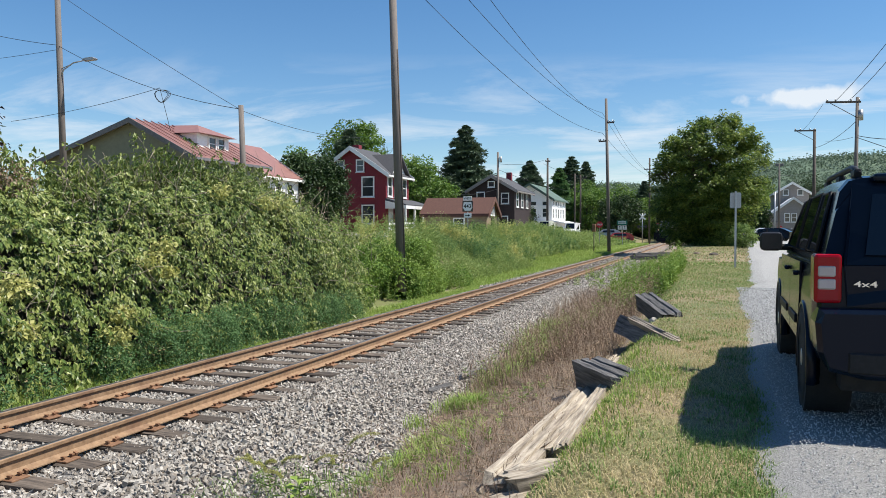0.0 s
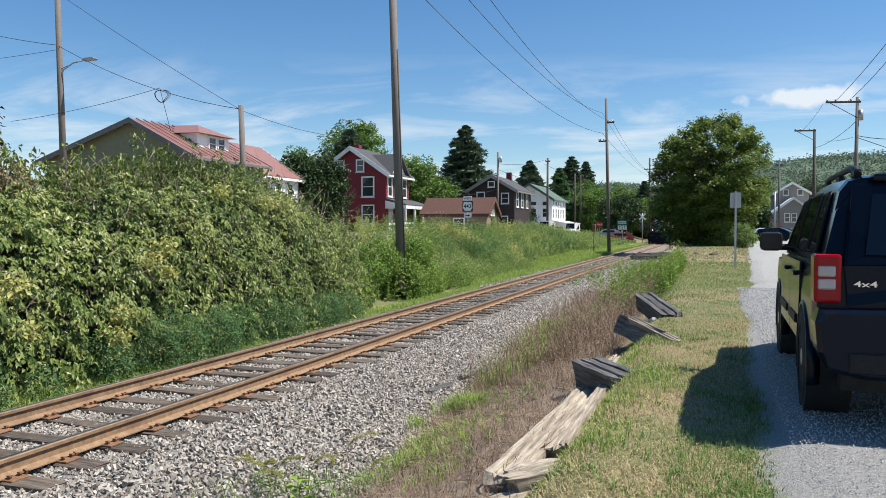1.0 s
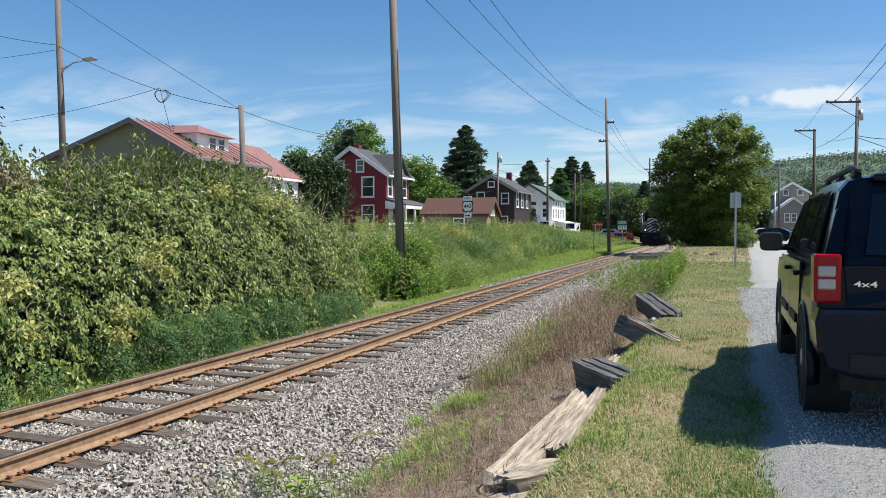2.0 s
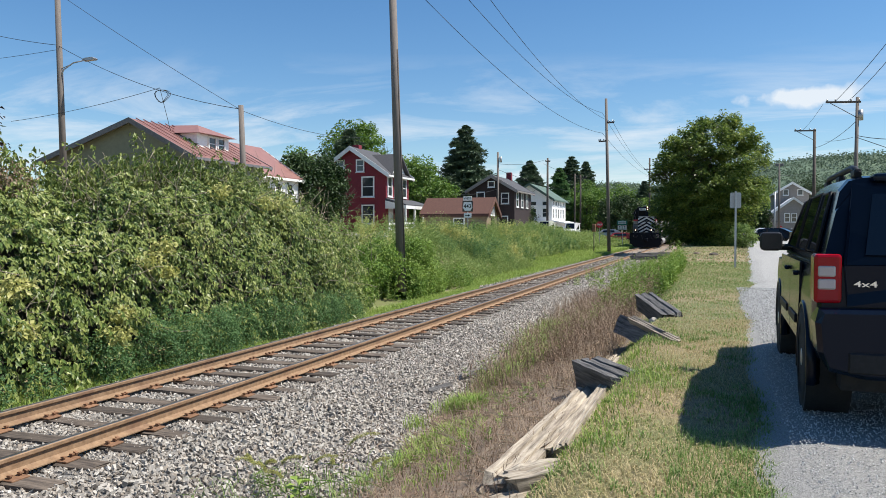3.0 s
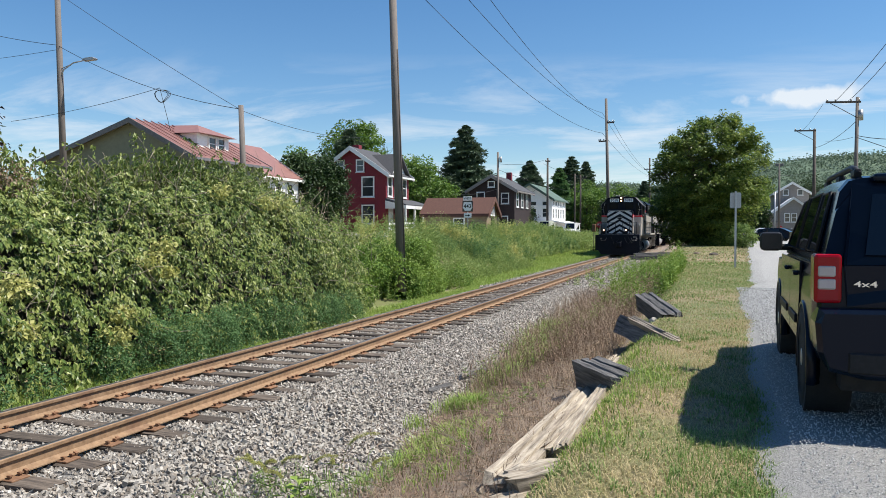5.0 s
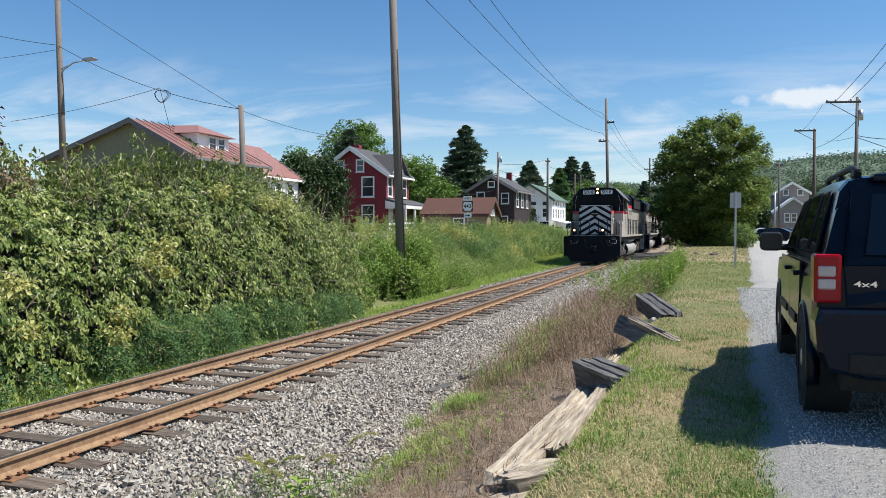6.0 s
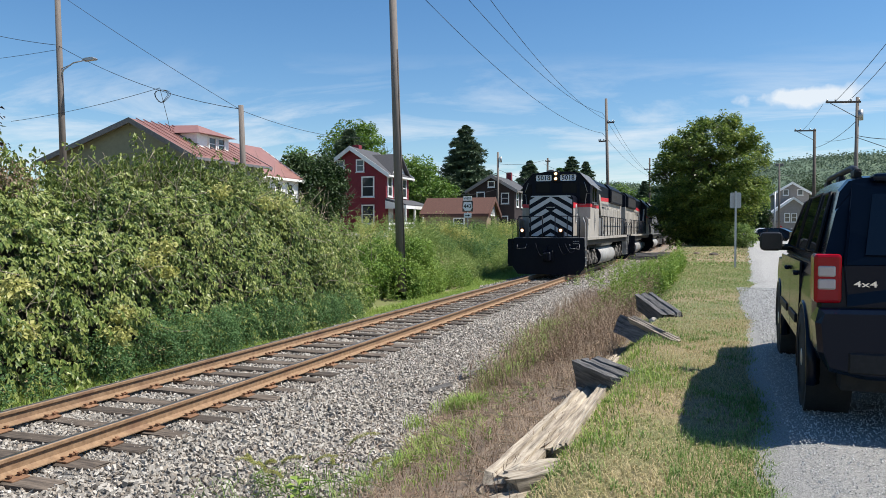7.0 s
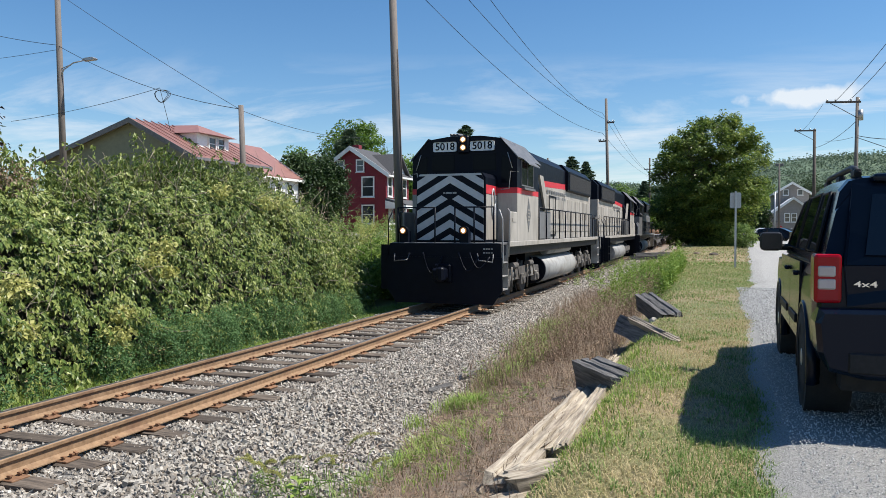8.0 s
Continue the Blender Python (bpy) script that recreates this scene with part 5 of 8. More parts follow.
part("door_leaf", bm, M_DARKBROWN, h)

# white house beyond
h = house(-29.0, -22.2, 113, 124.5, 0.6, 6.7, 8.9, M_WHITE, M_GREENROOF, "white two-storey house with green roof edge and porch", trim=M_GREENROOF, over=0.4)
for x in (-25.0, -23.2):
    window(h, "y", 113, x, 4.0, 0.75, 1.2)
    window(h, "y", 113, x, 5.75, 0.8, 0.5, split=False)
for y in (114.2, 116.2, 118.2, 120.2, 122.2):
    window(h, "x", -22.2, y, 3.8, 0.75, 1.4)
    window(h, "x", -22.2, y, 5.8, 0.7, 0.5, split=False)
bm = bmesh.new()
prism(bm, [(-22.2, 3.5), (-19.8, 3.05), (-19.8, 2.95), (-22.2, 3.3)], "y", 112.0, 125)
porch = part("porch_roof", bm, M_WHITE, h, "white porch roof")
bm = bmesh.new()
box(bm, -29, -22.2, 111.4, 113, 3.1, 3.3)
part("front_porch_roof", bm, M_WHITE, porch)
for y in (112.2, 115.4, 118.6, 121.8, 124.8):
    bm = bmesh.new()
    bbox(bm, -20.0, -19.86, y - 0.07, y + 0.07, 0.6, 3.0, 0.01)
    part("porch_post", bm, M_WHITE, porch)

# pale building with a cream roof, behind
h = house(-35.5, -28.0, 100, 107, 1.8, 7.6, 8.5, M_WHITE, M_CREAM, "white building with low cream roof", ridge="x", over=0.25)
window(h, "y", 100, -32.3, 6.2, 0.8, 1.0)
window(h, "y", 100, -30.3, 6.2, 0.8, 1.0)

# town houses at the end of the lane
h = house(9.6, 14.2, 125, 135, 0.5, 7.6, 9.05, M_TAUPE, M_SHINGLE, "taupe gabled house at the end of the lane", over=0.3)
window(h, "y", 125, 11.0, 7.3, 0.6, 0.7, split=False)
window(h, "y", 125, 13.0, 7.3, 0.6, 0.7, split=False)
h = house(9.0, 13.8, 118, 124.5, 0.5, 4.7, 6.5, M_TAUPE, M_WHITE, "grey house with white gable trim", over=0.3)
window(h, "y", 118, 10.6, 3.2, 0.55, 1.1)
window(h, "y", 118, 11.5, 3.2, 0.55, 1.1)
h = house(5.9, 8.9, 126, 134, 0.5, 4.2, 5.0, M_WHITE, M_SHINGLE, "small white house behind the trees", ridge="x", over=0.2)
window(h, "y", 126, 7.2, 2.5, 0.6, 1.0)
bm = bmesh.new()
prism(bm, [(6.4, 3.15), (9.4, 3.25), (9.4, 3.1), (6.4, 2.95)], "y", 113, 117)
shed = thing("porch", "dark blue awning roof on posts", "porch")
part("roof", bm, M_DARKGREY, shed)
for x in (6.6, 9.2):
    bm = bmesh.new()
    bbox(bm, x - 0.06, x + 0.06, 113.1, 113.22, 0.6, 3.0, 0.01)
    part("post", bm, M_WHITE, shed)


# ---- parked vehicles far off ----
def far_car(x, y, rz, paint, label, van=False):
    z = float(ground_z(x, y)) + 0.12
    g = thing("parked_car", label, "car", x, y, z, rz)
    bm = bmesh.new()
    top = 1.9 if van else 1.45
    prof = [(-2.2, 0.3), (2.2, 0.3), (2.25, 0.8), (1.5 if van else 1.1, 1.0), (1.0 if van else 0.5, top), (-1.9 if van else -1.3, top), (-2.2, 1.0)]
    prism(bm, prof, "x", -0.85, 0.85)
    for v in bm.verts:
        if v.co.z > 1.2:
            v.co.x *= 0.84
    bmesh.ops.bevel(bm, geom=bm.edges[:], offset=0.08, segments=2, affect="EDGES")
    body = part("body", bm, paint, g)
    for s in (-1, 1):
        bm = bmesh.new()
        w = [(-1.2, 1.0), (0.75 if not van else 1.2, 1.0), (0.45 if not van else 0.9, top - 0.12), (-1.1, top - 0.12)]
        prism(bm, w, "x", 0, 0.015)
        for v in bm.verts:
            v.co.x = s * (0.84 - (v.co.z - 1.0) * 0.17 + v.co.x)
        part("side_window", bm, M_CARGLASS, body)
        for y in (-1.35, 1.35):
            bm = bmesh.new()
            rod(bm, (s * 0.65, y, 0.32), (s * 0.87, y, 0.32), 0.32, n=18)
            part("wheel", bm, M_TYRE, g)
    for yy, k in ((2.1, 1), (-2.2, -1)):
        bm = bmesh.new()
        prism(bm, [(-0.62, 1.02), (0.62, 1.02), (0.55, top - 0.1), (-0.55, top - 0.1)], "y", 0, 0.02)
        for v in bm.verts:
            t = (v.co.z - 1.0) / (top - 1.0)
            v.co.y += (1.54 if van else 1.14) - t * 0.55 if k > 0 else -2.235 + t * (0.3 if van else 0.9)
        part("screen", bm, M_CARGLASS, body)
    return g


M_WHITEPAINT = plain("white_car_paint", (0.75, 0.75, 0.74), 0.3, Coat_Weight=0.5)
M_CREAMPAINT = plain("pale_car_paint", (0.55, 0.55, 0.45), 0.3, Coat_Weight=0.5)
M_SILVERPAINT = plain("silver_car_paint", (0.40, 0.41, 0.42), 0.3, 0.5)
M_REDPAINT = plain("red_car_paint", (0.35, 0.03, 0.03), 0.3, Coat_Weight=0.5)
far_car(-19.6, 96.0, 180, M_CREAMPAINT, "pale van parked on the street", True)
far_car(-19.9, 107.0, 180, M_SILVERPAINT, "silver car parked on the street")
far_car(-18.0, 106.0, 180, M_WHITEPAINT, "white van parked on the street", True)
far_car(-14.6, 117.0, 100, M_SILVERPAINT, "silver car waiting at the crossing")
far_car(-12.4, 112.5, 100, M_REDPAINT, "red car waiting at the crossing")
far_car(6.0, 96.0, 90, M_WHITEPAINT, "white car parked at the end of the lane")
far_car(6.6, 92.0, 70, M_CARPAINT, "dark car parked at the end of the lane")
far_car(8.3, 103.0, 80, M_DARKGREY, "dark grey car parked by the houses")

# ---- utility poles, wires, signs ----
def utility_pole(x, y, z0, z1, r, lean=(0, 0), label="brown wooden utility pole", mat=None):
    p = thing("utility_pole", label, "utility pole", x, y, z0)
    bm = bmesh.new()
    rod(bm, (0, 0, -0.3), (lean[0], lean[1], z1 - z0), r, r * 0.72, 16)
    part("shaft", bm, mat or M_POLE, p)
    return p


def crossarm(p, x, y, z, half, turn=0.0, braces=True, side=0.0, mat=None):
    """A crossarm with insulators; side shifts it off the pole."""
    m = Matrix.Translation((x, y, z)) @ Matrix.Rotation(radians(turn), 4, "Z")
    bm = bmesh.new()
    box(bm, side - half, side + half, -0.18, -0.08, -0.06, 0.06, m)
    arm = part("crossarm", bm, mat or M_POLE_DARK, p)
    for k in (-0.92, -0.45, 0.45, 0.92):
        bm = bmesh.new()
        q = m @ Vector((side + half * k, -0.13, 0))
        rod(bm, q, q + Vector((0, 0, 0.10)), 0.02, n=6)
        rod(bm, q + Vector((0, 0, 0.08)), q + Vector((0, 0, 0.22)), 0.06, 0.04, 8)
        part("insulator", bm, M_STEEL, arm)
    if braces:
        bm = bmesh.new()
        for s in (-1, 1):
            if abs(side) > 0.3 and s * side < 0:
                continue
            rod(bm, m @ Vector((side + s * half * 0.75, -0.13, -0.06)), m @ Vector((0, -0.1, -0.06 - half * 0.9)), 0.025, n=5)
        part("brace", bm, M_POLE_DARK, arm)
    return arm


centre_pole = utility_pole(-9.93, 24.08, 0.2, 13.0, 0.165, (-0.46, 0.1), "tall brown wooden utility pole on the bank")
bm = bmesh.new()
rod(bm, (0.155, -0.05, 0.0), (-0.155, 0.02, 8.0), 0.022, n=6)
part("conduit", bm, M_POLE_DARK, centre_pole, "dark conduit along the pole")
lamp_pole = utility_pole(-30.5, 29.7, 2.0, 15.2, 0.18, (-0.5, 0.1), "wooden utility pole with a street lamp")
bm = bmesh.new()
tube(bm, [(-0.3, 0, 7.6), (-0.05, 0.05, 8.05), (0.4, 0.2, 8.38), (0.95, 0.4, 8.52)], 0.035, 8)
tube(bm, [(-0.3, 0, 8.05), (0.3, 0.18, 8.32)], 0.02, 6)
arm = part("lamp_arm", bm, M_STEEL, lamp_pole, "grey steel lamp arm")
bm = bmesh.new()
prism(bm, [(0.85, 8.48), (1.55, 8.50), (1.60, 8.56), (1.45, 8.64), (1.0, 8.62), (0.85, 8.56)], "y", 0.32, 0.58)
part("lamp_head", bm, M_STEEL, arm, "grey street lamp head")
utility_pole(-19.04, 28.37, 1.6, 7.44, 0.155, (-0.22, 0), "short brown wooden pole in the thicket")
p = utility_pole(-8.62, 71.18, -0.3, 14.14, 0.165, (-0.38, 0.15), "tall brown wooden utility pole beside the track")
crossarm(p, -0.33, 0.12, 12.2, 0.32, 0, False, 0.40)
crossarm(p, -0.33, 0.12, 10.5, 0.32, 0, False, -0.36)
p = utility_pole(-21.5, 79.4, 1.2, 10.4, 0.15, (0, 0), "grey wooden pole by the dark house")
bm = bmesh.new()
rod(bm, (0.3, 0, 8.1), (0.3, 0, 8.7), 0.14, n=12)
part("transformer", bm, M_STEEL, p, "small grey transformer")
p = utility_pole(-22.0, 108.7, 1.0, 12.4, 0.19, (0, 0), "dark wooden utility pole by the white house", M_POLE_DARK)
crossarm(p, 0, 0, 10.9, 0.35, 20, False)
p = utility_pole(-22.3, 140.6, 1.0, 12.15, 0.18, (0, 0), "dark wooden utility pole beyond the white house", M_POLE_DARK)
crossarm(p, 0, 0, 10.6, 1.1, 12)
utility_pole(-18.6, 112.0, 0.8, 10.3, 0.13, (0, 0), "thin dark pole in the street", M_POLE_DARK)
p = utility_pole(-8.44, 119, 0.0, 12.9, 0.16, (0, 0), "dark wooden utility pole beyond the crossing", M_POLE_DARK)
crossarm(p, 0, 0, 11.2, 0.8, 0)
p = utility_pole(9.48, 58.5, 0.7, 11.1, 0.15, (0.1, 0), "pale wooden utility pole with a transformer")
crossarm(p, 0.1, 0, 10.05, 1.15, 15, True, -1.0)
bm = bmesh.new()
rod(bm, (0.28, -0.1, 8.8), (0.28, -0.1, 9.5), 0.17, n=12)
part("transformer", bm, M_STEEL, p, "grey transformer can")
p = utility_pole(9.2, 77.5, 0.7, 11.3, 0.17, (0, 0), "dark wooden utility pole with a side arm", M_POLE_DARK)
crossarm(p, 0, 0, 10.45, 0.95, 15, True, -0.9)
p = utility_pole(8.8, 109, 0.7, 10.75, 0.16, (0, 0), "grey wooden pole in the town")
bm = bmesh.new()
bbox(bm, -0.5, 0.5, -0.1, 0.1, 9.7, 10.05, 0.03)
part("lamp_head", bm, M_DARKGREY, p)
p = utility_pole(7.9, 104, 0.7, 6.8, 0.12, (0, 0), "pale grey pole in the town", M_STEEL)


def wire(pts, sag=0.0, r=0.018):
    """A hanging wire through the points."""
    bm = bmesh.new()
    for p, q in zip(pts, pts[1:]):
        p, q = Vector(p), Vector(q)
        n = 12
        tube(bm, [p.lerp(q, t) - Vector((0, 0, 4 * sag * t * (1 - t))) for t in (k / n for k in range(n + 1))], r, 5)
    return tagged(link_mesh("overhead_wire", bm, M_WIRE), "black overhead wire between utility poles", "wire", group="overhead wires")


# from the lamp pole over the thicket
for pts, sag, r in (
        (((-38.01, 30.44, 12.94), (-30.92, 29.7, 11.29)), 0.1, 0.014),
        (((-30.92, 29.7, 11.29), (-19.34, 28.35, 7.29)), 0.45, 0.015),
        (((-19.29, 28.36, 7.24), (-22.51, 47.4, 8.38)), 0.35, 0.013),
        (((-29.21, 28.23, 13.22), (-19.34, 28.35, 7.29)), 0.1, 0.011),
        (((-38.93, 31.14, 11.33), (-30.91, 29.7, 11.06)), 0.05, 0.012),
        (((-34.79, 30.37, 7.75), (-23.29, 28.05, 8.39)), 0.15, 0.012),
        (((-23.29, 28.05, 8.39), (-25.5, 31.48, 6.98)), 0, 0.012),
):
    wire(pts, sag, r)
# along the track
for pts, sag, r in (
        (((-11.47, 30.16, 11.86), (-9.3, 71.17, 10.95)), 1.1, 0.016),
        (((-10.34, 32.7, 12.47), (-9.32, 71.22, 12.83)), 0.9, 0.016),
        (((-9.96, 34.96, 13.09), (-8.37, 71.52, 11.94)), 1.0, 0.016),
        (((-9.3, 71.17, 10.95), (-8.42, 119.15, 10.17)), 0.6, 0.016),
        (((-9.32, 71.22, 12.83), (-9.4, 120.96, 11.36)), 0.6, 0.016),
        (((-8.37, 71.52, 11.94), (-8.43, 119.16, 10.77)), 0.7, 0.016),
):
    wire(pts, sag, r)
# beside the lane
for pts, sag, r in (
        (((8.79, 45.73, 11.84), (8.16, 58.2, 10.83)), 0.1, 0.018),
        (((8.8, 45.71, 10.88), (8.97, 58.49, 10.83)), 0.1, 0.018),
        (((9.54, 58.62, 8.5), (10.95, 51.67, 7.42)), 0.1, 0.022),
        (((9.54, 58.62, 8.38), (10.22, 52.46, 7.0)), 0.0, 0.022),
        (((7.39, 57.93, 10.67), (7.9, 77.2, 11.0)), 0.2, 0.012),
        (((9.53, 58.65, 9.47), (9.2, 77.61, 9.59)), 0.3, 0.018),
        (((10.13, 77.95, 10.22), (9.35, 58.56, 8.38)), 0.1, 0.014),
):
    wire(pts, sag, r)
# in the town
for pts, sag, r in (
        (((-21.61, 79.53, 9.18), (-22.64, 108.93, 12.11)), 0.3, 0.02),
        (((-21.61, 79.52, 8.57), (-22.04, 138.73, 8.92)), 0.5, 0.02),
        (((-22.64, 108.91, 11.62), (-22.38, 140.81, 11.94)), 0.3, 0.02),
        (((-21.59, 79.47, 6.42), (-22.37, 66.45, 5.26)), 0.2, 0.015),
        (((-21.57, 79.4, 3.67), (-22.62, 108.86, 9.16)), 0.6, 0.02),
        (((8.73, 109.23, 9.26), (10.27, 86.43, 8.25)), 0.3, 0.02),
):
    wire(pts, sag, r)
# slack cable coiled on the span
bm = bmesh.new()
for k in range(3):
    c = Vector((-23.24, 28.07, 8.34)) + Vector((0.05 * k, 0, -0.32))
    tube(bm, [c + Vector((0.33 * math.cos(a) * (1 + 0.1 * k), 0.1 * math.sin(2 * a), 0.28 * math.sin(a))) for a in np.linspace(0, 2 * math.pi, 15)], 0.012, 5)
tagged(link_mesh("cable_coil", bm, M_WIRE), "coil of slack black cable hung on the wire", "cable")


# signs


def sign_post(x, y, z0, z1, label, name="road_sign"):
    g = thing(name, label, "road sign", x, y, z0)
    bm = bmesh.new()
    prism(bm, [(-0.035, 0), (0.035, 0), (0.035, 0.02), (0.015, 0.045), (-0.015, 0.045), (-0.035, 0.02)], "z", -0.2, z1 - z0)
    part("post", bm, M_STEEL, g, "grey steel post")
    return g


M_SIGNBLACK = plain("sign_black", (0.015, 0.015, 0.015), 0.5)
M_SIGNRED = plain("sign_red", (0.50, 0.02, 0.03), 0.4)
M_SIGNGREEN = plain("sign_green", (0.01, 0.16, 0.12), 0.4)
s = sign_post(0.93, 29.14, 0.66, 3.40, "back of a small grey aluminium road sign on a post")
bm = bmesh.new()
prism(bm, [(-0.19 + 0.03, -0.28), (0.19 - 0.03, -0.28), (0.19, -0.25), (0.19, 0.25), (0.16, 0.28), (-0.16, 0.28), (-0.19, 0.25), (-0.19, -0.25)], "y", 0.05, 0.056, Matrix.Translation((0, 0, 2.42)) @ Matrix.Rotation(radians(8), 4, "Z"))
part("panel", bm, M_STEEL, s, "bare aluminium back of the sign")

s = sign_post(-15.0, 47.8, 1.2, 4.2, "white and black route sign on a steel post")
for m_, z0, z1, w in ((M_SIGNWHITE, 2.75, 3.02, 0.30), (M_SIGNBLACK, 2.02, 2.72, 0.36), (M_SIGNWHITE, 1.62, 1.92, 0.26)):
    bm = bmesh.new()
    bbox(bm, -w, w, -0.03, -0.01, z0, z1, 0.008)
    panel = part("panel", bm, m_, s)
    if m_ is M_SIGNBLACK:
        bm = bmesh.new()
        prism(bm, [(-0.20, 2.08), (0.20, 2.08), (0.33, 2.30), (0.26, 2.66), (-0.26, 2.66), (-0.33, 2.30)], "y", -0.038, -0.031)
        shield = part("shield", bm, M_SIGNWHITE, panel, "white route shield")
        words("number", "443", 0.36, M_SIGNBLACK, panel, pose(0, -0.042, 2.37, 90, 0, 0), 0.002)
    elif z0 > 2.7:
        words("word", "WEST", 0.20, M_SIGNBLACK, panel, pose(0, -0.034, 2.885, 90, 0, 0), 0.002)
    else:
        bm = bmesh.new()
        prism(bm, [(-0.17, 1.75), (0.03, 1.75), (0.03, 1.69), (0.18, 1.77), (0.03, 1.85), (0.03, 1.79), (-0.17, 1.79)], "y", -0.038, -0.031)
        part("arrow", bm, M_SIGNBLACK, panel, "black arrow")


def stop_sign(x, y, z, label):
    s = sign_post(x, y, z, z + 2.6, label)
    bm = bmesh.new()
    prism(bm, [(0.38 * math.cos(radians(22.5 + 45 * k)), 2.25 + 0.38 * math.sin(radians(22.5 + 45 * k))) for k in range(8)], "y", -0.05, -0.03)
    p = part("panel", bm, M_SIGNRED, s, "red octagonal panel")
    words("word", "STOP", 0.26, M_SIGNWHITE, p, pose(0, -0.054, 2.25, 90, 0, 0), 0.002)


stop_sign(-11.5, 86.0, 0.35, "red stop sign beside the street")
stop_sign(9.6, 117.0, 0.0, "red stop sign at the end of the lane")
s = thing("signal_box", "brown metal box on a thin post beside the track", "signal box", -10.07, 71.5, -0.3)
bm = bmesh.new()
rod(bm, (0, 0, -0.1), (0, 0, 2.4), 0.045, n=8)
part("post", bm, M_POLE_DARK, s)
bm = bmesh.new()
bbox(bm, -0.17, 0.17, -0.15, 0.15, 2.15, 2.85, 0.03)
part("box", bm, M_PLATE, s, "rusty brown box")
s = sign_post(-10.0, 96.0, 0.4, 3.2, "green direction sign with white shields")
for x0, x1, z0, z1, m_ in ((-0.7, 0.55, 2.25, 2.75, M_SIGNGREEN), (-0.6, -0.12, 1.65, 2.15, M_SIGNWHITE), (0.0, 0.48, 1.65, 2.15, M_SIGNWHITE)):
    bm = bmesh.new()
    bbox(bm, x0, x1, -0.04, -0.015, z0, z1, 0.01)
    pn = part("panel", bm, m_, s)
    bm = bmesh.new()
    for k in (0.3, 0.62):
        zz = z0 + (z1 - z0) * k
        box(bm, x0 + 0.15, x1 - 0.15, -0.05, -0.042, zz, zz + 0.10)
    part("lettering", bm, M_SIGNWHITE if m_ is M_SIGNGREEN else M_SIGNBLACK, pn)
s = thing("crossing_signal", "railway crossing signal with crossed white boards", "crossing signal", -8.9, 112.0, -0.2)
bm = bmesh.new()
rod(bm, (0, 0, 0), (0, 0, 4.6), 0.06, n=8)
part("mast", bm, M_STEEL, s)
for a in (45, -45):
    bm = bmesh.new()
    box(bm, -0.6, 0.6, -0.09, -0.07, -0.1, 0.1, Matrix.Translation((0, 0 if a > 0 else -0.03, 4.1)) @ Matrix.Rotation(radians(a), 4, "Y"))
    part("crossbuck_board", bm, M_WHITE, s, "white crossed board")
for x in (-0.5, 0.5):
    bm = bmesh.new()
    rod(bm, (x, -0.1, 2.7), (x, -0.2, 2.7), 0.2, n=14)
    part("signal_lamp", bm, M_SIGNBLACK, s, "unlit black crossing lamp")
bm = bmesh.new()
box(bm, -0.6, 0.6, -0.06, 0.0, 2.66, 2.74)
part("lamp_bar", bm, M_STEEL, s)
# the road that crosses the track beyond
bm = bmesh.new()
box(bm, -17, -9.0, 104, 110, -0.5, 0.02)
tagged(link_mesh("crossing_road", bm, M_ROAD), "grey asphalt road at the level crossing", "road", kind="structure")

# ---- plants ----
VR = np.random.default_rng(21)


def unit(v):
    return v / np.maximum(np.linalg.norm(v, axis=-1, keepdims=True), 1e-9)


def leaf_arrays(pos, nrm, tip, length, width):
    """Leaves as kites folded along the midrib. nrm: which way each leaf faces; tip: which way it points."""
    n = len(pos)
    tip = unit(tip - nrm * np.sum(tip * nrm, 1, keepdims=True))
    side = np.cross(nrm, tip)
    L_, W_ = np.broadcast_to(length, n)[:, None], np.broadcast_to(width, n)[:, None]
    fold = VR.uniform(0.05, 0.35, (n, 1)) * W_
    v = np.stack([pos, pos + tip * L_ * 0.42 + side * W_ * 0.5 + nrm * fold, pos + tip * L_ - nrm * L_ * 0.12, pos + tip * L_ * 0.42 - side * W_ * 0.5 + nrm * fold], 1)
    base = np.arange(n)[:, None] * 4
    f = np.concatenate([base + np.array([[0, 1, 2]]), base + np.array([[0, 2, 3]])])
    return v.reshape(-1, 3), f


def gather(chunks):
    vs, fs, k = [], [], 0
    for v, f in chunks:
        vs.append(v)
        fs.append(f + k)
        k += len(v)
    return np.concatenate(vs), np.concatenate(fs)


def rand_dir(n):
    return unit(VR.normal(size=(n, 3)))


def blades(pos, height, width, lean):
    """Grass blades: narrow, two-jointed, bending over."""
    n = len(pos)
    a = VR.uniform(0, 2 * np.pi, n)
    d = np.stack([np.cos(a), np.sin(a), np.zeros(n)], 1)
    s = np.stack([-np.sin(a), np.cos(a), np.zeros(n)], 1)
    h, w = np.broadcast_to(height, n)[:, None], np.broadcast_to(width, n)[:, None]
    b = VR.uniform(0.3, 1.0, (n, 1)) * lean
    up = np.array([[0, 0, 1.0]])
    mid = pos + up * h * 0.6 + d * h * b * 0.35
    v = np.stack([pos - s * w * 0.5, pos + s * w * 0.5, mid + s * w * 0.4, mid - s * w * 0.4, pos + up * h * (1 - 0.35 * b) + d * h * b], 1)
    k = np.arange(n)[:, None] * 5
    f = np.concatenate([k + np.array([[0, 1, 2]]), k + np.array([[0, 2, 3]]), k + np.array([[3, 2, 4]])])
    return v.reshape(-1, 3), f


def stuff(name, chunks, material, label, category):
    v, f = gather(chunks)
    return tagged(np_mesh(name, v, f, material), label, category, kind="stuff")


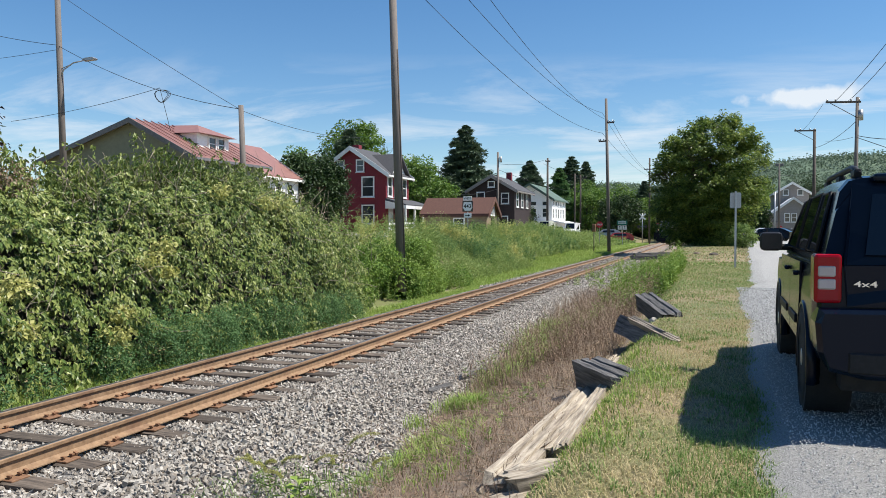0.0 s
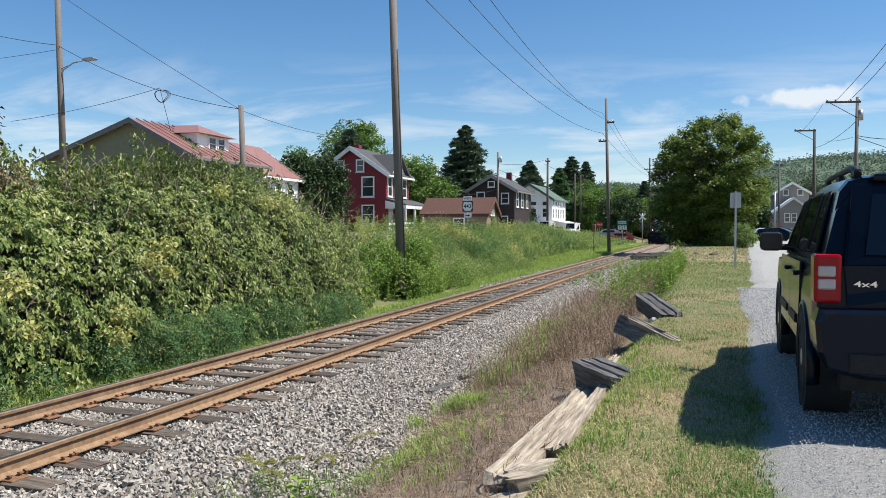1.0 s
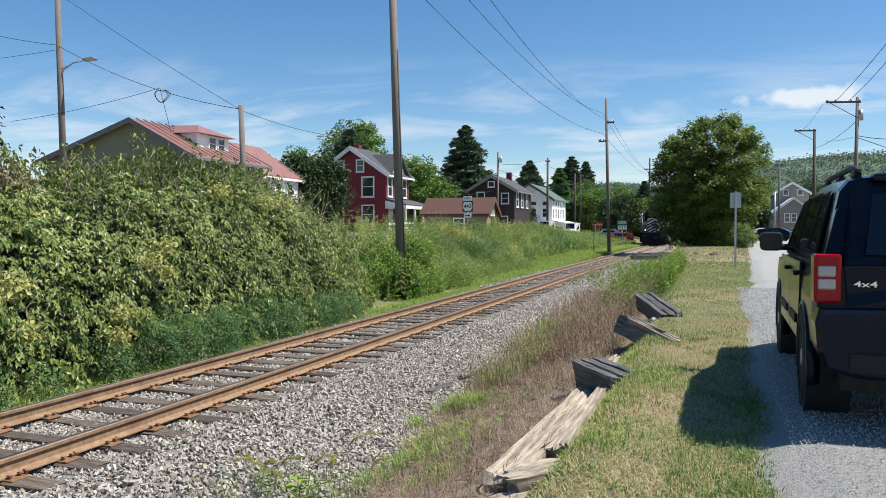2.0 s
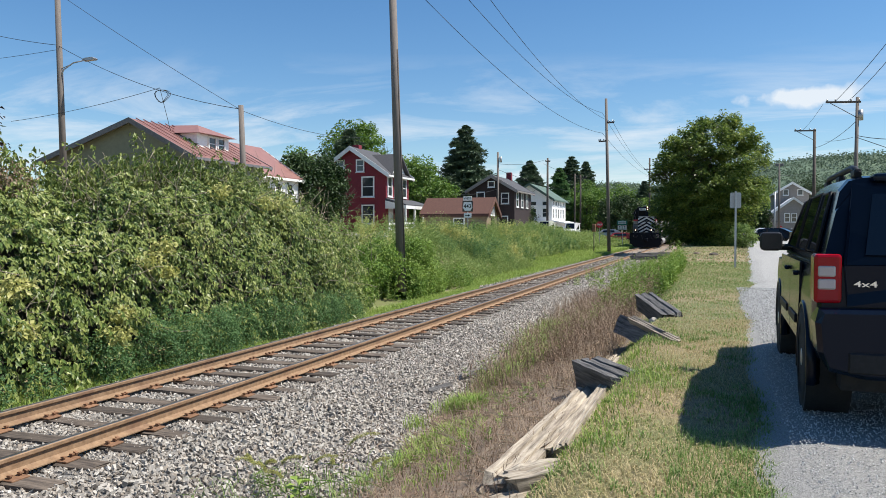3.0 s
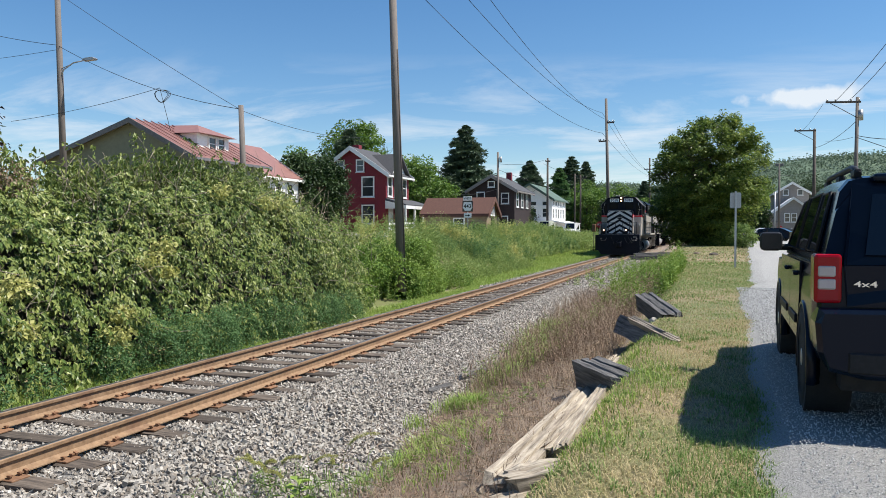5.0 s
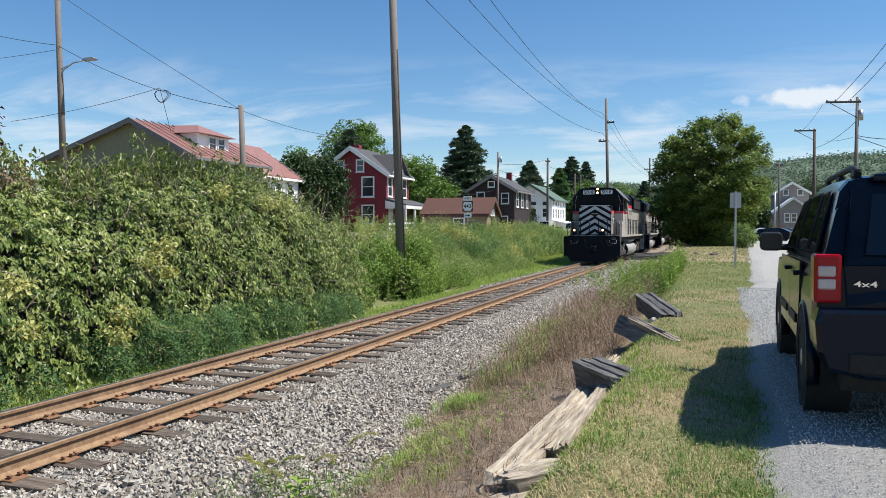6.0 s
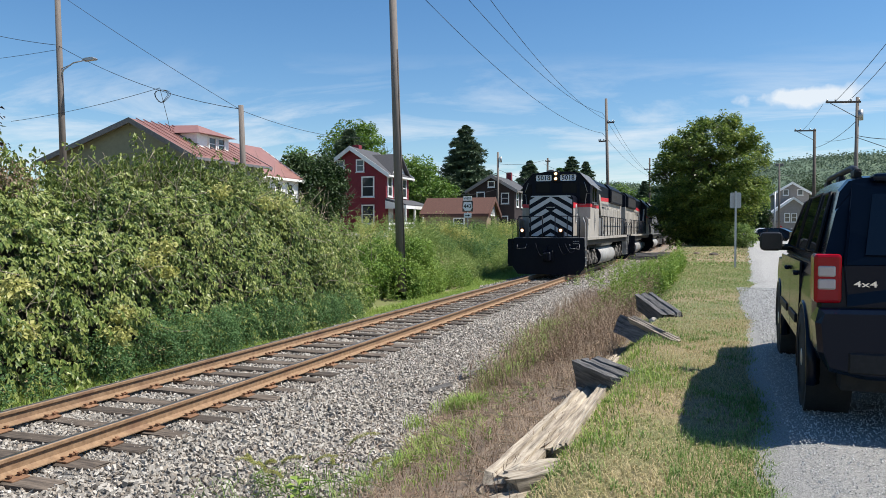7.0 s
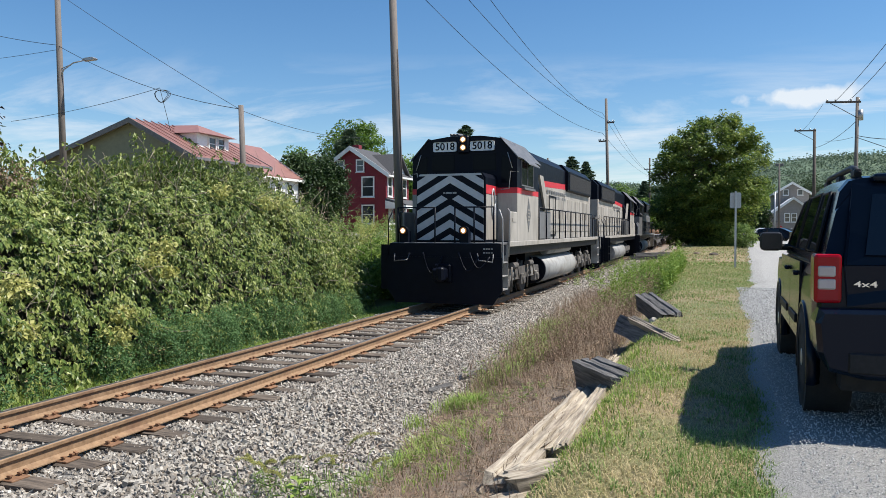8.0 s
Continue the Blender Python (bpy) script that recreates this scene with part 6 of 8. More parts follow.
M_VINE = leafy("vine_leaves", [(0.032, 0.062, 0.016), (0.072, 0.122, 0.026), (0.155, 0.205, 0.048), (0.29, 0.33, 0.10), (0.45, 0.45, 0.19)], 0.40, 0.18)
M_VINE_BRIGHT = leafy("bright_vine_leaves", [(0.06, 0.125, 0.022), (0.125, 0.225, 0.035), (0.22, 0.325, 0.06), (0.32, 0.40, 0.10)])
M_WEED = leafy("weed_leaves", [(0.080, 0.15, 0.040), (0.16, 0.25, 0.062), (0.27, 0.35, 0.105), (0.41, 0.44, 0.19)])
M_WEED_DARK = leafy("dark_weed_leaves", [(0.059, 0.128, 0.043), (0.107, 0.205, 0.069), (0.176, 0.293, 0.107)])
M_GRASS = leafy("green_grass", [(0.085, 0.16, 0.040), (0.155, 0.255, 0.06), (0.25, 0.345, 0.10), (0.40, 0.43, 0.20)])
M_GRASS_BRIGHT = leafy("bright_grass", [(0.18, 0.29, 0.05), (0.28, 0.39, 0.08), (0.40, 0.48, 0.14)])
M_STRAW = leafy("dry_grass", [(0.42, 0.33, 0.18), (0.57, 0.46, 0.27), (0.33, 0.30, 0.13), (0.64, 0.55, 0.36)], 0.7, 0.25)
M_DEAD = leafy("dead_stems", [(0.10, 0.068, 0.048), (0.20, 0.138, 0.095), (0.33, 0.24, 0.165), (0.52, 0.42, 0.30)], 0.8, 0.15)
M_TREE = leafy("tree_leaves", [(0.046, 0.104, 0.021), (0.094, 0.177, 0.029), (0.156, 0.260, 0.042), (0.250, 0.343, 0.062)], 0.5, 0.3)
M_TREE_DARK = leafy("dark_tree_leaves", [(0.018, 0.042, 0.013), (0.034, 0.068, 0.018), (0.058, 0.101, 0.026)], 0.5, 0.2)
M_GOLDENROD = leafy("goldenrod", [(0.34, 0.36, 0.10), (0.48, 0.47, 0.16), (0.58, 0.56, 0.25)])
M_MAPLE = leafy("maple_leaves", [(0.035, 0.068, 0.018), (0.080, 0.135, 0.028), (0.19, 0.26, 0.050), (0.40, 0.43, 0.11)], 0.42, 0.46)
M_LITTER = leafy("bleached_stems", [(0.46, 0.38, 0.28), (0.60, 0.52, 0.40), (0.36, 0.29, 0.21), (0.66, 0.60, 0.50)], 0.8, 0.2)
M_TREE_PURPLE = leafy("purple_leaves", [(0.02, 0.012, 0.014), (0.04, 0.022, 0.022)], 0.5, 0.2)
M_NEEDLE = leafy("needles", [(0.035, 0.068, 0.038), (0.080, 0.125, 0.068), (0.14, 0.195, 0.105)], 0.6, 0.15)
M_BARK = surf("bark", (0.05, 0.04, 0.03), (0.12, 0.10, 0.08), 10, 0.9, 0.8, stretch=(2, 2, 0.4))
M_TWIG = surf("dry_vine", (0.20, 0.16, 0.12), (0.34, 0.29, 0.22), 20, 0.9, 0.2)

# -- the overgrown bank: a vine-covered thicket beside the track


def hedge_top(y):
    return np.interp(y, [-6, 9.3, 10.19, 11.35, 12.4, 13.41, 15.43, 17.14, 19.19, 21.3, 22.93, 24.8], [2.3, 2.72, 2.58, 2.74, 2.96, 3.10, 3.14, 3.00, 2.48, 2.18, 1.85, 1.4])


def hedge_surface(y, u):
    """A point of the thicket's face: u from 0 at the foot to 1 at the crest, and on to 1.4 behind it."""
    top = hedge_top(y)
    foot_x = -8.80 - 0.70 * ramp(y, 15, 22)
    x = foot_x - 2.1 * np.minimum(u, 1.0) ** 1.25 - 4.0 * np.maximum(u - 1.0, 0)
    z = -0.25 + (top + 0.25) * np.sin(np.minimum(u, 1.0) * np.pi / 2) ** 0.9 - 1.3 * np.maximum(u - 1.0, 0)
    return np.stack([x, y, z], -1)


def thicket(c, y0, y1, depth, size, u0=0.0, u1=1.3, per=11):
    """Hanging sprays of narrow leaves, set at uneven depth so that dark gaps stay between them."""
    n = c * per
    y, u = VR.uniform(y0, y1, c), VR.uniform(u0, u1, c)
    p = hedge_surface(y, u)
    e = 0.05
    n_ = unit(np.cross(hedge_surface(y + e, u) - p, hedge_surface(y, u + e) - p))
    n_ *= np.sign(n_[:, 0:1] + 1e-9)
    bulge = 0.26 * lumps(y, u * 4.0, 0.55, 0.7) + 0.28 * lumps(y, u * 4, 0.17, 2.2) - 0.08
    p = p + n_ * (bulge + VR.uniform(-depth, 0.10, c))[:, None]
    out = unit(n_ * 0.8 + rand_dir(c) * 0.75 + np.array([[0.1, 0, 0.25]]))
    reach = VR.uniform(0.16, 0.42, c)
    t = np.tile(np.linspace(0.05, 1.0, per), c) + VR.normal(0, 0.04, n)
    q = np.repeat(p, per, 0) + np.repeat(out * reach[:, None], per, 0) * t[:, None]
    q[:, 2] -= np.repeat(reach, per) * 0.75 * t ** 2
    q += VR.normal(0, 0.012, (n, 3))
    across = unit(np.cross(out, np.array([[0, 0, 1.0]])))
    sd = np.repeat(across, per, 0) * np.where(np.arange(n) % 2, 1, -1)[:, None]
    tip = np.array([[0.10, 0, -1.0]]) + sd * 0.55 + np.repeat(out, per, 0) * 0.25 + rand_dir(n) * 0.28
    face = unit(np.repeat(n_, per, 0) * 0.55 + np.array([[0.35, -0.1, 0.35]]) + rand_dir(n) * 0.5)
    L_ = size * VR.uniform(0.6, 1.3, n)
    return leaf_arrays(q, face, tip, L_, L_ * VR.uniform(0.38, 0.6, n))


stuff("vine_thicket", [thicket(8000, 4.5, 20.9, 0.60, 0.095), thicket(1400, 4.5, 20.9, 1.0, 0.11), thicket(800, -6, 4.5, 0.4, 0.16)], M_VINE,
      "thicket of yellow-green vines over the bank", "vines")


def tangle():
    """Bare vine stems that show between the leaves and stick out on top."""
    bm = bmesh.new()
    rr = np.random.default_rng(8)
    for k in range(230):
        y, u = rr.uniform(5, 22), rr.uniform(0.15, 1.05)
        p = hedge_surface(np.array([y]), np.array([u]))[0] + np.array([0.05, 0, 0.0])
        d = np.array([rr.normal(0, 0.4), rr.normal(0, 0.8), rr.normal(0.3, 0.6)])
        pts = [p]
        for j in range(5):
            d = d + rr.normal(0, 0.35, 3)
            pts.append(pts[-1] + d / np.linalg.norm(d) * rr.uniform(0.12, 0.3))
        tube(bm, pts, rr.uniform(0.003, 0.007), 4)
    for k in range(150):
        y = rr.uniform(5, 14.5) if k % 3 else rr.uniform(14, 21)
        p = hedge_surface(np.array([y]), np.array([rr.uniform(0.9, 1.15)]))[0]
        d = np.array([rr.normal(0, 0.25), rr.normal(0, 0.35), 1.0])
        pts = [p]
        for j in range(4):
            d = d + rr.normal(0, 0.22, 3)
            pts.append(pts[-1] + d / np.linalg.norm(d) * rr.uniform(0.08, 0.2))
        tube(bm, pts, rr.uniform(0.002, 0.005), 4)
    return bm


tagged(link_mesh("bare_vines", tangle(), M_TWIG), "dry bare vine stems in the thicket", "vines", kind="stuff")

# an added dark sheet keeps light out of the thicket and paints its shaded gaps
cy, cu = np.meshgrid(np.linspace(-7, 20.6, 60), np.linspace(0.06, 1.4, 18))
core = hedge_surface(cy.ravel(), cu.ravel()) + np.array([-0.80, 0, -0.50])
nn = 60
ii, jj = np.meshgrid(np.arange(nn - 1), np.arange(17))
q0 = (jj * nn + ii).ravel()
tagged(np_mesh("leaf_litter", core, np.stack([q0, q0 + 1, q0 + nn + 1, q0 + nn], 1), surf("undergrowth_fill", (0.02, 0.022, 0.012), (0.05, 0.045, 0.025), 6, 0.95, 0.8), smooth=True),
       "added dark sheet inside the thicket, shading its gaps", "undergrowth", kind="stuff")


def bush_leaves(centre, radius, n, size, dense=0.5, droop=0.4):
    """Leaves round one clump."""
    d = rand_dir(n)
    r = VR.uniform(dense, 1.06, n) ** 0.6
    lump = 1 + 0.22 * lumps(d[:, 0] * 3, d[:, 1] * 3 + d[:, 2] * 2, 0.8, centre[1])
    p = np.array(centre) + d * (r * lump)[:, None] * np.array(radius)
    face = unit(d * 0.5 + np.array([[0.1, 0, 0.5]]) + rand_dir(n) * 0.8)
    tip = d * 0.4 + np.array([[0, 0, -droop]]) + rand_dir(n) * 0.7
    L_ = size * VR.uniform(0.6, 1.35, n)
    return leaf_arrays(p, face, tip, L_, L_ * VR.uniform(0.45, 0.75, n))


def clumps(n, y0, y1, x0, x1, r, count, size, squash=1.0, lift=0.6):
    out = []
    for k in range(n):
        x, y = VR.uniform(x0, x1), VR.uniform(y0, y1)
        q = r * VR.uniform(0.6, 1.3)
        out.append(bush_leaves((x, y, float(ground_z(x, y)) + q * lift * squash), (q, q, q * squash), int(count * (q / r) ** 2), size))
    return out


def mound(n):
    out = []
    for _ in range(n):
        q = VR.uniform(0.42, 0.68)
        out.append(bush_leaves((VR.uniform(-10.7, -9.65), VR.uniform(20.3, 26.0), VR.uniform(0.25, 1.35)), (q, q, q * 0.8), 1300, 0.085))
    return out


stuff("ivy_mound", mound(20) + clumps(24, 19.5, 27.0, -12.0, -10.0, 0.75, 1500, 0.085) + clumps(14, 20.0, 29.5, -10.4, -9.6, 0.5, 1200, 0.07, 1.1), M_VINE_BRIGHT,
      "mound of bright green ivy on the bank", "ivy")
spots = []
for y, u, r in ((10.9, 0.36, 0.38), (11.4, 0.42, 0.35), (11.2, 0.30, 0.25), (9.6, 0.10, 0.35), (9.8, 0.17, 0.28), (8.0, 0.3, 0.35), (15.5, 0.62, 0.5), (16.6, 0.66, 0.45), (14.0, 0.72, 0.4), (7.9, 0.16, 0.3)):
    q = hedge_surface(np.array([y]), np.array([u]))[0] + np.array([0.12, 0, 0.05])
    spots.append(bush_leaves(tuple(q), (r * 0.45, r * 0.9, r * 0.5), 150, 0.085, 0.1))
stuff("yellow_vines", spots, M_GOLDENROD, "pale yellow-green flowering vines in the thicket", "vines")
stuff("dark_weeds", clumps(34, 6.0, 18.5, -9.15, -8.6, 0.38, 1500, 0.042, 1.4), M_WEED_DARK,
      "dark feathery weeds at the foot of the bank", "weeds")


def weed_field(n, y0, y1, x0, x1, h0, h1, size, per=14):
    """Upright weeds: a stem and small leaves up its length."""
    t = VR.uniform(0, 1, n) ** 0.8
    y = y0 + (y1 - y0) * t
    x = VR.uniform(x0, x1, n)
    base = np.stack([x, y, ground_z(x, y)], 1)
    patch = 0.75 + 0.35 * lumps(x, y, 0.9, 3.3)
    h = VR.uniform(h0, h1, n) * patch
    leanv = np.stack([VR.normal(0, 0.14, n), VR.normal(0, 0.14, n), np.ones(n)], 1)
    f = np.repeat(VR.uniform(0.1, 1.0, (n, 1)), 1, 1)
    k = VR.uniform(0.12, 1.0, (n, per))
    p = base[:, None] + leanv[:, None] * (h[:, None] * k)[..., None]
    m = n * per
    a = VR.uniform(0, 2 * np.pi, m)
    out = np.stack([np.cos(a), np.sin(a), VR.uniform(0.3, 1.6, m)], 1)
    face = unit(np.stack([-np.cos(a) * 0.6, -np.sin(a) * 0.6, np.ones(m)], 1) + rand_dir(m) * 0.4)
    L_ = size * VR.uniform(0.6, 1.4, m) * (1.25 - 0.6 * k.ravel())
    return leaf_arrays(p.reshape(-1, 3), face, out, L_, L_ * 0.30)


def clump_field(k, y0, y1, x0, x1, per, spread, h0, h1, size):
    out = []
    for _ in range(k):
        x, y = VR.uniform(x0, x1), VR.uniform(y0, y1)
        out.append(weed_field(per, y - spread, y + spread, x - spread, x + spread, h0, h1, size, 16))
    return gather(out)


stuff("bank_weeds", [weed_field(4200, 22, 46, -14.8, -9.9, 0.6, 1.35, 0.12), weed_field(1300, 24, 48, -17.0, -13.5, 1.0, 1.7, 0.15), weed_field(2800, 40, 75, -16.4, -11.0, 0.8, 1.5, 0.20, 13),
                     weed_field(1700, 70, 120, -17, -10.5, 0.7, 1.4, 0.28, 11), weed_field(1900, 17, 28, -17.0, -12.0, 0.9, 1.7, 0.13)], M_WEED,
      "tall green weeds on the bank by the track", "weeds")


def grass_field(n, y0, y1, x0, x1, h0, h1, w, lean=0.7, power=1.0, lift=0.0, keep=None):
    y = y0 + (y1 - y0) * VR.uniform(0, 1, n) ** power
    x = VR.uniform(x0, x1, n)
    if keep is not None:
        sel = keep(x, y)
        x, y = x[sel], y[sel]
    p = np.stack([x, y, ground_z(x, y) - 0.01 + lift], 1)
    return blades(p, VR.uniform(h0, h1, len(x)), w, lean)


stuff("bright_grass", [grass_field(30000, 30, 78, -11.4, -8.35, 0.10, 0.36, 0.020, 0.6), grass_field(22000, 6, 32, -9.3, -8.05, 0.06, 0.26, 0.010, 1.0),
                       grass_field(11000, 75, 118, -11.5, -8.4, 0.15, 0.4, 0.05)], M_GRASS_BRIGHT, "bright green grass beside the rail", "grass")

# -- lawn between the timbers and the lane
lane = lambda x, y: x < np.where(y < 17.5, 0.46 + 0.03 * (y - 4.5), 0.86 + 0.30 * np.clip((y - 17.5) / 2.5, 0, 1) + np.clip(y - 20, 0, 200) * 0.043) + VR.normal(0, 0.05, len(x))
green = lambda x, y: lane(x, y) & (0.8 * lumps(x, y, 0.45, 0.4) + 0.9 * lumps(x, y, 0.11, 1.4) + VR.normal(0, 0.35, len(x)) + 1.3 * ramp(y, 13, 20) * (1 - ramp(y, 30, 36)) + 0.9 * ramp(x, 0.0, 0.45) * (1 - ramp(y, 5, 8)) > 0.55)
dry = lambda x, y: lane(x, y) & (lumps(x, y, 0.45, 0.4) + VR.normal(0, 0.5, len(x)) < 0.75)
stuff("lawn", [grass_field(62000, 3.2, 12, -1.05, 1.2, 0.02, 0.085, 0.008, 1.1, 1.2, keep=green), grass_field(50000, 11, 34, -1.3, 2.2, 0.02, 0.07, 0.011, 0.9, 1.1, keep=green),
               grass_field(14000, 30, 66, -3.2, 3.5, 0.04, 0.12, 0.04, 0.9, keep=green), grass_field(3000, 3.4, 5.4, -0.2, 0.55, 0.03, 0.09, 0.005, 0.9)], M_GRASS, "patchy green lawn beside the lane", "grass")
stuff("dry_lawn", [grass_field(64000, 3.2, 12, -1.05, 1.2, 0.015, 0.06, 0.006, 1.3, 1.2, keep=dry), grass_field(40000, 11, 34, -1.3, 1.6, 0.015, 0.055, 0.010, 1.0, 1.1, keep=dry),
                   grass_field(9000, 30, 66, -3.2, 3.0, 0.03, 0.1, 0.04, 1.0, keep=dry)], M_STRAW, "patches of dry yellow grass in the lawn", "dry grass")

# -- dead weeds and green tufts between the ballast and the timbers


def tuft(x, y, r, n, h):
    px_, py_ = VR.normal(x, r * 0.6, n), VR.normal(y, r, n)
    return blades(np.stack([px_, py_, ground_z(px_, py_)], 1), VR.uniform(0.4, 1.0, n) * h, 0.009, 0.9)


def undergrowth_fill(n, x0, x1, y0, y1, l0, l1):
    """Dead stems lying about in heaps."""
    x, y = VR.uniform(x0, x1, n), VR.uniform(y0, y1, n)
    z = ground_z(x, y) + VR.uniform(0.0, 0.015, n) + 0.05 * np.clip(lumps(x, y, 0.22, 0.9), 0, 1) * VR.uniform(0.3, 1, n)
    a_ = VR.uniform(0, 2 * np.pi, n)
    return leaf_arrays(np.stack([x, y, z], 1), unit(np.array([[0.2, -0.2, 1.0]]) + rand_dir(n) * 0.4), np.stack([np.cos(a_), np.sin(a_), VR.normal(0, 0.25, n)], 1), VR.uniform(l0, l1, n), VR.uniform(0.005, 0.010, n))


stone_line = lambda y: np.interp(y, [3.5, 6.2, 7.2, 9.4, 13.4, 18, 28, 60], [-2.45, -2.7, -2.95, -3.35, -3.55, -3.95, -4.2, -4.2])
edge_keep = lambda x, y: x > stone_line(y) + 0.12 * lumps(x * 0 + y, y, 0.5, 1.1) + 0.05
patchy = lambda x, y: edge_keep(x, y) & (lumps(x, y, 0.35, 2.4) + VR.normal(0, 0.5, len(x)) > 0.0)
stuff("dead_weeds", [grass_field(17000, 3.9, 14, -3.6, -1.15, 0.08, 0.30, 0.0045, 1.6, keep=patchy), grass_field(9000, 3.9, 13, -3.6, -1.15, 0.04, 0.16, 0.004, 2.2, keep=edge_keep), grass_field(15000, 10.0, 27, -4.2, -1.2, 0.2, 0.8, 0.006, 0.9, keep=patchy),
                     weed_field(1100, 10.0, 24, -2.9, -1.3, 0.35, 1.0, 0.045, 30)], M_DEAD, "dry brown dead weeds beside the ballast", "dead weeds")
stuff("edge_weeds", [weed_field(110, 10.5, 20, -3.7, -2.5, 0.25, 0.6, 0.08, 14), weed_field(60, 5.0, 9.5, -2.6, -1.7, 0.08, 0.22, 0.06, 10),
                     weed_field(150, 30, 50, -5.4, -2.8, 0.5, 1.0, 0.16, 14),
                     grass_field(1800, 10, 22, -3.8, -2.4, 0.08, 0.30, 0.009, 0.9, keep=patchy), 
                     grass_field(1200, 4.2, 13.0, -0.95, -0.5, 0.02, 0.07, 0.005, 0.9)], M_WEED, "green weeds among the dead ones", "weeds")
stuff("leafy_weeds", [weed_field(520, 19, 29, -2.6, -0.75, 0.55, 1.25, 0.11, 30), weed_field(120, 16, 20, -2.5, -1.2, 0.4, 0.8, 0.10, 24)], M_VINE_BRIGHT, "leafy bright green weeds at the lawn's edge", "weeds")
stuff("straw_litter", [undergrowth_fill(1800, -2.9, -1.15, 4.0, 12.5, 0.08, 0.30), undergrowth_fill(1500, -3.3, -1.2, 12, 24, 0.15, 0.45)], M_LITTER, "bleached dead stems lying on the verge", "straw")
stuff("green_tufts", [tuft(-2.78, 9.15, 0.14, 315, 0.26), tuft(-2.86, 11.40, 0.14, 225, 0.26), tuft(-2.82, 13.28, 0.14, 225, 0.27), tuft(-2.74, 7.16, 0.14, 189, 0.22), tuft(-2.68, 6.54, 0.14, 162, 0.19), tuft(-2.82, 6.04, 0.14, 117, 0.17), tuft(-2.89, 16.23, 0.14, 225, 0.30), tuft(-2.95, 19.40, 0.14, 180, 0.30), tuft(-3.24, 8.26, 0.14, 72, 0.26),
                      tuft(-3.05, 9.3, 0.20, 420, 0.28), tuft(-2.75, 12.5, 0.35, 600, 0.35), tuft(-3.0, 14.5, 0.4, 700, 0.4), tuft(-2.35, 6.8, 0.28, 320, 0.18), tuft(-2.9, 11.2, 0.3, 450, 0.3), tuft(-2.4, 16.5, 0.45, 500, 0.4),
                      tuft(-2.6, 7.6, 0.2, 220, 0.2), tuft(-3.3, 17.5, 0.6, 700, 0.4), tuft(-0.85, 8.6, 0.25, 250, 0.12), tuft(-0.7, 6.3, 0.3, 300, 0.09), tuft(-0.75, 5.1, 0.25, 250, 0.10), tuft(-0.7, 10.2, 0.35, 300, 0.09),
                      tuft(-0.5, 7.4, 0.3, 300, 0.08), tuft(-2.0, 5.6, 0.2, 160, 0.15)], M_GRASS_BRIGHT, "fresh green tufts of grass on the verge", "grass")
dry_top = [bush_leaves((-10.95 + 0.03 * k, 8.2 + 0.34 * k, float(hedge_top(8.2 + 0.34 * k)) + 0.12), (0.4, 0.4, 0.34), 260, 0.055, 0.1) for k in range(5)]
stuff("dry_vines", dry_top, M_DEAD, "dry brown vines on top of the thicket", "vines")
stuff("plume_weeds", [clump_field(26, 24, 46, -14.5, -10.6, 34, 0.35, 0.9, 1.6, 0.12), clump_field(24, 40, 72, -15.5, -11.4, 30, 0.5, 0.9, 1.6, 0.2)], M_WEED_DARK, "darker clumps of tall weeds on the bank", "weeds")
stuff("pale_weeds", [clump_field(11, 23, 46, -15.5, -10.8, 30, 0.35, 1.1, 1.9, 0.12), clump_field(9, 40, 75, -16, -11.4, 30, 0.5, 1.0, 1.7, 0.2)], M_GOLDENROD, "pale flowering clumps of tall weeds on the bank", "weeds")
# foxtail grass and a broad-leaved weed at the ballast's edge
def foxtail(x, y, h, turn, label="foxtail grass with a nodding pale green seed head"):
    g = thing("foxtail_grass", label, "grass", x, y, gz(x, y), turn, group="foxtail grass")
    t = np.linspace(0, 1, 12)
    arc = np.stack([0.42 * h * t ** 3, 0 * t, h * (t - 0.32 * t ** 4)], 1)
    bm = bmesh.new()
    tube(bm, arc[:9], 0.0022, 4)
    part("stalk", bm, M_GRASS, g)
    n = 420
    s = VR.uniform(0.62, 1.0, n)
    p = np.stack([0.42 * h * s ** 3, 0 * s, h * (s - 0.32 * s ** 4)], 1)
    along = unit(np.stack([1.26 * h * s ** 2, 0 * s, h * (1 - 1.28 * s ** 3)], 1))
    d = unit(along * 0.6 + rand_dir(n))
    v, f = leaf_arrays(p + d * 0.004, unit(rand_dir(n) + 0.01), d, VR.uniform(0.014, 0.026, n), 0.0035)
    np_mesh("seed_head", v, f, M_GOLDENROD, g)["label"] = "bristly pale seed head"
    v, f = leaf_arrays(arc[[1, 2, 3, 4]], unit(np.array([[0.3, 0.4, 0.8]]) + rand_dir(4) * 0.2), np.array([[1, 0.5, 0.5], [-1, 0.2, 0.6], [0.8, -0.6, 0.4], [-0.6, 0.7, 0.5]]), 0.20, 0.011)
    np_mesh("blade", v, f, M_GRASS, g)


gz = lambda x, y: float(ground_z(x, y))
for x, y, h, turn in ((-3.72, 5.75, 0.52, 200), (-3.55, 5.70, 0.56, 20), (-3.50, 5.55, 0.50, 160), (-3.18, 5.62, 0.62, 10), (-2.92, 5.7, 0.80, 25), (-3.80, 5.9, 0.46, 340), (-3.30, 5.5, 0.46, 190), (-2.62, 5.6, 0.44, 40), (-3.02, 5.75, 0.55, 300), (-3.95, 6.0, 0.40, 150)):
    foxtail(x, y, h, turn)


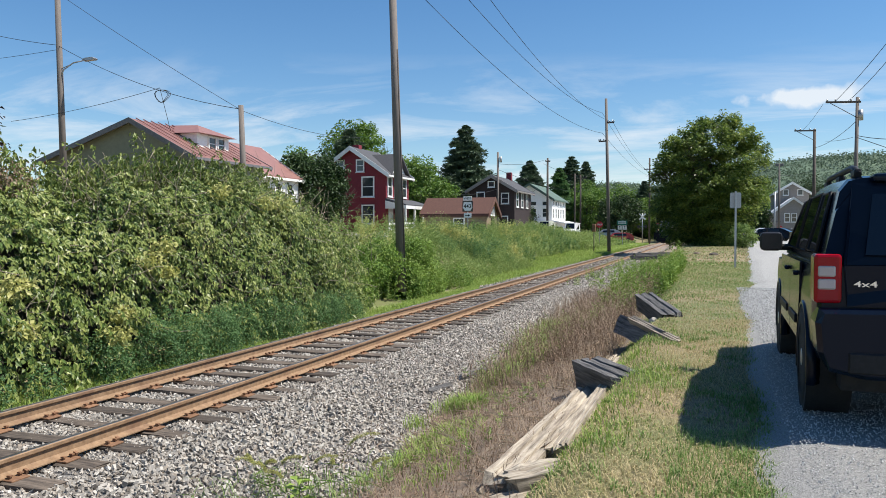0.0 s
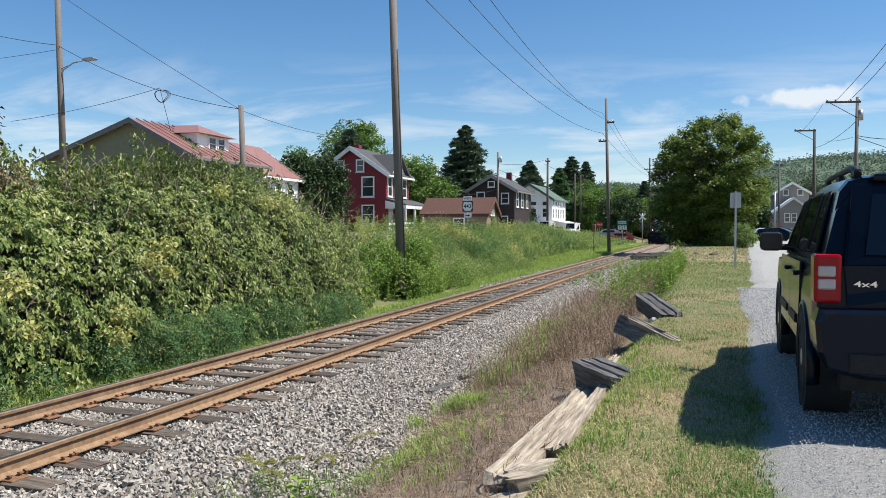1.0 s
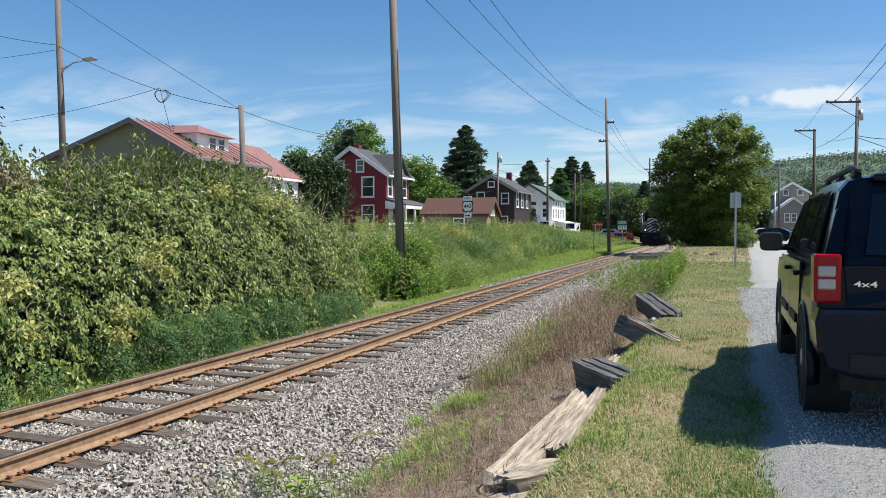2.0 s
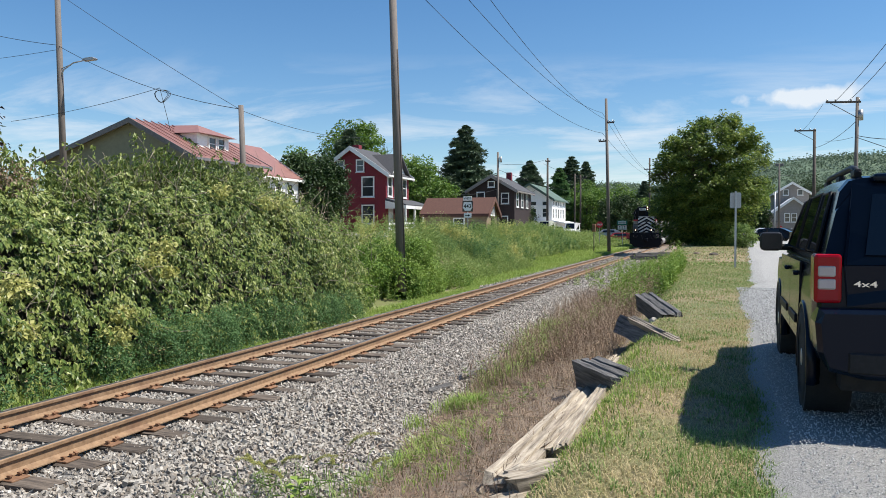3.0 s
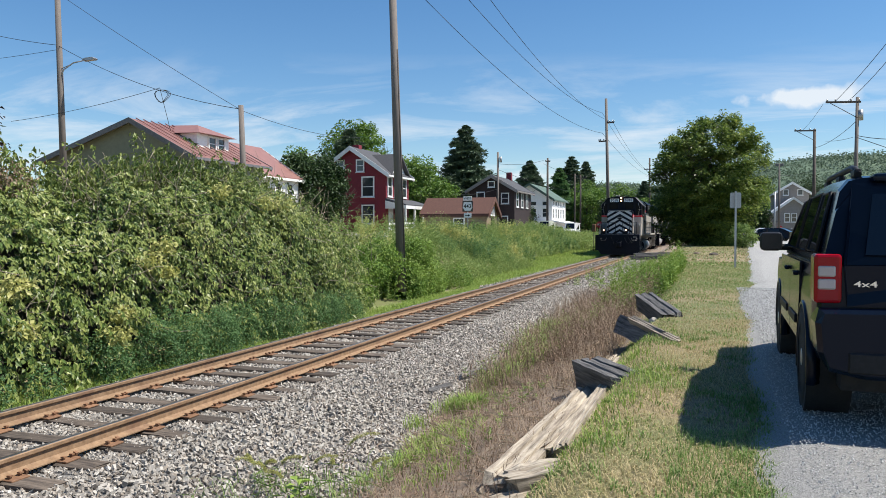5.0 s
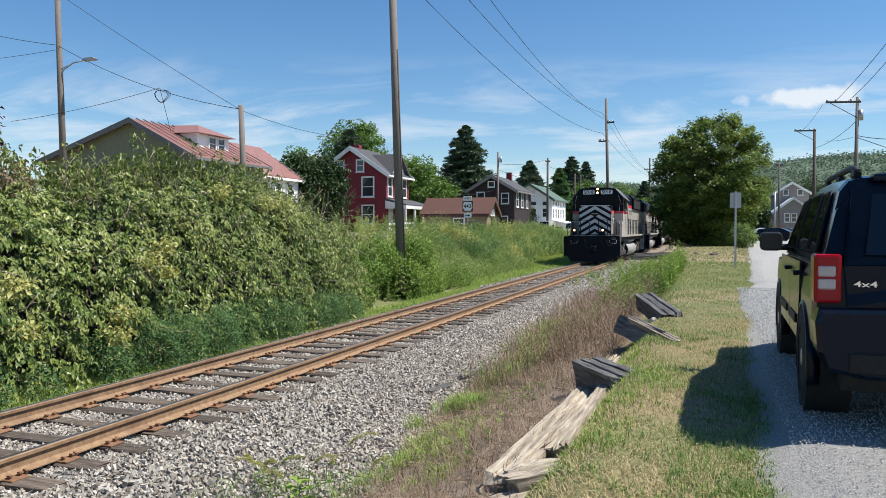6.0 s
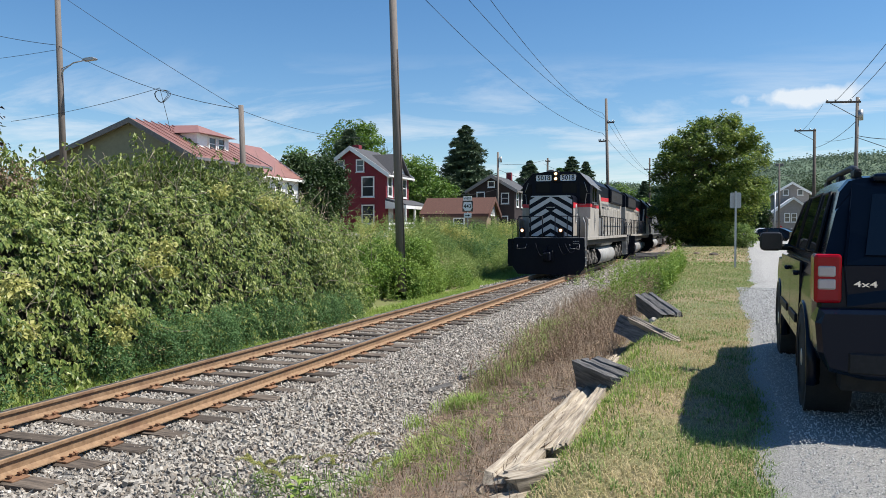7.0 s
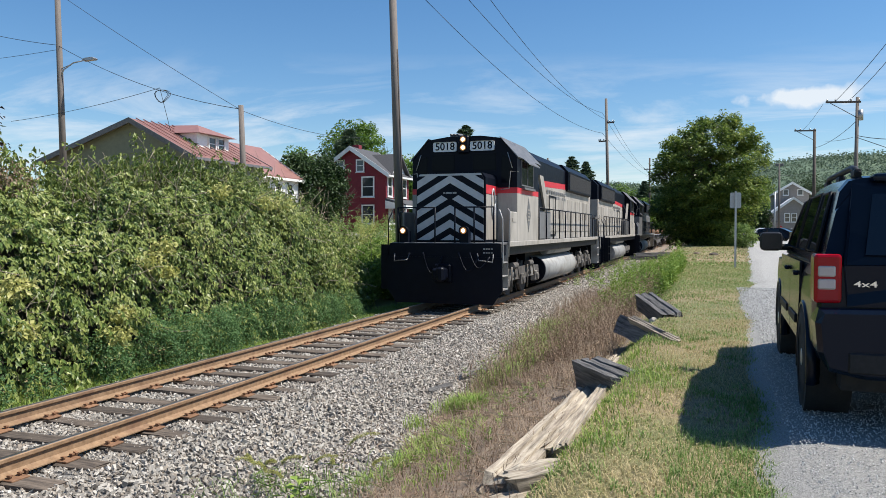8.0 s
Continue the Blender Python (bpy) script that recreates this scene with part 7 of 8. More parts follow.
def broad_weed(x, y, label):
    g = thing("broadleaf_weed", label, "weed", x, y, gz(x, y))
    bm = bmesh.new()
    tube(bm, [(0, 0, -0.03), (0.01, 0, 0.10), (0.0, 0.01, 0.20)], 0.006, 5)
    part("stem", bm, M_GRASS_BRIGHT, g)
    for k in range(11):
        a, z = 2.4 * k, 0.05 + 0.016 * k
        d = np.array([[math.cos(a), math.sin(a), 0.35 + 0.03 * k]])
        c = np.array([[0, 0, z]]) + d * 0.02
        v, f = leaf_arrays(c, unit(np.array([[0, 0, 1.0]]) - d * 0.25), d, 0.15 - 0.006 * k, 0.075)
        np_mesh("leaf", v, f, M_GRASS_BRIGHT, g)


broad_weed(-3.27, 5.62, "bright green broad-leaved weed among the stones")
stuff("near_plant", [grass_field(260, 5.2, 6.4, -4.2, -2.5, 0.12, 0.34, 0.008, 1.5)], M_GRASS, "loose green grass at the ballast's edge", "grass")


# -- trees
def limb_path(bm, p, d, length, r, rr, depth, tips, spread=0.55, up=0.15):
    """A limb that tapers, bends and forks."""
    steps = 3
    q = np.array(p, float)
    for k in range(steps):
        d = unit((d + rr.normal(0, 0.16, 3) + np.array([0, 0, up * 0.3]))[None])[0]
        nq = q + d * length / steps
        rod(bm, q, nq, r * (1 - 0.22 * k), r * (1 - 0.22 * (k + 1)), 7 if depth < 2 else 5, caps=False)
        q = nq
        if depth >= 1:
            tips.append((q.copy(), length))
    if depth >= 3 or r < 0.012:
        return
    for k in range(3 if depth else 4):
        a = rr.normal(0, spread, 3)
        limb_path(bm, q, unit((d + a + np.array([0, 0, up]))[None])[0], length * rr.uniform(0.62, 0.82), r * 0.58, rr, depth + 1, tips, spread, up)


def broadleaf(name, x, y, z0, height, width, count, size, material, seed, trunk_part=0.22, label="", low=0.25, category="tree"):
    rr = np.random.default_rng(seed)
    g = thing(name, label, category, x, y, z0)
    bm, tips = bmesh.new(), []
    r = height * 0.022
    rod(bm, (0, 0, -0.3), (0.03 * height * rr.normal(), 0, height * trunk_part), r * 1.35, r, 10)
    for k in range(6):
        a = 2 * math.pi * k / 6 + rr.uniform(-0.4, 0.4)
        tilt = rr.uniform(0.35, 1.0)
        d = np.array([math.cos(a) * tilt * width / height * 1.6, math.sin(a) * tilt * width / height * 1.6, 0.9])
        limb_path(bm, (0, 0, height * trunk_part * rr.uniform(0.6, 1.0)), d / np.linalg.norm(d), height * 0.27, r * 0.6, rr, 0, tips)
    part("trunk", bm, M_BARK, g, "dark bark trunk and limbs")
    # clumps of leaves fill an uneven crown, denser on the outside
    zc, rz, rx = height * (low + 1) / 2, height * (1 - low) / 2, width / 2
    k = 130
    d = unit(rr.normal(size=(k, 3)))
    rad = rr.uniform(0.55, 0.94, k)
    cs = d * rad[:, None] * np.array([rx, rx, rz]) + np.array([0, 0, zc])
    cs += rr.normal(0, 0.03 * width, cs.shape)
    share = count // k
    chunks = []
    for c in cs:
        q = width * rr.uniform(0.07, 0.14)
        n = int(share * rr.uniform(0.6, 1.4))
        dd = unit(rr.normal(size=(n, 3)))
        p = c + dd * (rr.uniform(0.2, 1.0, (n, 1)) ** 0.5) * q * np.array([1.15, 1.15, 0.75])
        face = unit(dd * 0.4 + np.array([[0, 0, 0.7]]) + rr.normal(size=(n, 3)) * 0.5)
        L_ = size * rr.uniform(0.6, 1.3, n)
        chunks.append(leaf_arrays(p, face, dd + rr.normal(size=(n, 3)) * 0.6 + np.array([[0, 0, -0.4]]), L_, L_ * 0.65))
    v, f = gather(chunks)
    crown = np_mesh("crown", v, f, material, g)
    crown["label"] = "leafy uneven crown"
    return g


def conifer(name, x, y, z0, height, width, seed, label="", material=None, bare=0.08, category="conifer"):
    rr = np.random.default_rng(seed)
    g = thing(name, label or "dark green spruce with drooping boughs", category, x, y, z0)
    bm = bmesh.new()
    rod(bm, (0, 0, -0.3), (0, 0, height * 0.98), height * 0.018, 0.02, 8)
    chunks = []
    layers = 30
    for k in range(layers):
        t = bare + (1 - bare) * k / layers
        reach = width * 0.62 * (1 - t) ** 0.70 * rr.uniform(0.75, 1.12) + 0.05
        for j in range(15):
            a = rr.uniform(0, 2 * math.pi)
            d = np.array([math.cos(a), math.sin(a), 0])
            ln = reach * rr.uniform(0.65, 1.12)
            p0 = np.array([0, 0, height * (t + rr.uniform(-0.012, 0.012))])
            s = np.linspace(0.15, 1, 14) ** 0.8
            pts = p0 + d * (ln * s)[:, None] + np.array([0, 0, 1]) * (-0.32 * ln * s ** 1.4 + 0.12 * ln * s ** 4)[:, None]
            if j % 3 == 0:
                rod(bm, p0, pts[-1], height * 0.003, 0.008, 4, caps=False)
            n = 80
            i = rr.integers(0, 14, n)
            side = np.cross(d, [0, 0, 1])
            p = pts[i] + rr.normal(0, 0.08 * reach + 0.04, (n, 1)) * side + rr.normal(0, 0.03, (n, 3))
            face = unit(np.array([[0, 0, 1.0]]) + rr.normal(size=(n, 3)) * 0.5)
            tipd = d * 0.6 + side * rr.choice([-1, 1], (n, 1)) * 0.7 + np.array([[0, 0, -0.55]])
            L_ = (0.25 + reach * 0.13) * rr.uniform(0.6, 1.3, n)
            chunks.append(leaf_arrays(p, face, tipd, L_, L_ * 0.32))
    part("trunk", bm, M_BARK, g, "brown trunk")
    v, f = gather(chunks)
    np_mesh("crown", v, f, material or M_NEEDLE, g)["label"] = "dark drooping needles"
    return g


def maple():
    """A broad maple whose boughs sweep to the ground: leafy fans round the ends of its limbs, dense inside."""
    rr = np.random.default_rng(3)
    g = thing("maple_tree", "broad dark green maple beside the track", "tree", -0.25, 69, gz(-0.25, 69))
    bm, tips = bmesh.new(), []
    rod(bm, (-0.6, 0, -0.3), (-0.3, 0, 2.6), 0.32, 0.24, 10)
    for k in range(9):
        a = 2 * math.pi * k / 9 + rr.uniform(-0.3, 0.3)
        d = np.array([math.cos(a) * rr.uniform(0.2, 0.9), math.sin(a) * rr.uniform(0.2, 0.9), 0.8])
        limb_path(bm, (-0.4, 0, rr.uniform(1.2, 2.5)), d / np.linalg.norm(d), 2.5, 0.13, rr, 0, tips, 0.4)
    part("trunk", bm, M_BARK, g, "dark bark trunk and limbs")
    # half width of the crown at each height, and how far its middle stands off the trunk
    hs = [0.1, 1.6, 3.0, 5.0, 7.2, 8.8, 10.2, 11.2]
    half = lambda z: np.interp(z, hs, [2.4, 3.5, 4.1, 4.5, 4.4, 3.6, 2.2, 0.7])
    off = lambda z: np.interp(z, hs, [0.0, -0.1, 0.0, 0.3, 0.5, 0.6, 0.7, 0.7])
    chunks = []
    for k in range(440):
        z = rr.uniform(0.2, 9.0) if k > 110 else rr.uniform(6.8, 10.9)
        a = rr.uniform(0, 2 * math.pi)
        r = half(z) * (rr.uniform(0.45, 0.97) if k % 3 else rr.uniform(0.86, 1.02))
        c = np.array([off(z) + r * math.cos(a), r * math.sin(a), z])
        out = unit(np.array([[math.cos(a), math.sin(a), 0.25 + 0.5 * (z > 8)]]))[0]
        n = int(rr.uniform(90, 190))
        # a fan of leaves: flat, tilted outwards, drooping at its rim
        s, w = rr.uniform(-0.5, 0.55, n), rr.normal(0, 0.38, n)
        side = np.array([-out[1], out[0], 0])
        p = c + np.outer(s * 1.5, out) + np.outer(w, side)
        p[:, 2] += rr.normal(0, 0.16, n) - 0.35 * (s + 0.3) ** 2 - 0.3 * w ** 2
        face = unit(np.array([[0, 0, 0.9]]) + out * 0.35 + rr.normal(size=(n, 3)) * 0.42)
        L_ = 0.20 * rr.uniform(0.6, 1.35, n)
        chunks.append(leaf_arrays(p, face, out + rr.normal(size=(n, 3)) * 0.6 + np.array([[0, 0, -0.35]]), L_, L_ * 0.8))
    # shaded leaves of the inside
    n = 9000
    z = rr.uniform(0.2, 7.0, n)
    a, r = rr.uniform(0, 2 * math.pi, n), half(z) * 0.72 * np.sqrt(rr.uniform(0, 1, n))
    p = np.stack([off(z) + r * np.cos(a), r * np.sin(a), z], 1)
    chunks.append(leaf_arrays(p, unit(np.array([[0, 0, 0.8]]) + rr.normal(size=(n, 3)) * 0.6), rr.normal(size=(n, 3)), 0.30 * rr.uniform(0.6, 1.3, n), 0.24))
    v, f = gather(chunks)
    np_mesh("crown", v, f, M_MAPLE, g)["label"] = "dense crown, dark inside and yellow-green on top"


maple()
broadleaf("tree", -27.2, 49.3, gz(-26.3, 50), 6.2, 5.7, 17000, 0.22, M_TREE_DARK, 5, 0.1, "dense dark green tree beside the red house", 0.0)
broadleaf("tree", -41.5, 86, gz(-41, 86), 13.6, 9.5, 14000, 0.34, M_TREE, 6, 0.2, "pale green tree behind the red house", 0.25)
conifer("spruce_tree", -39.5, 80, gz(-39, 80), 11.9, 8.5, 7, "dark spruce behind the red house")
broadleaf("tree", -31.5, 78, gz(-31, 78), 8.3, 8.5, 16000, 0.28, M_TREE, 8, 0.15, "green tree beside the red house", 0.0)
broadleaf("tree", -27.5, 76, gz(-27, 76), 6.0, 5.5, 9000, 0.26, M_TREE, 18, 0.15, "small green tree by the garage", 0.0)
conifer("spruce_tree", -32, 101, gz(-32, 101), 15.4, 11.0, 9, "tall dark green spruce behind the houses")
broadleaf("tree", -20.6, 88.0, gz(-20.6, 88), 4.0, 2.6, 5000, 0.2, M_TREE_DARK, 10, 0.15, "small dark tree in front of the dark house", 0.0)
conifer("pine_tree", -29.5, 130, gz(-29, 130), 12.8, 9.0, 11, "pine behind the dark house", None, 0.35)
conifer("spruce_tree", -28.0, 150, gz(-28, 150), 13.2, 8.0, 12, "pale spruce behind the white house", M_WEED_DARK)
conifer("spruce_tree", -28.6, 168, gz(-28, 168), 17.2, 11.0, 13, "dark spruce behind the white house")
conifer("spruce_tree", -27.0, 178, gz(-26, 178), 17.0, 10.0, 14, "dark spruce behind the white house")
for k, (x, y, h, w, m) in enumerate(((-20.5, 150, 9.2, 9.5, M_TREE), (-15.2, 142, 8.0, 8.5, M_TREE_DARK), (-24.5, 160, 11.5, 9.0, M_TREE), (-19.5, 175, 11.5, 10.0, M_TREE),
                                     (-13.6, 170, 8.5, 9.0, M_TREE), (-31, 170, 11.0, 9.0, M_TREE_DARK), (-11.2, 160, 8.6, 7.0, M_VINE_BRIGHT), (-8.2, 205, 11.0, 9.0, M_TREE), (-2.5, 225, 11.0, 10.0, M_TREE),
                                     (-38, 120, 9.5, 9.0, M_TREE), (-46, 110, 10.0, 9.0, M_TREE_DARK), (4.6, 128, 8.5, 7.5, M_TREE), (6.0, 108, 5.0, 3.6, M_TREE_DARK), (9.5, 185, 13, 11, M_TREE), (22, 190, 14, 12, M_TREE_DARK), (-55, 95, 11, 10, M_TREE))):
    broadleaf("tree", x, y, gz(x, y), h, w, 7000, 0.40, m, 30 + k, 0.2, "green tree in the town beyond the crossing", 0.08)
conifer("spruce_tree", -13.5, 175, gz(-13, 175), 13.0, 7.5, 15, "dark narrow spruce beyond the crossing")
broadleaf("purple_tree", -29.0, 21.0, gz(-29, 21), 6.2, 5.5, 6000, 0.22, M_TREE_PURPLE, 60, 0.2, "dark purple-leaved tree behind the thicket", 0.2)
broadleaf("shrub", 2.4, 60, gz(2.4, 60), 1.9, 2.0, 3500, 0.14, M_WEED, 61, 0.1, "pale green shrub beside the lane", 0.0, "shrub")


# -- wooded hills
def hill(name, x0, x1, y, depth, height, seed, label):
    nx_, ny_ = 170, 30
    X, T = np.meshgrid(np.linspace(x0, x1, nx_), np.linspace(0, 1, ny_))
    Yh = y + depth * T
    prof = np.interp(X, *height)
    Z = prof * np.sin(np.minimum(T * 1.25, 1) * np.pi / 2) ** 0.8 * (1 - 0.35 * ramp(T, 0.8, 1.0)) - 6 * (1 - ramp(T, 0, 0.05))
    Z += 2.2 * lumps(X, Yh, 9, seed) * ramp(T, 0.1, 0.3) + 0.05 * prof * lumps(X, Yh, 60, seed + 1)
    base = np.stack([X.ravel(), Yh.ravel(), Z.ravel()], 1)
    ii_, jj_ = np.meshgrid(np.arange(nx_ - 1), np.arange(ny_ - 1))
    q = (jj_ * nx_ + ii_).ravel()
    ob = tagged(np_mesh(name, base, np.stack([q, q + 1, q + nx_ + 1, q + nx_], 1), M_HILL, smooth=True), label, "hill", kind="structure")
    # tree crowns over the slope
    rr = np.random.default_rng(int(seed * 10))
    n = 16000
    i = rr.integers(0, len(base), n)
    c = base[i] + rr.normal(0, 1, (n, 3)) * np.array([(x1 - x0) / nx_, depth / ny_, 0.6])
    m = 9
    p = np.repeat(c, m, 0) + rr.normal(0, 1.0, (n * m, 3)) * np.array([2.6, 2.6, 2.0])
    dd = unit(rr.normal(size=(n * m, 3)))
    L_ = rr.uniform(1.2, 2.8, n * m)
    v, f = leaf_arrays(p, unit(dd * 0.5 + np.array([[0, -0.3, 0.8]])), dd, L_, L_ * 0.8)
    stuff("wooded_slope", [(v, f)], M_HILLTREE, "far wooded slope of green trees", "woods")
    return ob


# distance haze is mixed into both hill colours: paler, bluer greens
M_HILL = surf("hazed_hill", (0.06, 0.10, 0.065), (0.09, 0.135, 0.08), 0.05, 0.95, 0.3)
M_HILLTREE = leafy("hazed_woods", [(0.075, 0.12, 0.078), (0.10, 0.15, 0.09), (0.13, 0.185, 0.105)], 0.7, 0.1)
hill("hill", -60, 620, 620, 380, ([-60, 20, 60, 130, 200, 300, 620], [34, 54, 70, 77, 80, 82, 70]), 1.0, "long wooded ridge beyond the town")
hill("hill", -420, 40, 640, 300, ([-420, -260, -150, -100, -60, 40], [20, 30, 44, 50, 46, 50]), 2.0, "low wooded hill beyond the town")

# ---- weathered timbers, stones, ballast ----
def beam(name, a, b, w, h, material, label, seed, roll=0.0, category="timber", rough=0.02):
    """A weathered timber from a to b: split, worn and uneven, grain along it."""
    rr = np.random.default_rng(seed)
    a, b = Vector(a), Vector(b)
    ln = (b - a).length
    bm = bmesh.new()
    ring = [(-0.5, -0.5), (-0.17, -0.5), (0.2, -0.5), (0.5, -0.5), (0.5, -0.1), (0.5, 0.25), (0.5, 0.5), (0.28, 0.5), (0.22, 0.40), (0.15, 0.5), (-0.12, 0.5), (-0.18, 0.36), (-0.25, 0.5), (-0.5, 0.5), (-0.5, 0.2), (-0.46, 0.12), (-0.5, 0.02)]
    n = max(6, int(ln / 0.16))
    drift = rr.normal(0, 0.10, len(ring))
    rings = []
    for k in range(n + 1):
        t = k / n
        drift = drift * 0.8 + rr.normal(0, 0.07, len(ring))
        row = []
        for (u, v), d in zip(ring, drift):
            end = rr.normal(0, 0.03) if k in (0, n) else 0
            row.append(bm.verts.new((w * (u * (1 + d * 0.25)) + rr.normal(0, rough * 0.12), t * ln + end, h * (v * (1 + d * 0.3)) + rr.normal(0, rough * 0.12))))
        rings.append(row)
    m = len(ring)
    for p, q in zip(rings, rings[1:]):
        for i in range(m):
            bm.faces.new((p[i], q[i], q[(i + 1) % m], p[(i + 1) % m]))
    bm.faces.new(rings[0])
    bm.faces.new(rings[-1][::-1])
    bmesh.ops.recalc_face_normals(bm, faces=bm.faces[:])
    ob = link_mesh(name, bm, material)
    ob.matrix_basis = Matrix.Translation(a) @ (b - a).to_track_quat("Y", "Z").to_matrix().to_4x4() @ Matrix.Rotation(radians(roll), 4, "Y")
    return tagged(ob, label, category)


beam("timber", (-1.30, 4.85, 0.27), (-1.14, 7.75, 0.30), 0.24, 0.22, M_TIMBER, "long bleached grey timber edging the lawn", 1, 6)
beam("timber", (-0.98, 5.35, 0.42), (-0.93, 7.80, 0.45), 0.10, 0.14, M_TIMBER, "narrow split grey timber edging the lawn", 2, -8)
beam("timber", (-1.13, 5.6, 0.33), (-1.03, 6.6, 0.34), 0.12, 0.10, M_TIMBER, "rotten piece of bleached timber", 3, 14, rough=0.05)
beam("timber", (-1.22, 8.15, 0.50), (-0.70, 7.32, 0.50), 0.28, 0.30, M_TIMBER_DARK, "short dark weathered tie lying across the edge", 4, 10)
beam("timber", (-1.12, 11.2, 0.62), (-0.45, 9.85, 0.58), 0.30, 0.28, M_TIMBER_DARK, "short charred tie lying across the edge", 5, -22)
beam("timber", (-0.98, 10.7, 0.78), (-0.33, 9.5, 0.66), 0.09, 0.09, M_TIMBER, "grey splinter of timber on a charred tie", 6, 20)
beam("timber", (-1.06, 13.9, 0.76), (-0.50, 12.3, 0.58), 0.32, 0.28, M_TIMBER_DARK, "short dark tie sticking out of the lawn", 7, 8)
beam("timber", (-1.22, 10.35, 0.22), (-1.02, 11.15, 0.26), 0.2, 0.14, M_TIMBER, "pale grey timber under the charred tie", 8, 5)
beam("timber", (-1.25, 8.9, 0.20), (-1.10, 10.3, 0.24), 0.18, 0.2, M_TIMBER, "half-buried grey timber at the lawn's edge", 9, 5)
beam("timber", (-1.20, 4.78, 0.34), (-0.86, 5.02, 0.40), 0.30, 0.16, M_TIMBER, "broken block of tan timber", 10, -6, rough=0.04)
beam("timber", (-1.36, 4.40, 0.22), (-0.96, 4.66, 0.28), 0.30, 0.14, M_TIMBER, "broken end of a bleached timber", 11, 4, rough=0.04)
beam("tie_fragment", (-3.62, 11.55, -0.34), (-3.38, 12.05, -0.27), 0.12, 0.08, M_TIMBER_DARK, "dark broken piece of tie on the ballast", 12, 20)
beam("tie_fragment", (-3.78, 11.9, -0.34), (-3.60, 11.3, -0.28), 0.08, 0.05, M_TIMBER, "grey splinter of tie on the ballast", 13, 10)
beam("tie_fragment", (-3.86, 10.45, -0.37), (-3.70, 10.85, -0.34), 0.10, 0.05, M_TIMBER_DARK, "dark chip of tie on the ballast", 14, 10)
for k, (x, y, z, t) in enumerate(((-3.9, 54.0, 0.05, 0.5), (-3.4, 54.2, 0.08, -0.3), (-3.7, 54.8, 0.30, 0.9), (-2.9, 53.6, 0.15, 0.2), (-4.3, 57.5, 0.02, 0.3), (-3.2, 58.2, 0.10, -0.5))):
    beam("old_tie", (x - 1.1, y - t, z), (x + 1.1, y + t, z + 0.05), 0.24, 0.20, M_TIMBER_DARK, "dark discarded tie in a heap beside the track", 40 + k)
bm = bmesh.new()
rod(bm, (-1.16, 8.02, 0.48), (-1.16, 8.00, 0.68), 0.008, n=6)
tagged(link_mesh("iron_spike", bm, M_PLATE), "rusty iron spike in the weathered tie", "spike")


def rock(x, y, z, r, seed, label, material=None):
    rr = np.random.default_rng(seed)
    bm = bmesh.new()
    bmesh.ops.create_icosphere(bm, subdivisions=2, radius=r)
    k = rr.uniform(0.7, 1.2, 3)
    for v in bm.verts:
        v.co = Vector((v.co.x * k[0], v.co.y * k[1], v.co.z * k[2] * 0.75)) * (1 + 0.22 * noise.noise(v.co * (2.2 / r) + Vector((seed, 0, 0))))
    ob = link_mesh("rock", bm, material or M_STONE)
    ob.matrix_basis = pose(x, y, z, 0, 0, seed * 40)
    return tagged(ob, label, "rock")


rock(-0.58, 13.1, 0.64, 0.13, 1, "pale grey rock on the lawn's edge")
rock(-0.80, 12.4, 0.56, 0.09, 2, "small pale rock on the lawn's edge")
rock(0.3, 43.0, 0.66, 0.22, 5, "dark brown rock on the dry grass", M_BARK)
rock(-0.6, 45.0, 0.66, 0.2, 6, "brown rock on the dry grass", M_SOIL)

# straw beside the far rail
sp = np.stack([VR.normal(-9.0, 0.28, 700), VR.normal(16.6, 0.6, 700), np.zeros(700)], 1)
sp[:, 2] = ground_z(sp[:, 0], sp[:, 1]) + VR.uniform(0.0, 0.12, 700)
a = VR.uniform(0, 2 * np.pi, 700)
stuff("straw_heap", [leaf_arrays(sp, unit(np.array([[0.2, 0, 1.0]]) + rand_dir(700) * 0.3), np.stack([np.cos(a), np.sin(a), VR.normal(0, 0.2, 700)], 1), VR.uniform(0.2, 0.6, 700), 0.012)],
      M_STRAW, "heap of dry straw beside the rail", "straw")


def stone_edge(y):
    """Where the ballast runs out towards the lawn."""
    return np.interp(y, [3.5, 6.2, 7.2, 9.4, 13.4, 18, 28, 60], [-2.45, -2.7, -2.95, -3.35, -3.55, -3.95, -4.2, -4.2])


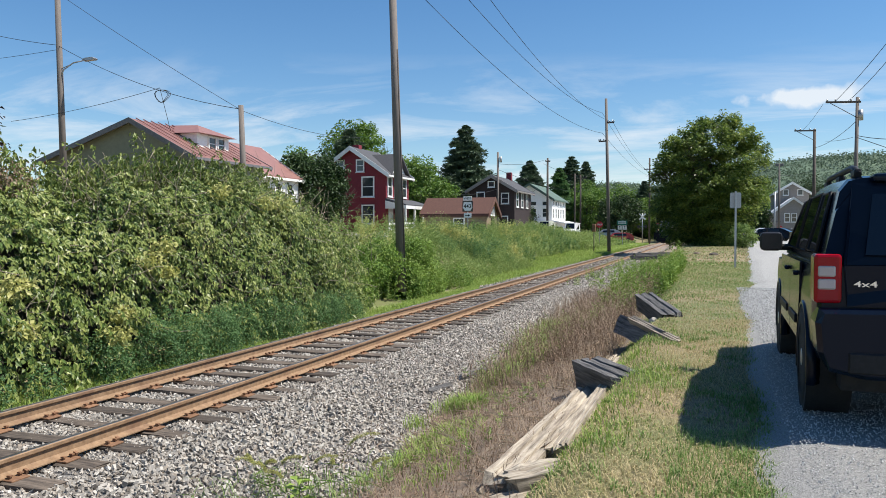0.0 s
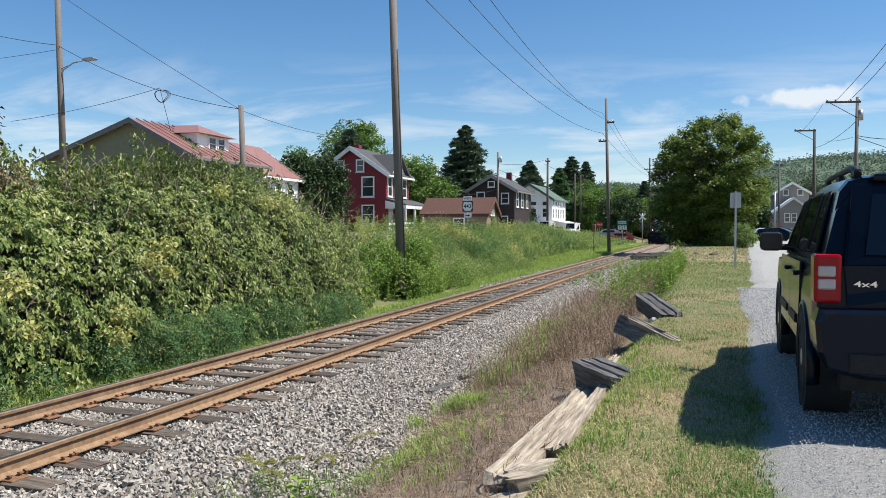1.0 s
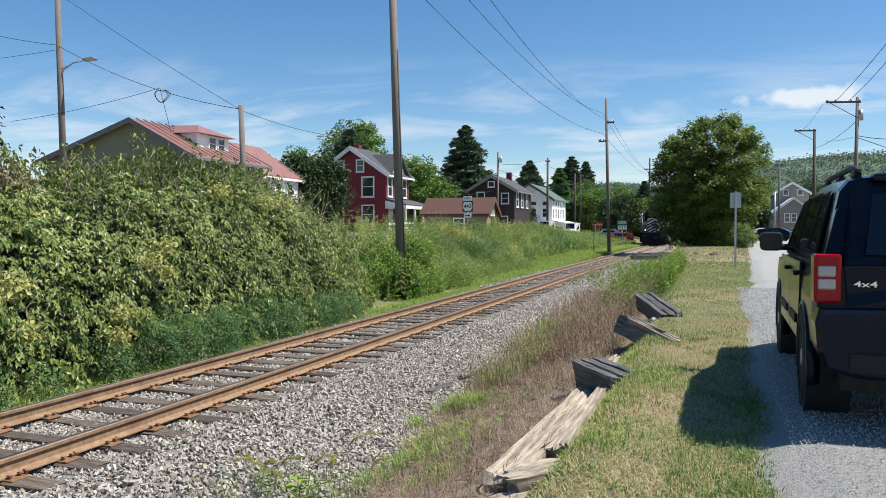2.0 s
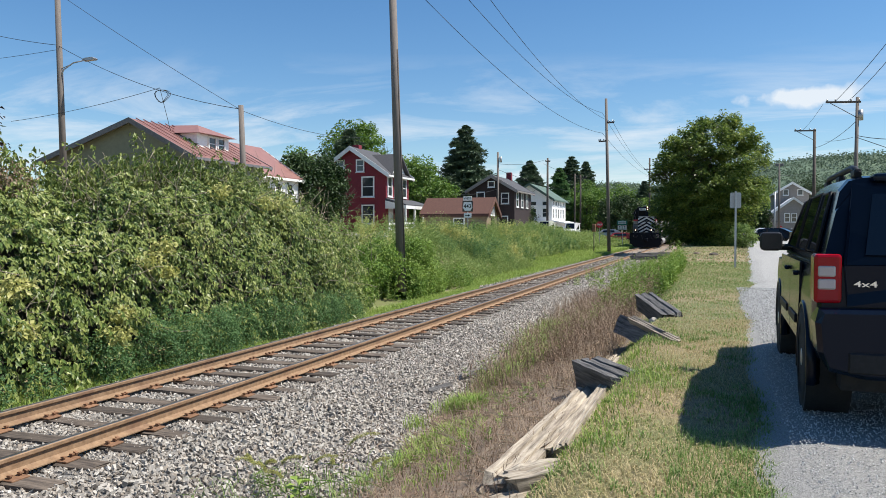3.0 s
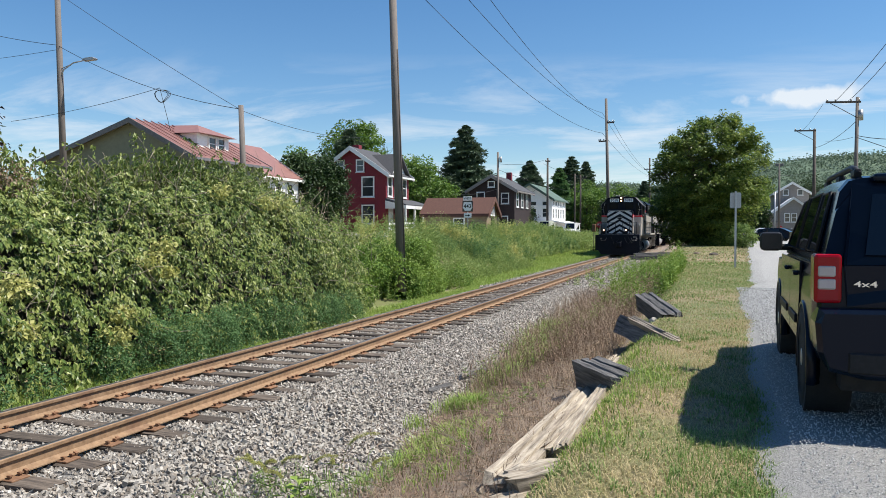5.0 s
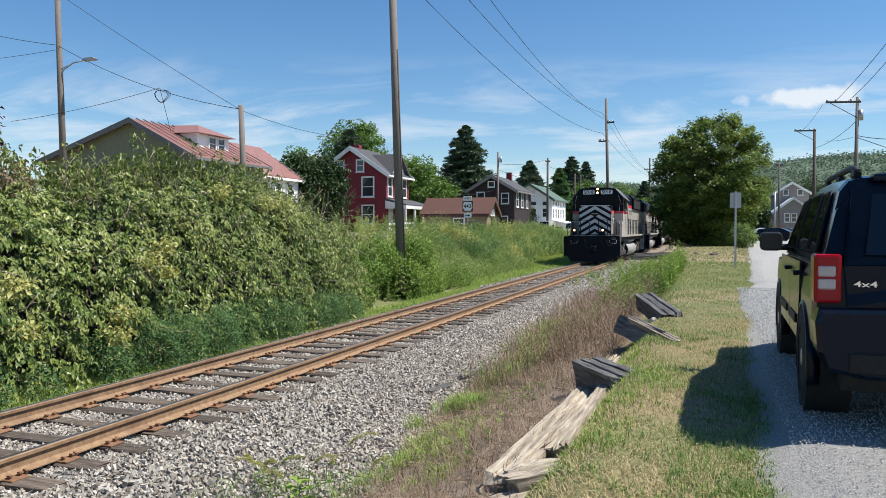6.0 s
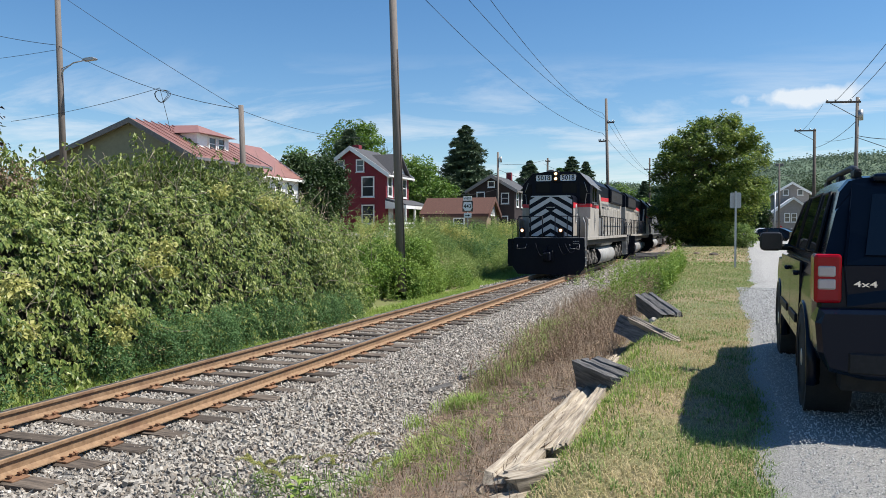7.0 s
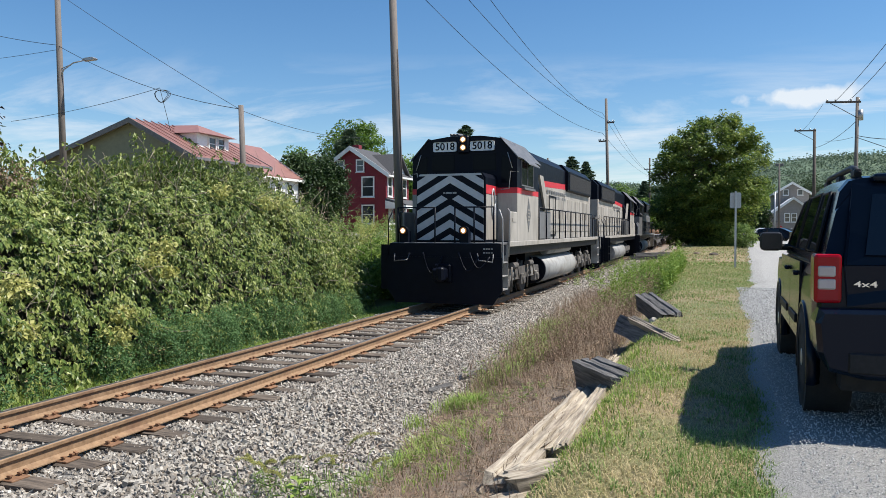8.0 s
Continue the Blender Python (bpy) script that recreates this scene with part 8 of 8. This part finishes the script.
def stone_cloud(n, x0, x1, y0, y1, r, power=1.0, floor=None):
    """Angular stones: boxes knocked out of shape, each turned its own way."""
    y = y0 + (y1 - y0) * VR.uniform(0, 1, n) ** power
    x = VR.uniform(x0, x1, n)
    if floor is None:
        over = x - stone_edge(y) - 0.10 * lumps(x, y, 0.3, 4.0)
        keep = over < np.abs(VR.normal(0, 0.10, n)) * (VR.uniform(0, 1, n) < 0.35)
        x, y = x[keep], y[keep]
        n = len(x)
    u = np.abs(x - TRACK_X)
    c = np.stack([x, y, np.maximum(bed_z(x), np.where(u > 2.2, ground_z(x, y), -1)) + 0.005 + np.where(u > 1.3, VR.uniform(-0.01, 0.03, n), VR.uniform(-0.015, 0.012, n))], 1)
    if floor is not None:
        c[:, 2] = floor(x, y)
    corner = np.array([[i, j, k] for i in (-1, 1) for j in (-1, 1) for k in (-1, 1)], float)
    s = r * VR.uniform(0.5, 1.35, (n, 1, 3)) * np.array([1.1, 1.0, 0.7])
    wedge = 1 - 0.5 * (corner[None, :, 0:1] > 0) * VR.uniform(0, 1, (n, 1, 1)) * np.array([0.0, 1.0, 1.0])
    v = corner[None] * s * wedge * VR.uniform(0.45, 1.1, (n, 8, 3))
    q = VR.normal(size=(n, 4))
    q /= np.linalg.norm(q, axis=1, keepdims=True)
    w_, x_, y_, z_ = q.T
    R = np.stack([np.stack([1 - 2 * (y_**2 + z_**2), 2 * (x_*y_ - z_*w_), 2 * (x_*z_ + y_*w_)], 1), np.stack([2 * (x_*y_ + z_*w_), 1 - 2 * (x_**2 + z_**2), 2 * (y_*z_ - x_*w_)], 1),
                  np.stack([2 * (x_*z_ - y_*w_), 2 * (y_*z_ + x_*w_), 1 - 2 * (x_**2 + y_**2)], 1)], 1)
    v = np.einsum("nij,nkj->nki", R, v) + c[:, None]
    f = np.array([(0, 1, 3, 2), (4, 6, 7, 5), (0, 4, 5, 1), (2, 3, 7, 6), (0, 2, 6, 4), (1, 5, 7, 3)])
    return v.reshape(-1, 3), (np.arange(n)[:, None, None] * 8 + f[None]).reshape(-1, 4)


right = [stone_cloud(52000, -8.2, -2.4, 4.0, 14.0, 0.0215), stone_cloud(46000, -8.25, -3.2, 13.5, 30.0, 0.026), stone_cloud(16000, -8.7, -3.6, 29, 62, 0.044), stone_cloud(5000, -8.7, -3.8, 60, 120, 0.075)]
lane_z = lambda x, y: np.full(len(x), 0.748)
v, f = gather([stone_cloud(15000, 0.48, 2.6, 3.2, 9.0, 0.0045, 1.0, lane_z), stone_cloud(7000, 0.60, 1.9, 8.0, 18.0, 0.009, 1.0, lane_z)])
gravel = tagged(np_mesh('lane_gravel', v, f, M_LANEGRAVEL), 'loose grey gravel on the lane', 'gravel', kind='stuff')
v, f = gather(right)
stones = np_mesh("ballast_stones", v, f, M_PEBBLE, bed)
tagged(stones, "grey crushed ballast stones", kind="stuff")


def stone_meshes(count):
    out = []
    for k in range(count):
        v, f = stone_cloud(1, TRACK_X, TRACK_X + 0.01, 0, 0.01, 0.031)
        v = v - v.mean(0)
        me = bpy.data.meshes.new("stone")
        me.from_pydata(v.tolist(), [], f.tolist())
        me.materials.append(M_STONE)
        out.append(me)
    return out


SM = stone_meshes(10)
for k in range(290):
    x, y = VR.uniform(-5.0, -3.4), VR.uniform(4.6, 9.5)
    ob = new("stone", SM[k % 10])
    ob.parent, ob.matrix_basis = bed, pose(x, y, float(bed_z(x)) + 0.035, *VR.uniform(0, 360, 3))


# ---- what moves ----
def motions():
    """The train comes on at an even speed; its wheels roll."""
    last, speed = 19.0, 13.96
    rows = lambda off, turn: [(t, pose(TRACK_X, last + off + speed * (8 - t), 0, 0, 0, turn)) for t in (0.0, 4.0, 8.0)]
    walk(lead, rows(0.0, 0))
    walk(second, rows(20.0 + LOCO_LEN, 180))
    walk(third, rows(40.0, 0))
    for k, (car, _) in enumerate(cars):
        walk(car, rows(60.5 + 16.2 * k, 0))
    for wheels, radius, way in ((lead_wheels, 0.51, 1), (second_wheels, 0.51, -1), (cars[0][1], 0.42, 1)):
        for w, y in wheels:
            walk(w, [(k / 30, pose(0, y, radius, way * math.degrees(speed * k / 30 / radius), 0, 0)) for k in range(241)])


motions()
